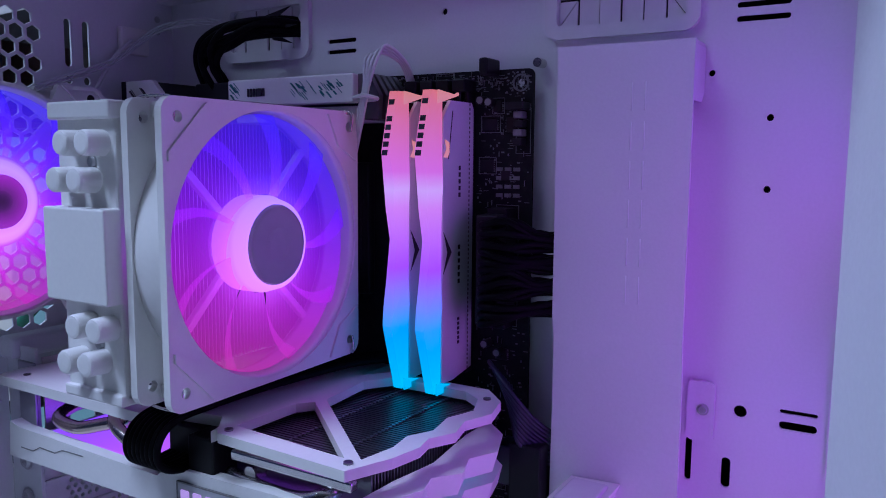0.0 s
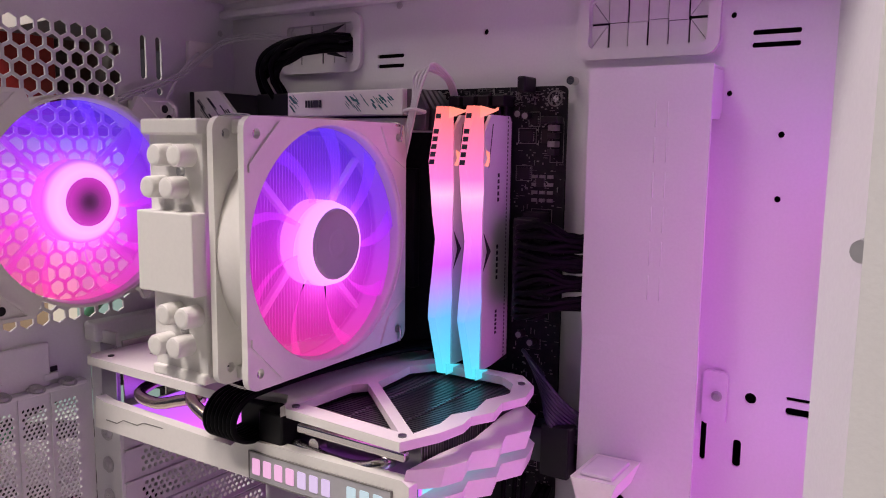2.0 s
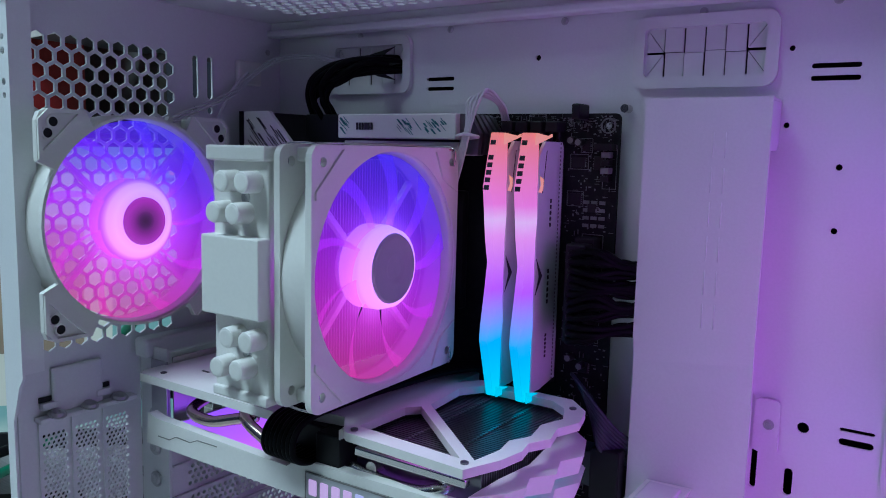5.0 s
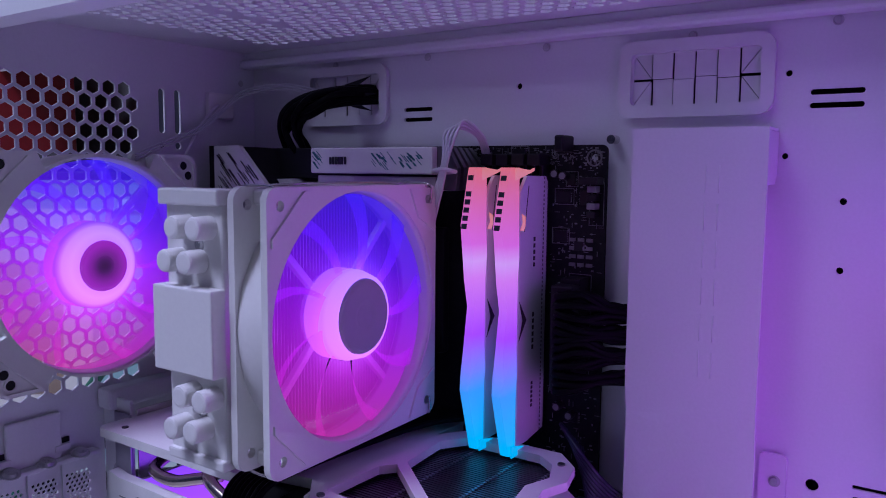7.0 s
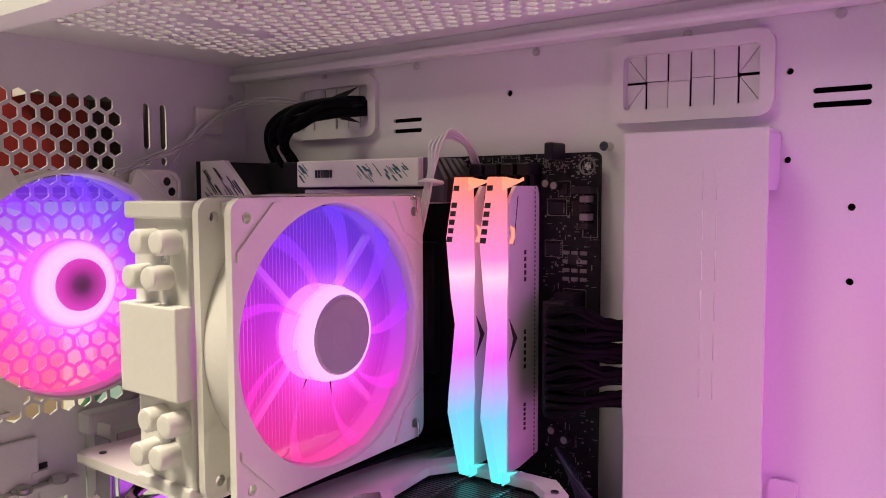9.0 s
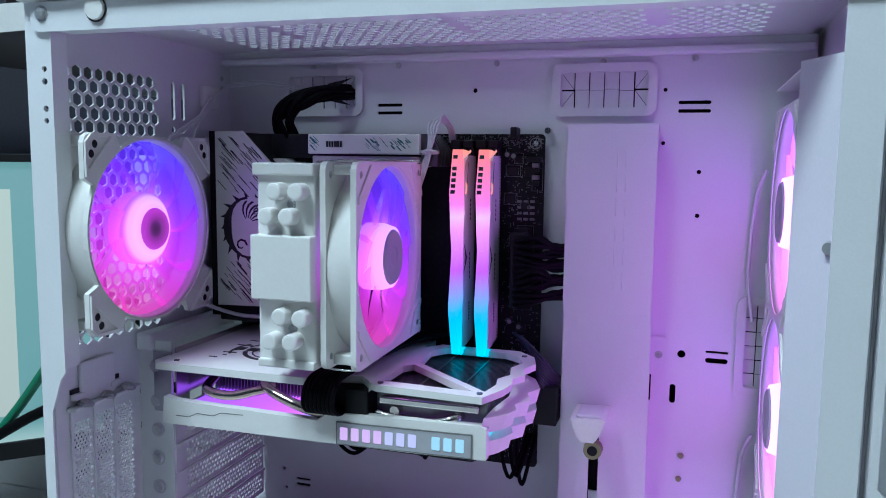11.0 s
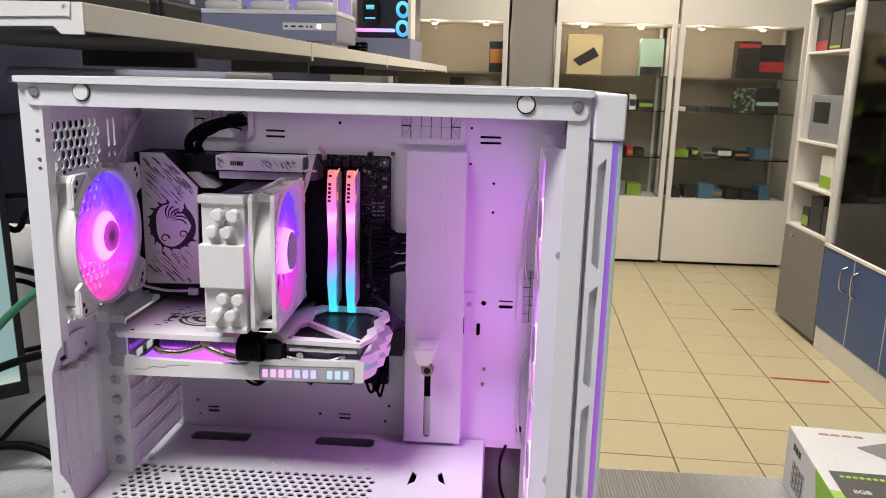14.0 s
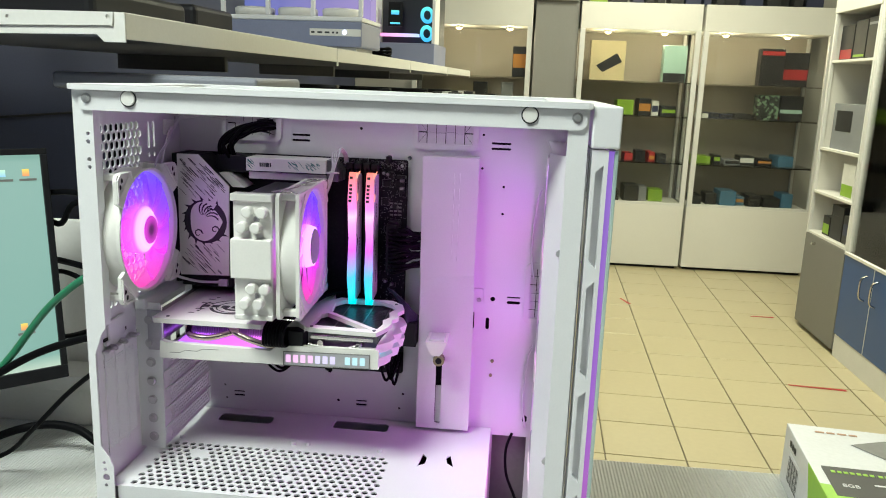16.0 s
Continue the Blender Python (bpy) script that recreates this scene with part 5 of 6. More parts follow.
for k, (dx, dz) in enumerate(((0.012, 0.006), (0.014, -0.001), (0.010, -0.008))):
    part("sleeve_tip", plate(xz(0.338 + 0.002 * k), 0.0004, [(-0.313, 1.245 - 0.004 * k), (-0.313 + dx + 0.008, 1.243 + dz - 0.003 * k), (-0.311, 1.24 - 0.004 * k)]), BLACK, eps)

# main power lead
atx = thing("main_power_cable", (-0.15, 0.335, 1.11), "black bundle of main power wires running behind the cover", "cable")
part("plug", box((-0.1668, 0.323, 1.0865), (-0.1552, BY - 0.011, 1.1395), 0.001), BLACK, atx)
for k in range(24):
    i, j = k % 12, k // 12
    z = 1.0885 + 0.0042 * i
    w = cord([(-0.1635 + 0.0055 * j, 0.324, z), (-0.158 + 0.0055 * j, 0.314 + 0.004 * j, z + 0.001), (-0.147 + 0.003 * j, 0.3165 + 0.004 * j, 1.114 + (z - 1.112) * 0.9 - 0.003 * math.sin(k)), (-0.137, 0.327 + 0.003 * j, 1.113 + (z - 1.112) * 0.85 + 0.003 * math.cos(k * 2)), (-0.1255, 0.3345 + 0.002 * j, 1.113 + (z - 1.112) * 0.8), (-0.112, 0.3375, 1.113 + (z - 1.112) * 0.7)], 0.0017, 6, 5)
    part("wire", w, CABLE, atx, smooth=True)
NAVY = mat("dark_blue_ribbon", (0.012, 0.014, 0.035), 0.4, vary=0.2)
rib = thing("front_panel_cable", (-0.14, 0.33, 1.05), "dark flat front-panel cable beside the board", "cable")
for k in range(9):
    w = cord([(-0.166 + 0.0015 * k, 0.337, 1.066 - 0.0013 * k), (-0.155 + 0.001 * k, 0.325, 1.064 - 0.0022 * k), (-0.142, 0.322, 1.053 - 0.0024 * k), (-0.133, 0.331, 1.040 - 0.002 * k), (-0.118, 0.337, 1.034 - 0.002 * k)], 0.0011, 6)
    part("wire", w, NAVY, rib, smooth=True)
part("plug", box((-0.158, 0.329, 1.008), (-0.14, BY, 1.028), 0.001), NAVY, rib)
part("plug", box((-0.147, 0.322, 1.005), (-0.131, 0.346, 1.033), 0.001), BLACK, rib)

# thin white leads
wl = thing("fan_lead", (-0.225, 0.325, 1.19), "thin white fan lead looped beside the heatsink", "cable")
for k in range(4):
    o = 0.0012 * k
    part("wire", cord([(-0.2345 + o, 0.315, 1.168), (-0.2275 + o, 0.312, 1.186), (-0.2235 + o * 0.8, 0.312, 1.2), (-0.224 + o * 2, 0.314, 1.2135), (-0.2195 + o, 0.321, 1.2165 + o), (-0.2165 + o, 0.3335, 1.2125), (-0.216 + o, 0.340, 1.202)], 0.0008, 6), CABLE_W, wl, smooth=True)
part("tie", cord([(-0.2285, 0.3105, 1.1945), (-0.222, 0.309, 1.1955), (-0.2175, 0.312, 1.1945), (-0.2185, 0.3155, 1.194), (-0.2275, 0.315, 1.1935), (-0.2285, 0.3105, 1.1945)], 0.001, 6), CABLE_W, wl, "white cable tie", True)
rl = thing("fan_lead", (-0.39, 0.31, 1.22), "thin white fan lead clipped to the rear wall", "cable")
part("clip", box((REAR, 0.309, 1.2265), (REAR + 0.004, 0.329, 1.2425), 0.001), PLASTIC, rl)
for k in range(3):
    o = 0.0016 * k
    part("wire", cord([(-0.385, 0.245, 1.199 + o), (-0.392, 0.275, 1.209 + o), (-0.395, 0.3, 1.219 + o), (-0.397, 0.318, 1.2315 + o), (-0.393, 0.332, 1.242 + o), (-0.372, 0.341, 1.2455 + o), (-0.35, 0.346, 1.2425 + o), (-0.328, 0.352, 1.24)], 0.0006, 6), CABLE_W, rl, smooth=True)
part("wire", cord([(-0.395, 0.282, 1.196), (-0.397, 0.3, 1.222), (-0.398, 0.314, 1.2345)], 0.0011, 6), CABLE_W, rl, smooth=True)
al = thing("fan_lead", (-0.37, 0.31, 1.07), "thin white fan lead above the graphics card", "cable")
part("wire", cord([(-0.39, 0.285, 1.082), (-0.383, 0.3, 1.074), (-0.366, 0.303, 1.0705), (-0.345, 0.303, 1.071)], 0.0016, 6), CABLE_W, al, smooth=True)
part("plug", box((-0.345, 0.299, 1.0675), (-0.335, 0.306, 1.0745), 0.0008), CABLE_W, al)
# leads under the card and in the lower chamber
ul = thing("header_cables", (-0.3, 0.33, 1.0), "small black cables hanging below the graphics card", "cable")
for x0, w0, drop in ((-0.335, 0.012, 0.012), (-0.31, 0.05, 0.02), (-0.302, 0.04, 0.016), (-0.237, 0.014, 0.014), (-0.232, 0.01, 0.016), (-0.165, 0.014, 0.02), (-0.16, 0.012, 0.026), (-0.172, 0.018, 0.022)):
    part("wire", cord([(x0, 0.33, 1.0), (x0 + w0 * 0.15, 0.325, 0.99 - drop * 0.6), (x0 + w0 * 0.5, 0.322, 0.986 - drop), (x0 + w0 * 0.85, 0.326, 0.99 - drop * 0.5), (x0 + w0, 0.338, 0.992)], 0.0016, 6), CABLE, ul, smooth=True)
bl = thing("power_lead", (-0.03, 0.3, 0.85), "black cable in the lower chamber of the case", "cable")
part("wire", cord([(-0.02, 0.348, 0.90), (-0.026, 0.336, 0.885), (-0.024, 0.325, 0.86), (-0.012, 0.31, 0.835), (-0.008, 0.29, 0.802)], 0.0016, 8), CABLE, bl, smooth=True)
sl = thing("fan_lead", (-0.01, 0.34, 1.0), "grey fan lead beside the front fans", "cable")
for z in (1.165, 0.99):
    part("wire", cord([(-0.003, 0.336, z + 0.02), (-0.008, 0.345, z), (-0.01, 0.346, z - 0.05), (-0.006, 0.344, z - 0.08)], 0.0012, 6), CABLE_W, sl, smooth=True)

# ---- the table and what stands round the case ----
tbl = thing("work_table", (-0.2, 0.1, 0.0), "grey ribbed laminate work table", "table")
part("tabletop", box((-1.25, -0.9, 0.752), (0.95, 0.535, 0.782), 0.002), TABLE, tbl, "grey finely ribbed tabletop")
part("edge_band", box((-0.4, 0.535, 0.752), (0.95, 0.538, 0.7805), 0.001), ALU, tbl)
for x in (-1.2, 0.9):
    for y in (-0.85, 0.49):
        part("leg", box((x - 0.025, y - 0.025, 0.0), (x + 0.025, y + 0.025, 0.752), 0.003), GREY, tbl)
duct = thing("cable_duct", (-0.85, 0.56, 0.782), "white plastic cable duct along the table's back edge", "cable duct")
part("body", box((-1.25, 0.515, 0.782), (-0.43, 0.57, 0.855), 0.003), LAMINATE, duct)
part("lid", box((-1.25, 0.512, 0.835), (-0.43, 0.573, 0.858), 0.002), LAMINATE, duct)

tagged(part("desk_panel", box((-1.3, 0.5745, 0.7825), (-0.42, 0.5845, 1.075), 0.002), LAMINATE), "pale grey upright panel along the table's back edge", "panel")
# monitor, turned towards the middle of the table
MON = Matrix.LocRotScale((-0.797, 0.256, 0.782), Euler((0, 0, radians(45))), None)
mon = thing("monitor", Matrix.Identity(4), "black-framed monitor showing a pale teal desktop", "monitor")
part("housing", box((-0.262, 0.004, 0.1075), (0.262, 0.03, 0.41), 0.004), BLACK, mon)
for lo, hi in (((-0.262, -0.004, 0.1075), (0.262, 0.004, 0.1245)), ((-0.262, -0.004, 0.402), (0.262, 0.004, 0.41)), ((-0.262, -0.004, 0.1245), (-0.254, 0.004, 0.402)), ((0.254, -0.004, 0.1245), (0.262, 0.004, 0.402))):
    part("bezel", box(lo, hi, 0.001), BLACK, mon)
scr = part("screen", box((-0.254, 0.0005, 0.1245), (0.254, 0.0045, 0.402)), M_SCREEN, mon, "lit screen with pale teal wallpaper")
part("open_window", plate(xz(0.0), 0.0003, rect(-0.22, 0.15, 0.178, 0.375)), M_SCREEN_W, scr, "pale document window")
ICON = [glow("icon_red", [(0, (0.9, 0.25, 0.1)), (1, (0.95, 0.7, 0.1))], 0.8), glow("icon_pale", [(0, (0.3, 0.6, 0.9)), (1, (0.6, 0.9, 0.7))], 0.8), glow("icon_photo", [(0, (0.25, 0.16, 0.08)), (1, (0.7, 0.5, 0.25))], 0.6)]
part("picture", plate(xz(-0.0004), 0.0003, rect(-0.15, 0.2, 0.152, 0.325)), ICON[2], scr, "brown picture in the window")
for k, (x, z) in enumerate(((0.232, 0.375), (0.205, 0.375), (0.212, 0.178))):
    part("icon", plate(xz(-0.0002), 0.0003, rect(x, z, x + 0.008, z + 0.009)), ICON[k % 2], scr)
    part("icon_caption", plate(xz(-0.0002), 0.0003, rect(x - 0.004, z - 0.006, x + 0.016, z - 0.003)), GREY, scr)
part("neck", box((-0.03, 0.028, 0.012), (0.03, 0.05, 0.26), 0.003), BLACK, mon)
part("base", box((-0.12, -0.05, 0.0), (0.12, 0.12, 0.012), 0.004), BLACK, mon)
for o in mon.children:
    o.matrix_parent_inverse = Matrix.Identity(4)
lean = Matrix.Translation((0, 0, 0.1075)) @ Matrix.Rotation(radians(-7), 4, "X") @ Matrix.Translation((0, 0, -0.1075))
for o in mon.children_recursive:
    if not o.name.startswith(("neck", "base")):
        o.data.transform(lean)
mon.matrix_basis = MON

cb = thing("network_cable", (-0.55, 0.3, 1.0), "green network cable sagging behind the case", "cable")
part("cord", cord([(-0.84, 0.18, 0.79), (-0.74, 0.25, 0.86), (-0.64, 0.28, 0.915), (-0.595, 0.3, 0.965), (-0.545, 0.31, 1.03), (-0.485, 0.31, 1.075), (-0.425, 0.31, 1.095)], 0.0042, 8), CABLE_G, cb, smooth=True)
for pts, r in (([(-0.85, 0.14, 0.80), (-0.73, 0.24, 0.885), (-0.63, 0.285, 0.935), (-0.56, 0.3, 0.975), (-0.49, 0.3, 1.0), (-0.42, 0.3, 1.01)], 0.0045),
               ([(-0.75, 0.33, 0.79), (-0.66, 0.36, 0.81), (-0.6, 0.34, 0.86), (-0.54, 0.33, 0.92), (-0.48, 0.32, 0.965), (-0.42, 0.31, 0.985)], 0.003),
               ([(-0.86, 0.2, 0.79), (-0.74, 0.37, 0.80), (-0.66, 0.42, 0.822), (-0.6, 0.43, 0.82), (-0.54, 0.42, 0.795), (-0.45, 0.43, 0.789)], 0.0055),
               ([(-0.72, 0.5, 1.14), (-0.66, 0.48, 1.13), (-0.6, 0.46, 1.135), (-0.52, 0.43, 1.13)], 0.004),
               ([(-0.7, 0.5, 1.12), (-0.63, 0.47, 1.09), (-0.6, 0.46, 1.12), (-0.53, 0.43, 1.135)], 0.004),
               ([(-0.72, 0.52, 1.0), (-0.64, 0.49, 1.02), (-0.585, 0.47, 1.0), (-0.59, 0.47, 0.95), (-0.66, 0.5, 0.92)], 0.0035),
               ([(-0.7, 0.53, 1.03), (-0.62, 0.48, 1.035), (-0.56, 0.46, 1.03)], 0.0045)):
    c = thing("black_cable", pts[2], "loose black cable behind the case", "cable", "loose black cables")
    part("cord", cord(pts, r, 8), CABLE, c, smooth=True)
ph = thing("socket_strip", (-0.57, 0.46, 0.86), "pale grey slotted strip standing behind the case", "strip")
part("body", box((-0.592, 0.462, 0.858), (-0.565, 0.475, 1.19), 0.002), ALU, ph)
for k in range(9):
    part("slot", box((-0.586, 0.4605, 0.90 + 0.03 * k), (-0.571, 0.4622, 0.915 + 0.03 * k)), INK, ph)

# shelf above, and the things on it
YAW = radians(-2.8)
SH = Matrix.Translation((-0.55, 0.52, 1.335)) @ Matrix.Rotation(YAW, 4, "Z")
# dark blue-grey that stands for the shade under the white shelf
UNDER_SHADE = mat("shelf_underside_shade", (0.15, 0.155, 0.19), 0.5, vary=0.15)
sh = thing("wall_shelf", SH, "white metal shelf running along the wall", "shelf")
def on_shelf(bm):
    bm.transform(SH)
    return bm
for k in range(4):
    part("board", on_shelf(box((-0.62, 0.003 + k * 1.0, 0.004), (-0.002, 0.997 + k * 1.0, 0.026), 0.002)), LAMINATE, sh)
    # thin sheet added under the white board to carry its shade
    part("underside", on_shelf(box((-0.615, 0.006 + k * 1.0, -0.001), (-0.008, 0.994 + k * 1.0, 0.0035), 0.001)), UNDER_SHADE, sh)
    part("lip", on_shelf(box((-0.004, 0.003 + k * 1.0, -0.004), (0.0, 0.997 + k * 1.0, 0.030), 0.001)), LAMINATE, sh)
    part("joint", on_shelf(box((-0.003, 0.992 + k * 1.0, -0.014), (0.0015, 1.004 + k * 1.0, 0.028), 0.001)), LAMINATE, sh)
part("end_lip", on_shelf(plate(lambda u, v, w: (u, w, v), 0.002, [(-0.62, -0.008), (-0.04, 0.0015), (-0.03, -0.008), (0.0, -0.008), (0.0, 0.03), (-0.62, 0.03)])), LAMINATE, sh)
part("end_strip", on_shelf(plate(lambda u, v, w: (u, -0.003 + w, v), 0.003, [(-0.185, 0.010), (-0.02, 0.0135), (-0.016, 0.012), (-0.014, 0.03), (-0.185, 0.03)], [ring_pts(-0.165, 0.021, 0.003, 12), ring_pts(-0.022, 0.024, 0.003, 12)])), LAMINATE, sh)
for k in range(1, 5):
    part("bracket", on_shelf(box((-0.6, k * 1.0 - 0.01, -0.04), (-0.3, k * 1.0 + 0.01, -0.0015), 0.002)), GREY, sh)

# white cases: dim light and bluish LED tint are put into the colour
WHITE_SHADED = mat("white_case_in_shade", (0.22, 0.24, 0.36), 0.4, vary=0.06)
def shelf_pc(lo, hi, label, glow_face):
    t = thing("computer_case", SH @ Matrix.Translation(((lo[0] + hi[0]) / 2, lo[1], lo[2])), label, "computer case")
    part("body", on_shelf(box(lo, hi, 0.004)), WHITE_SHADED, t)
    return t
pc1 = shelf_pc((-0.44, 1.28, 0.045), (0.0 - 0.01, 1.52, 0.116), "white computer case glowing purple, lying on the shelf", True)
part("foot", on_shelf(box((-0.09, 1.3, 0.0265), (-0.03, 1.5, 0.045), 0.002)), PLASTIC, pc1)
part("foot", on_shelf(box((-0.42, 1.3, 0.0265), (-0.36, 1.5, 0.045), 0.002)), PLASTIC, pc1)
part("upper_frame", on_shelf(box((-0.44, 1.285, 0.1165), (-0.01, 1.52, 0.130), 0.003)), WHITE, pc1)
for x in (-0.362, -0.227, -0.09):
    ring = lathe([(0.05, 0.1305), (0.058, 0.1305), (0.060, 0.152), (0.054, 0.156), (0.05, 0.150)], 32)
    ring.transform(Matrix.Translation((x, 1.362, 0)))
    part("fan_frame", on_shelf(ring), LAMINATE, pc1, "pale round fan frame", True)
    part("fan_hub", on_shelf(rod(bmesh.new(), (x, 1.362, 0.1305), (x, 1.362, 0.148), 0.02, 20)), LAMINATE, pc1)
part("lit_chamber", on_shelf(box((-0.425, 1.43, 0.1305), (-0.02, 1.5, 0.45), 0.002)), M_PC_GLOW, pc1, "chamber lit purple")
for x in (-0.44, -0.302, -0.165, -0.022):
    part("post", on_shelf(box((x, 1.288, 0.1305), (x + 0.012, 1.3, 0.46), 0.001)), WHITE, pc1)
part("port_strip", on_shelf(box((-0.165, 1.2785, 0.075), (-0.012, 1.2815, 0.095), 0.001)), LAMINATE, pc1)
for x, w in ((-0.16, 0.01), (-0.141, 0.014), (-0.119, 0.014), (-0.097, 0.006), (-0.085, 0.006)):
    part("port", on_shelf(box((x, 1.2775, 0.082), (x + w, 1.279, 0.087))), INK, pc1)
part("power_light", on_shelf(rod(bmesh.new(), (-0.06, 1.277, 0.086), (-0.06, 1.281, 0.086), 0.006, 14)), glow("power_led", [(0, (0.6, 0.6, 1)), (1, (0.6, 0.6, 1))], 4.0), pc1, "bright white-blue power light")
pc2 = shelf_pc((-0.36, 2.860, 0.0275), (-0.05, 3.250, 0.135), "white computer case with glass side and lit parts on the shelf", True)
part("interior", on_shelf(box((-0.34, 3.000, 0.1355), (-0.06, 3.240, 0.46))), mat("case_inside", (0.02, 0.022, 0.03), 0.4), pc2)
part("post", on_shelf(box((-0.36, 2.865, 0.1355), (-0.345, 3.000, 0.46), 0.001)), WHITE, pc2)
part("post", on_shelf(box((-0.065, 2.865, 0.1355), (-0.05, 3.000, 0.46), 0.001)), WHITE, pc2)
M_C = glow("cyan_lamp", [(0, (0.05, 0.4, 0.95)), (1, (0.15, 0.75, 0.85))], 1.0)
for z in (0.185, 0.272):
    ringb = lathe([(0.022, 0), (0.040, 0), (0.040, 0.004), (0.022, 0.004)], 28)
    ringb.transform(Matrix.LocRotScale((-0.1, 2.920, z), Euler((radians(90), 0, radians(45))), None))
    part("fan_ring", on_shelf(ringb), M_C, pc2, "cyan-lit fan ring")
part("card_glow", on_shelf(box((-0.33, 2.900, 0.168), (-0.14, 2.950, 0.182), 0.001)), glow("pink_strip", [(0, (0.9, 0.25, 0.6)), (1, (0.4, 0.5, 1))], 1.2, axis="X"), pc2)
part("cooler_screen", on_shelf(box((-0.29, 2.900, 0.215), (-0.22, 2.920, 0.33), 0.002)), BLACK, pc2)
part("cooler_light", on_shelf(box((-0.275, 2.896, 0.27), (-0.235, 2.900, 0.29), 0.002)), M_C, pc2)
part("cooler_light", on_shelf(box((-0.28, 2.896, 0.225), (-0.23, 2.900, 0.233), 0.001)), M_C, pc2)
cup = thing("cable_coil", SH @ Vector((-0.06, 1.75, 0.027)), "dark coiled cable on the shelf", "cable coil")
for k in range(4):
    part("loop", on_shelf(cord([(-0.06 + 0.035 * math.cos(a), 1.75 + 0.035 * math.sin(a), 0.033 + 0.009 * k + 0.003 * math.sin(3 * a + k)) for a in [2 * math.pi * i / 12 for i in range(13)]], 0.0045, 6, 3)), CABLE, cup, smooth=True)
for x0, y0, w, d, h in ((-0.42, 0.12, 0.3, 0.3, 0.05), (-0.3, 0.62, 0.1, 0.2, 0.07)):
    d1 = thing("black_device", SH @ Vector((x0 + w / 2, y0 + d / 2, 0.027)), "black device lying on the shelf", "device", "devices on the shelf")
    part("body", on_shelf(box((x0, y0, 0.0275), (x0 + w, y0 + d, 0.0275 + h), 0.012, 3)), BLACK, d1)
    part("base", on_shelf(box((x0 + 0.01, y0 + 0.01, 0.0265), (x0 + w - 0.01, y0 + d - 0.01, 0.04), 0.004)), CHIP, d1)

C_DARK = mat("dark_carton", (0.03, 0.03, 0.034), 0.5, vary=0.2)
# bench behind with dark screens and a grey lid
bench = thing("wall_bench", SH @ Vector((-0.4, 2.0, -1.335)), "long white bench under the shelf", "bench")
part("top", on_shelf(box((-0.66, 0.12, -0.58), (0.02, 4.0, -0.555), 0.002)), LAMINATE, bench)
part("front", on_shelf(box((-0.02, 0.12, -1.335), (0.0, 4.0, -0.58), 0.002)), LAMINATE, bench)
for y, w, z in ((0.85, 0.5, -0.06), (1.45, 0.55, -0.07), (2.15, 0.55, -0.075), (2.85, 0.5, -0.08)):
    m2 = thing("monitor", SH @ Vector((-0.2, y, -0.555)), "black monitor seen edge-on on the bench", "monitor", "monitors on the bench")
    part("housing", on_shelf(box((-0.56, y, z - 0.33), (0.04, y + 0.03, z), 0.004)), BLACK, m2)
    part("neck", on_shelf(box((-0.18, y + 0.03, -0.55), (-0.12, y + 0.05, z - 0.15), 0.003)), BLACK, m2)
    part("base", on_shelf(box((-0.27, y - 0.06, -0.5545), (-0.03, y + 0.12, -0.54), 0.004)), BLACK, m2)
for y in (2.0, 2.6, 3.2):
    b = thing("parts_box", SH @ Vector((-0.05, y, -0.555)), "dark carton standing on the bench", "box", "cartons on the bench")
    part("carton", on_shelf(box((-0.03, y + 0.1, -0.5545), (0.1, y + 0.22, -0.09), 0.002)), C_DARK, b)
    part("tape", on_shelf(box((0.02, y + 0.099, -0.5545), (0.05, y + 0.2205, -0.0885), 0.001)), ALU, b)
lidt = thing("grey_printer", (-0.5, 0.68, 0.782), "grey device with a flat lid behind the case", "printer")
part("body", box((-0.60, 0.60, 0.76), (-0.40, 0.80, 1.262), 0.004), GREY, lidt)
part("lid", box((-0.70, 0.59, 1.263), (-0.398, 0.81, 1.287), 0.006, 3), mat("grey_lid", (0.22, 0.23, 0.27), 0.5), lidt)
part("slot", box((-0.43, 0.5885, 1.272), (-0.405, 0.5905, 1.275)), INK, lidt)

# carton of a graphics card on the table
cx = thing("graphics_card_box", (0.48, 0.42, 0.782), "white and lime graphics card carton on the table", "box")
BT = Matrix.Translation((0.3475, 0.523, 0.782)) @ Matrix.Rotation(radians(-6), 4, "Z")
def inbox(bm):
    bm.transform(BT)
    return bm
carton = part("carton", inbox(box((0.0, -0.24, 0.0), (0.36, 0.0, 0.0805), 0.0012)), CARD_W, cx, "white card sleeve")
part("lime_corner", inbox(plate(yz(-0.0004), 0.0004, [(-0.241, 0.0), (-0.241, 0.0808), (-0.115, 0.0808), (-0.15, 0.0)])), LIME, carton)
part("lime_strip", inbox(plate(xy(0.0807), 0.0004, [(0.0, -0.2405), (0.36, -0.2405), (0.36, -0.205), (0.0, -0.165), (0.0, -0.115)])), LIME, carton)
part("black_band", inbox(plate(xy(0.0810), 0.0004, [(0.012, -0.19), (0.36, -0.195), (0.36, -0.108), (0.012, -0.12)])), INK, carton)
part("picture", inbox(plate(xy(0.0810), 0.0004, [(0.065, -0.05), (0.11, -0.028), (0.3, -0.026), (0.3, -0.09), (0.1, -0.088)])), GREY, carton)
part("thin_mark", inbox(bars(lambda u, v, w: (u, v, 0.0808 - w), 0.03, -0.022, (0.011, 0.010, 0.011, 0.010), 0.003, 0.0045)), mat("copper_print", (0.45, 0.25, 0.15), 0.4), carton, "maker's mark as plain bars")
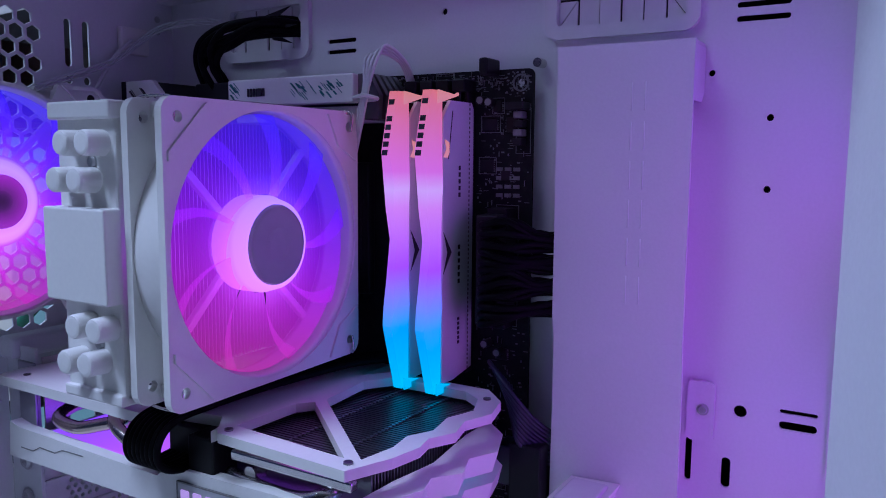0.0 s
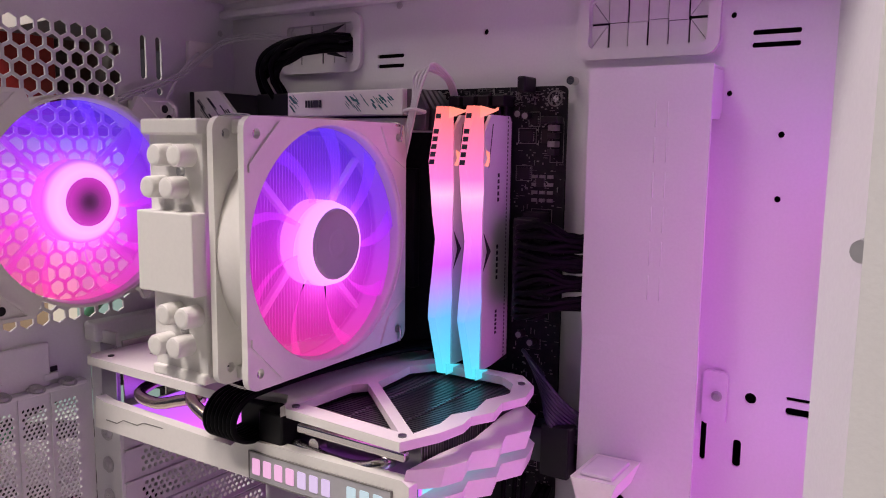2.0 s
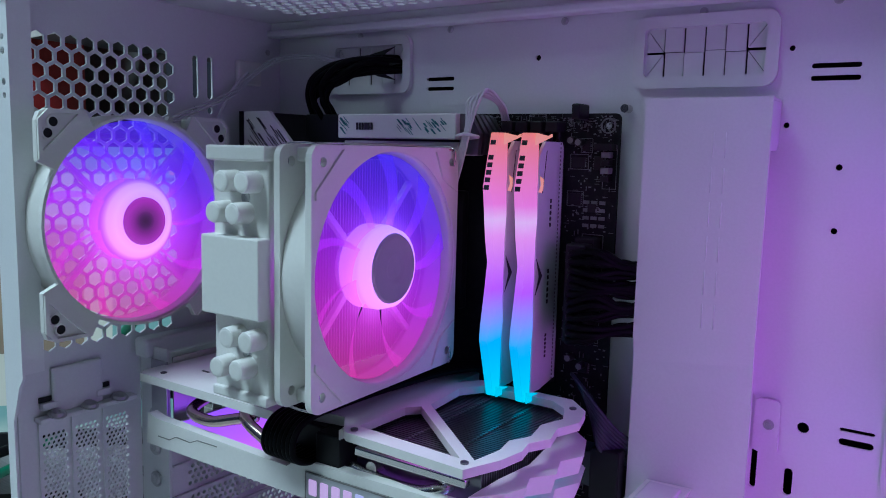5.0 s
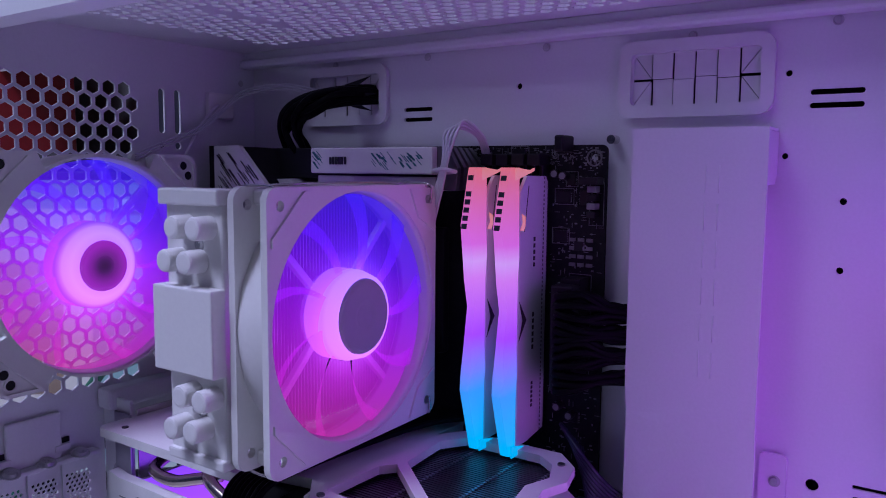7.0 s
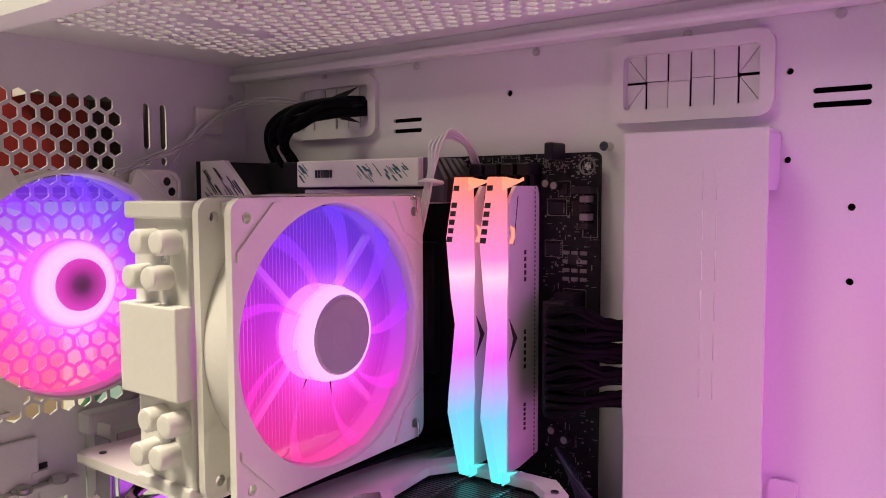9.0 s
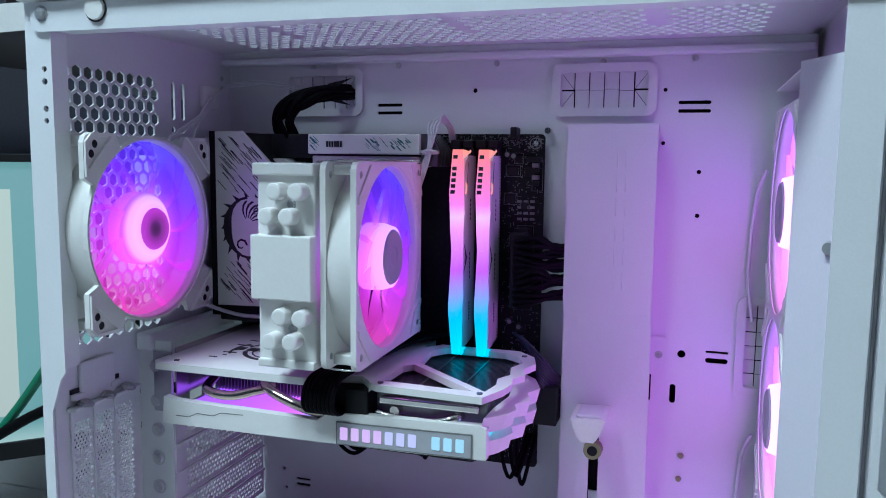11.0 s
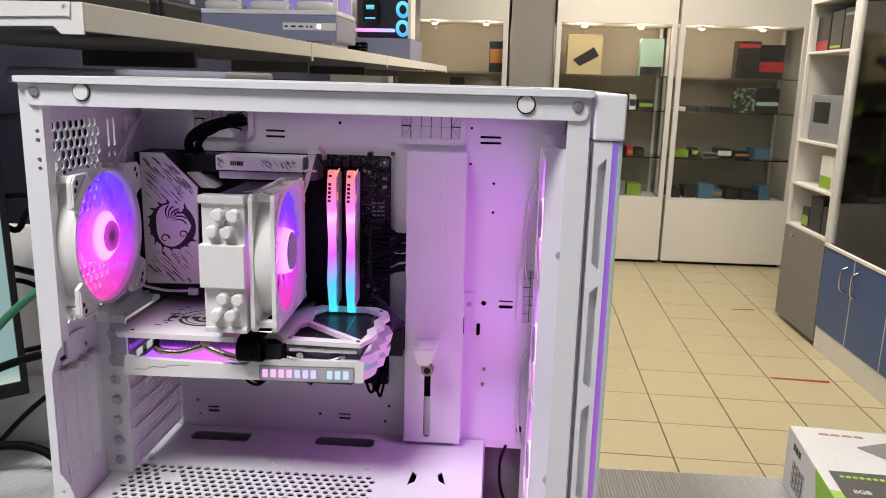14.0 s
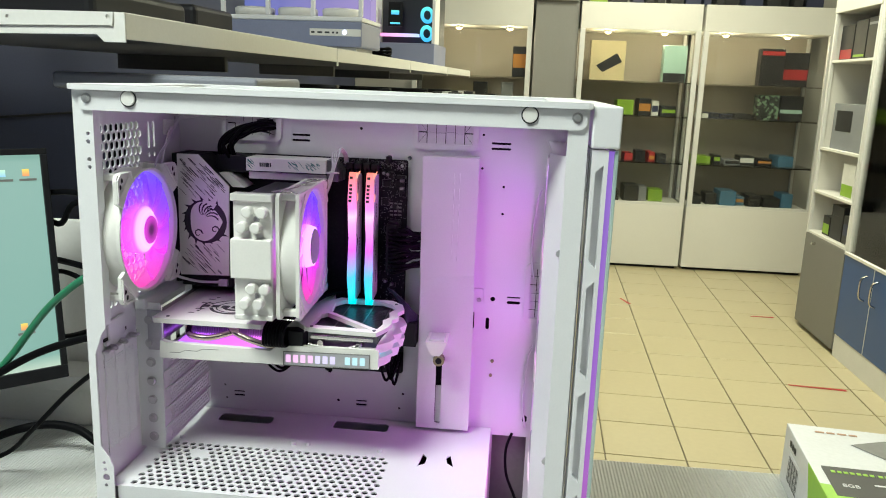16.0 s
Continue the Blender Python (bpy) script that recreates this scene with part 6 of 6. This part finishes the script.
part("product_bars", inbox(bars(lambda u, v, w: (u, v, 0.0815 - w), 0.02, -0.135, (0.0048, 0.0048, 0.0048, 0.0048, 0.0048, 0.0048, 0.0048, 0.0, 0.005, 0.005, 0.005, 0.0, 0.005, 0.005), 0.0022, 0.005)), LIME, carton, "product mark as plain bars")
part("small_print", inbox(bars(lambda u, v, w: (u, v, 0.0815 - w), 0.06, -0.158, (0.012, 0.004, 0.018, 0.01, 0.014), 0.002, 0.003)), CARD_W, carton)
part("label", inbox(plate(yz(-0.0006), 0.0005, rect(-0.085, 0.012, -0.03, 0.055))), CARD_W, carton)
bcode = bmesh.new()
for k in range(13):
    add_plate(bcode, yz(-0.0008), 0.0003, rect(-0.082 + 0.0038 * k, 0.016, -0.082 + 0.0038 * k + (0.0012, 0.0024, 0.0008)[k % 3], 0.05))
part("barcode", inbox(bcode), INK, carton)
part("side_mark", inbox(bars(yz(-0.0003), -0.06, 0.062, (0.008, 0.008, 0.008), 0.003, 0.008)), INK, carton)
tx = bpy.data.curves.new("capacity_text", "FONT")
tx.body, tx.size, tx.extrude = "8GB", 0.0105, 0.0002
tob = new("capacity_text", tx)
tob.data.materials.append(CARD_W)
tob.parent = carton
tob.matrix_basis = BT @ Matrix.Translation((0.024, -0.168, 0.0816))

# ---- the shop ----
W0, W1, S0, S1 = -1.35, 3.4, -3.4, 5.75
def slab(name, lo, hi, m, label, cat, bevel=0.0):
    return tagged(part(name, box(lo, hi, bevel), m), label, cat, kind="structure")
floor = slab("floor", (W0, S0, -0.06), (W1, S1, -0.006), GROUT, "floor of square cream tiles", "floor")
slab("ceiling", (W0, S0, CEILING_Z), (W1, S1, CEILING_Z + 0.1), CEIL, "plain white ceiling", "ceiling")
slab("wall_north", (W0, S1, 0), (W1, S1 + 0.1, CEILING_Z), WALL, "plain beige shop wall", "wall")
# unseen wall, its dark tone set to limit bounce into the case
slab("wall_south", (W0, S0 - 0.1, 0), (W1, S0, CEILING_Z), WALL_D, "unseen closing wall, dark to cut light bounced into the case", "wall")
slab("wall_west", (W0 - 0.1, S0, 0), (W0, S1, CEILING_Z), WALL_D, "dark wall panelling tinted blue for spilt LED light", "wall")
slab("wall_east", (W1, S0, 0), (W1 + 0.1, S1, CEILING_Z), WALL, "plain shop wall", "wall")
slab("column", (0.05, 5.28, 0), (0.355, 5.74, CEILING_Z), mat("grey_column", (0.24, 0.235, 0.23), 0.6, vary=0.1, blotch=2), "grey square column between cabinets", "column")
part("panel_joint", box((W0, 0.4, 1.16), (W0 + 0.004, 1.9, 1.166)), INK, bpy.data.objects["wall_west"])
# panels added to go with the guessed lamps, out of view
for lx, ly, share, tone in CEILING_LAMPS:
    t = thing("ceiling_light", (lx, ly, CEILING_Z), "unseen square ceiling light panel at a guessed place", "ceiling light", "ceiling lights")
    part("frame", plate(xy(CEILING_Z - 0.025), 0.0245, rect(lx - 0.31, ly - 0.31, lx + 0.31, ly + 0.31), [rect(lx - 0.29, ly - 0.29, lx + 0.29, ly + 0.29)]), ALU, t)
    part("diffuser", box((lx - 0.288, ly - 0.288, CEILING_Z - 0.015), (lx + 0.288, ly + 0.288, CEILING_Z - 0.008)), M_PANEL, t)

def carton_box(lo, hi, m, band=None, label="printed product carton", group="cartons on display", at=(0.25, 0.65)):
    t = thing("product_box", ((lo[0] + hi[0]) / 2, (lo[1] + hi[1]) / 2, lo[2]), label, "box", group)
    part("carton", box(lo, hi, 0.002, 1), m, t)
    if band is not None:
        h = hi[2] - lo[2]
        part("print", box((lo[0] + 0.004, lo[1] - 0.001, lo[2] + h * at[0]), (hi[0] - 0.004, lo[1] + 0.001, lo[2] + h * at[1])), band, t)
    return t

C = {n: mat(n, c, 0.45, vary=0.12, blotch=14) for n, c in {
    "card_black": (0.018, 0.018, 0.02), "card_red": (0.36, 0.025, 0.03), "card_blue": (0.07, 0.17, 0.27), "card_navy": (0.03, 0.035, 0.075), "card_teal": (0.4, 0.58, 0.52),
    "card_cream": (0.62, 0.52, 0.32), "card_green": (0.24, 0.4, 0.04), "card_grey": (0.22, 0.23, 0.25), "card_purple": (0.22, 0.06, 0.3), "card_orange": (0.5, 0.22, 0.05), "card_white": (0.7, 0.7, 0.68)}.items()}

def cabinet(x0, x1, spots, y=5.22):
    t = thing("display_cabinet", ((x0 + x1) / 2, y + 0.2, 0), "white glazed display cabinet with warm spotlights", "display cabinet", "display cabinets")
    part("plinth", box((x0 + 0.02, y + 0.03, 0), (x1 - 0.02, y + 0.45, 0.022)), BLACK, t)
    part("base", box((x0, y, 0.022), (x1, y + 0.46, 0.472), 0.003), LAMINATE, t, "plain white base cupboard")
    part("back", box((x0, y + 0.44, 0.472), (x1, y + 0.46, 1.70)), BACKB, t)
    part("header", box((x0, y, 1.695), (x1, y + 0.46, 1.875), 0.003), LAMINATE, t, "white header board")
    for x in (x0, x1 - 0.035):
        part("post", box((x, y, 0.472), (x + 0.035, y + 0.03, 1.695), 0.003), ALU, t)
        part("rear_post", box((x, y + 0.41, 0.472), (x + 0.02, y + 0.44, 1.695)), ALU, t)
    part("door_rail", box((x0 + 0.035, y + 0.002, 0.472), (x1 - 0.035, y + 0.022, 0.49), 0.002), ALU, t)
    for z in (1.345, 1.105, 0.775):
        part("glass_shelf", box((x0 + 0.01, y + 0.04, z - 0.008), (x1 - 0.01, y + 0.43, z)), GLASS, t)
    part("glass_door", box((x0 + 0.035, y + 0.008, 0.49), (x1 - 0.035, y + 0.013, 1.695)), GLASS, t).visible_shadow = False
    for x in spots:
        s = part("spotlight", rod(bmesh.new(), (x, y + 0.12, 1.695), (x, y + 0.12, 1.68), 0.032, 18, 0.028), ALU, t)
        part("bulb", rod(bmesh.new(), (x, y + 0.12, 1.68), (x, y + 0.12, 1.668), 0.022, 16, 0.012), M_SPOT, s, "small warm bulb")
    return t

cabinet(0.365, 1.195, (0.57, 0.965))
cabinet(1.215, 2.09, (1.39, 1.81))
cabinet(-0.82, 0.03, (-0.13, -0.5))
Y = 5.30
carton_box((0.455, Y, 1.3455), (0.70, Y + 0.08, 1.62), C["card_cream"], None, "cream carton showing a dark device")
pic = plate(xz(Y - 0.002), 0.002, [(0.497, 1.445), (0.64, 1.535), (0.68, 1.475), (0.545, 1.40)])
part("picture", pic, C["card_black"], bpy.data.objects["product_box"])
carton_box((0.97, Y, 1.3455), (1.13, Y + 0.1, 1.60), C["card_teal"], C["card_black"], "teal and black carton", at=(0.0, 0.25))
carton_box((1.64, Y, 1.3455), (1.80, Y + 0.1, 1.60), C["card_black"], C["card_red"], "black carton with red print", at=(0.82, 0.93))
carton_box((1.80, Y + 0.04, 1.3455), (1.98, Y + 0.12, 1.58), C["card_black"], C["card_red"], "black carton with red outline", at=(0.2, 0.5))
carton_box((-0.1, Y, 1.3455), (0.0, Y + 0.1, 1.56), C["card_black"], C["card_orange"], "black carton with gold print", at=(0.3, 0.75))
carton_box((1.65, Y, 1.1055), (1.80, Y + 0.1, 1.28), printed("busy_print", (0.02, 0.02, 0.02), (0.2, 0.3, 0.2), 60, 0.3), None, "dark carton with busy printed front")
carton_box((1.82, Y + 0.05, 1.1055), (1.98, Y + 0.15, 1.28), C["card_black"], C["card_teal"], "dark carton with teal print", at=(0.3, 0.45))
rng2 = random.Random(11)
names = ["card_black", "card_navy", "card_black", "card_grey", "card_white", "card_red", "card_green", "card_orange"]
def fill(x0, x1, z, hmin, hmax, pick, y=5.31):
    x = x0
    while x < x1 - 0.06:
        w = min(rng2.uniform(0.05, 0.13), x1 - x)
        h = rng2.uniform(hmin, hmax)
        a, b = rng2.choice(pick), rng2.choice(names)
        carton_box((x, y + rng2.uniform(0, 0.1), z + 0.0005), (x + w - 0.008, y + 0.24, z + h), C[a], C[b] if rng2.random() < 0.45 else C[a], a[5:] + " printed carton standing on a shelf", at=(0.2 + 0.2 * rng2.random(), 0.6 + 0.3 * rng2.random()))
        x += w + rng2.uniform(0.0, 0.03)
fill(0.43, 1.15, 1.105, 0.02, 0.15, ["card_black", "card_grey", "card_black", "card_white", "card_green"])
fill(1.27, 2.02, 1.105, 0.025, 0.04, ["card_navy", "card_navy", "card_black", "card_white"], 5.29)
fill(0.43, 0.75, 0.775, 0.03, 0.06, ["card_black", "card_green"])
fill(0.76, 1.15, 0.775, 0.05, 0.08, ["card_red", "card_red", "card_black"])
fill(1.27, 2.02, 0.775, 0.03, 0.08, ["card_green", "card_blue", "card_black", "card_black", "card_grey"])
fill(0.43, 1.15, 0.4725, 0.05, 0.12, ["card_black", "card_green", "card_grey", "card_black"])
fill(1.27, 2.02, 0.4725, 0.03, 0.11, ["card_black", "card_black", "card_blue", "card_black", "card_red"])
fill(0.36, 2.05, 1.8755, 0.16, 0.24, ["card_black", "card_navy", "card_black", "card_green", "card_black", "card_black"], 5.23)
fill(-0.7, 0.0, 1.105, 0.06, 0.2, ["card_black", "card_grey"])
tv = thing("wall_screen", (0.2, 5.25, 1.86), "dark wall screen with a pale frame on the column", "screen")
part("panel", box((-0.02, 5.24, 1.88), (0.345, 5.27, 2.1), 0.004), ALU, tv)
part("glass", box((-0.005, 5.236, 1.9), (0.33, 5.239, 2.085)), BLACK, tv)

# run of low cupboards and shelves along the east side
RX = 1.62
run = thing("low_cupboard", (RX + 0.22, 2.7, 0), "low cupboard with blue doors and metal handles", "cupboard")
part("plinth", box((RX + 0.004, 1.6, 0), (RX + 0.44, 3.45, 0.115), 0.002), ALU, run, "pale metal plinth")
part("body", box((RX + 0.018, 1.6, 0.115), (RX + 0.45, 3.45, 0.527)), LAMINATE, run)
for k in range(5):
    y1 = 3.452 - 0.334 * k
    d = part("door", box((RX, y1 - 0.329, 0.117), (RX + 0.018, y1, 0.527), 0.002), BLUE, run, "plain blue door")
    part("edge_strip", box((RX - 0.001, y1 - 0.333, 0.117), (RX + 0.016, y1 - 0.329, 0.527)), ALU, run)
    hy = y1 - (0.27 if k % 2 == 0 else 0.05)
    part("handle", cord([(RX, hy, 0.36), (RX - 0.025, hy, 0.375), (RX - 0.03, hy, 0.42), (RX - 0.025, hy, 0.465), (RX, hy, 0.48)], 0.005, 8), CHROME, d, "bent metal handle", True)
part("top", box((RX - 0.006, 1.6, 0.527), (RX + 0.46, 3.452, 0.542), 0.002), LAMINATE, run)
gc = thing("low_cupboard", (RX + 0.22, 3.73, 0), "low cupboard with a plain grey door", "cupboard")
part("body", box((RX + 0.018, 3.46, 0.02), (RX + 0.45, 4.0, 0.54), 0.002), LAMINATE, gc)
part("door", box((RX, 3.462, 0.025), (RX + 0.018, 3.998, 0.54), 0.002), GREY, gc, "plain grey door")
part("knob", rod(bmesh.new(), (RX, 3.85, 0.5), (RX - 0.02, 3.85, 0.5), 0.009, 14), CHROME, gc)
su = thing("open_shelf", (RX + 0.22, 3.73, 0.541), "white open shelf unit holding boxes", "shelf unit")
part("side", box((RX, 3.985, 0.541), (RX + 0.4, 4.0, 1.72), 0.002), LAMINATE, su)
part("post", box((RX, 3.452, 0.541), (RX + 0.02, 3.472, 1.72), 0.002), ALU, su)
part("post", box((RX + 0.37, 3.452, 0.541), (RX + 0.4, 3.472, 1.72), 0.002), ALU, su)
part("post", box((RX - 0.004, 3.97, 0.541), (RX + 0.016, 3.9845, 1.72), 0.002), ALU, su)
part("back", box((RX + 0.38, 3.472, 0.541), (RX + 0.4, 3.985, 1.72)), C["card_cream"], su, "plain cream back board")
part("header", box((RX - 0.004, 3.452, 1.721), (RX + 0.4, 4.0, 1.86), 0.002), LAMINATE, su)
for z in (0.541, 0.768, 1.003, 1.464):
    part("shelf", box((RX + 0.002, 3.473, z), (RX + 0.38, 3.984, z + 0.014), 0.002), LAMINATE, su)
for y0, y1, z0, z1, a, p, lo, hi, what in ((3.80, 3.96, 1.4785, 1.655, "card_black", "card_red", 0.03, 0.3, "black carton with a red foot"), (3.65, 3.79, 1.4785, 1.67, "card_black", "card_green", 0.06, 0.12, "black carton with green line"),
                                   (3.49, 3.64, 1.4785, 1.675, "card_black", "card_grey", 0.82, 0.88, "black carton with pale print"), (3.48, 3.92, 1.0175, 1.255, "card_grey", "card_black", 0.4, 0.85, "large grey carton with dark drawing"),
                                   (3.49, 3.53, 1.2555, 1.44, "card_black", "card_red", 0.05, 0.4, "narrow black and red carton"), (3.55, 3.70, 0.7825, 0.955, "card_white", "card_green", 0.05, 0.4, "white and lime carton"),
                                   (3.49, 3.60, 0.5555, 0.70, "card_black", "card_navy", 0.3, 0.7, "small black carton"), (3.61, 3.76, 0.5555, 0.735, "card_black", "card_black", 0.3, 0.7, "small black carton"), (3.77, 3.86, 0.5555, 0.66, "card_black", "card_green", 0.1, 0.6, "small black and lime carton")):
    t = thing("product_box", (RX + 0.15, (y0 + y1) / 2, z0), what + " on the open shelf", "box", "cartons on the open shelf")
    part("carton", box((RX + 0.03, y0, z0), (RX + 0.28, y1, z1), 0.002, 1), C[a], t)
    w = y1 - y0
    part("print", box((RX + 0.029, y0 + w * (0.45 if a == "card_grey" else 0.06), z0 + (z1 - z0) * lo), (RX + 0.0305, y1 - w * (0.1 if a == "card_grey" else 0.06), z0 + (z1 - z0) * hi)), C[p], t)
gv = thing("glass_showcase", (RX + 0.22, 2.5, 0.543), "tall glass showcase on the blue cupboard", "showcase")
for y in (3.425, 2.5, 1.61):
    part("post", box((RX, y, 0.5425), (RX + 0.022, y + 0.024, 1.85), 0.003), ALU, gv)
    part("rear_post", box((RX + 0.4, y, 0.5425), (RX + 0.419, y + 0.02, 1.85), 0.003), ALU, gv)
part("back", box((RX + 0.42, 1.62, 0.5425), (RX + 0.44, 3.449, 1.85)), WALL, gv)
part("top_rail", box((RX, 1.61, 1.85), (RX + 0.022, 3.449, 1.885), 0.003), ALU, gv)
part("pane", box((RX + 0.008, 1.634, 0.5425), (RX + 0.013, 3.425, 1.85)), GLASS, gv, "clear sliding glass pane").visible_shadow = False
for z in (0.8, 1.08, 1.36):
    part("glass_shelf", box((RX + 0.03, 1.64, z), (RX + 0.395, 3.42, z + 0.008)), GLASS, gv)
for z in (0.5425, 0.8085, 1.0885, 1.3685):
    for k in range(7):
        y = 1.7 + 0.24 * k
        h = 0.05 + 0.13 * rng2.random()
        t = thing("product_box", (RX + 0.2, y, z), "small boxed part in the showcase", "box", "cartons in the showcase")
        part("carton", box((RX + 0.1, y, z + 0.0005), (RX + 0.28, y + 0.1 + 0.1 * rng2.random(), z + h), 0.002, 1), C[rng2.choice(["card_grey", "card_black", "card_white", "card_black"])], t)
        part("print", box((RX + 0.0985, y + 0.012, z + h * 0.3), (RX + 0.101, y + 0.085, z + h * 0.75)), C[rng2.choice(["card_teal", "card_black", "card_grey"])], t)
# red boxes on a rack behind the case, seen through the vent
rk = thing("stock_rack", (-1.15, 0.6, 0.0), "grey stock rack holding a red carton", "rack")
for z in (1.20, 1.70):
    part("shelf", box((-1.34, 0.42, z), (-1.12, 0.765, z + 0.015)), GREY, rk)
for y in (0.40, 0.77):
    part("side", box((-1.34, y, 0.0), (-1.12, y + 0.015, 1.72)), GREY, rk)
t = thing("product_box", (-1.2, 0.62, 1.215), "red carton with pale print on the rack", "box")
part("carton", box((-1.3, 0.43, 1.2155), (-1.15, 0.66, 1.62), 0.002, 1), C["card_red"], t)
part("print", box((-1.1505, 0.52, 1.36), (-1.149, 0.63, 1.40)), C["card_cream"], t)

# floor tiles, set a little askew to the case
TD = 0.2875
TM = Matrix.Translation((0.632, 2.138, 0)) @ Matrix.Rotation(radians(-2.0), 4, "Z")
bm = box((0.0025, 0.0025, -0.006), (TD - 0.0025, TD - 0.0025, 0.0), 0.0012, 1)
tile_me = bpy.data.meshes.new("tile")
bm.to_mesh(tile_me)
bm.free()
tile_me.materials.append(TILE)
far_tiles = bmesh.new()
def tile_at(i, j):
    return TM @ Matrix.Translation((i * TD, j * TD, 0)) @ pose(0, 0, 0.0004 * math.sin(i * 3.7 + j * 5.1))
for i in range(-9, 11):
    for j in range(-21, 14):
        p = TM @ Vector(((i + 0.5) * TD, (j + 0.5) * TD, 0))
        if (-6 <= i < 9 and -4 <= j < 12) or not (W0 + 0.1 < p.x < W1 - 0.1 and S0 + 0.1 < p.y < S1 - 0.1):
            continue
        m = tile_at(i, j)
        lo, hi = 0.0025, TD - 0.0025
        v = [far_tiles.verts.new(m @ Vector(c)) for c in ((lo, lo, -0.006), (hi, lo, -0.006), (hi, hi, -0.006), (lo, hi, -0.006), (lo, lo, 0), (hi, lo, 0), (hi, hi, 0), (lo, hi, 0))]
        for f in ((4, 5, 6, 7), (0, 1, 5, 4), (1, 2, 6, 5), (2, 3, 7, 6), (3, 0, 4, 7)):
            far_tiles.faces.new([v[k] for k in f])
part("tile_field", far_tiles, TILE, floor)["kind"] = "stuff"
for i in range(-6, 9):
    for j in range(-4, 12):
        o = new("tile", tile_me)
        o.parent = floor
        o.matrix_basis = tile_at(i, j)
for a, b in (((1.254, 2.965), (1.499, 2.938)), ((1.397, 4.066), (1.533, 4.066)), ((0.66, 4.3), (0.70, 4.18))):
    d = Vector((b[0] - a[0], b[1] - a[1], 0))
    n = Vector((-d.y, d.x, 0)).normalized() * 0.02
    t = plate(xy(0.0012), 0.0008, [(a[0], a[1]), (b[0], b[1]), (b[0] + n.x, b[1] + n.y), (a[0] + n.x * 0.6, a[1] + n.y * 0.6)])
    tagged(part("floor_tape", t, RED), "worn strip of red tape stuck to the tiles", "tape", "tape strips")
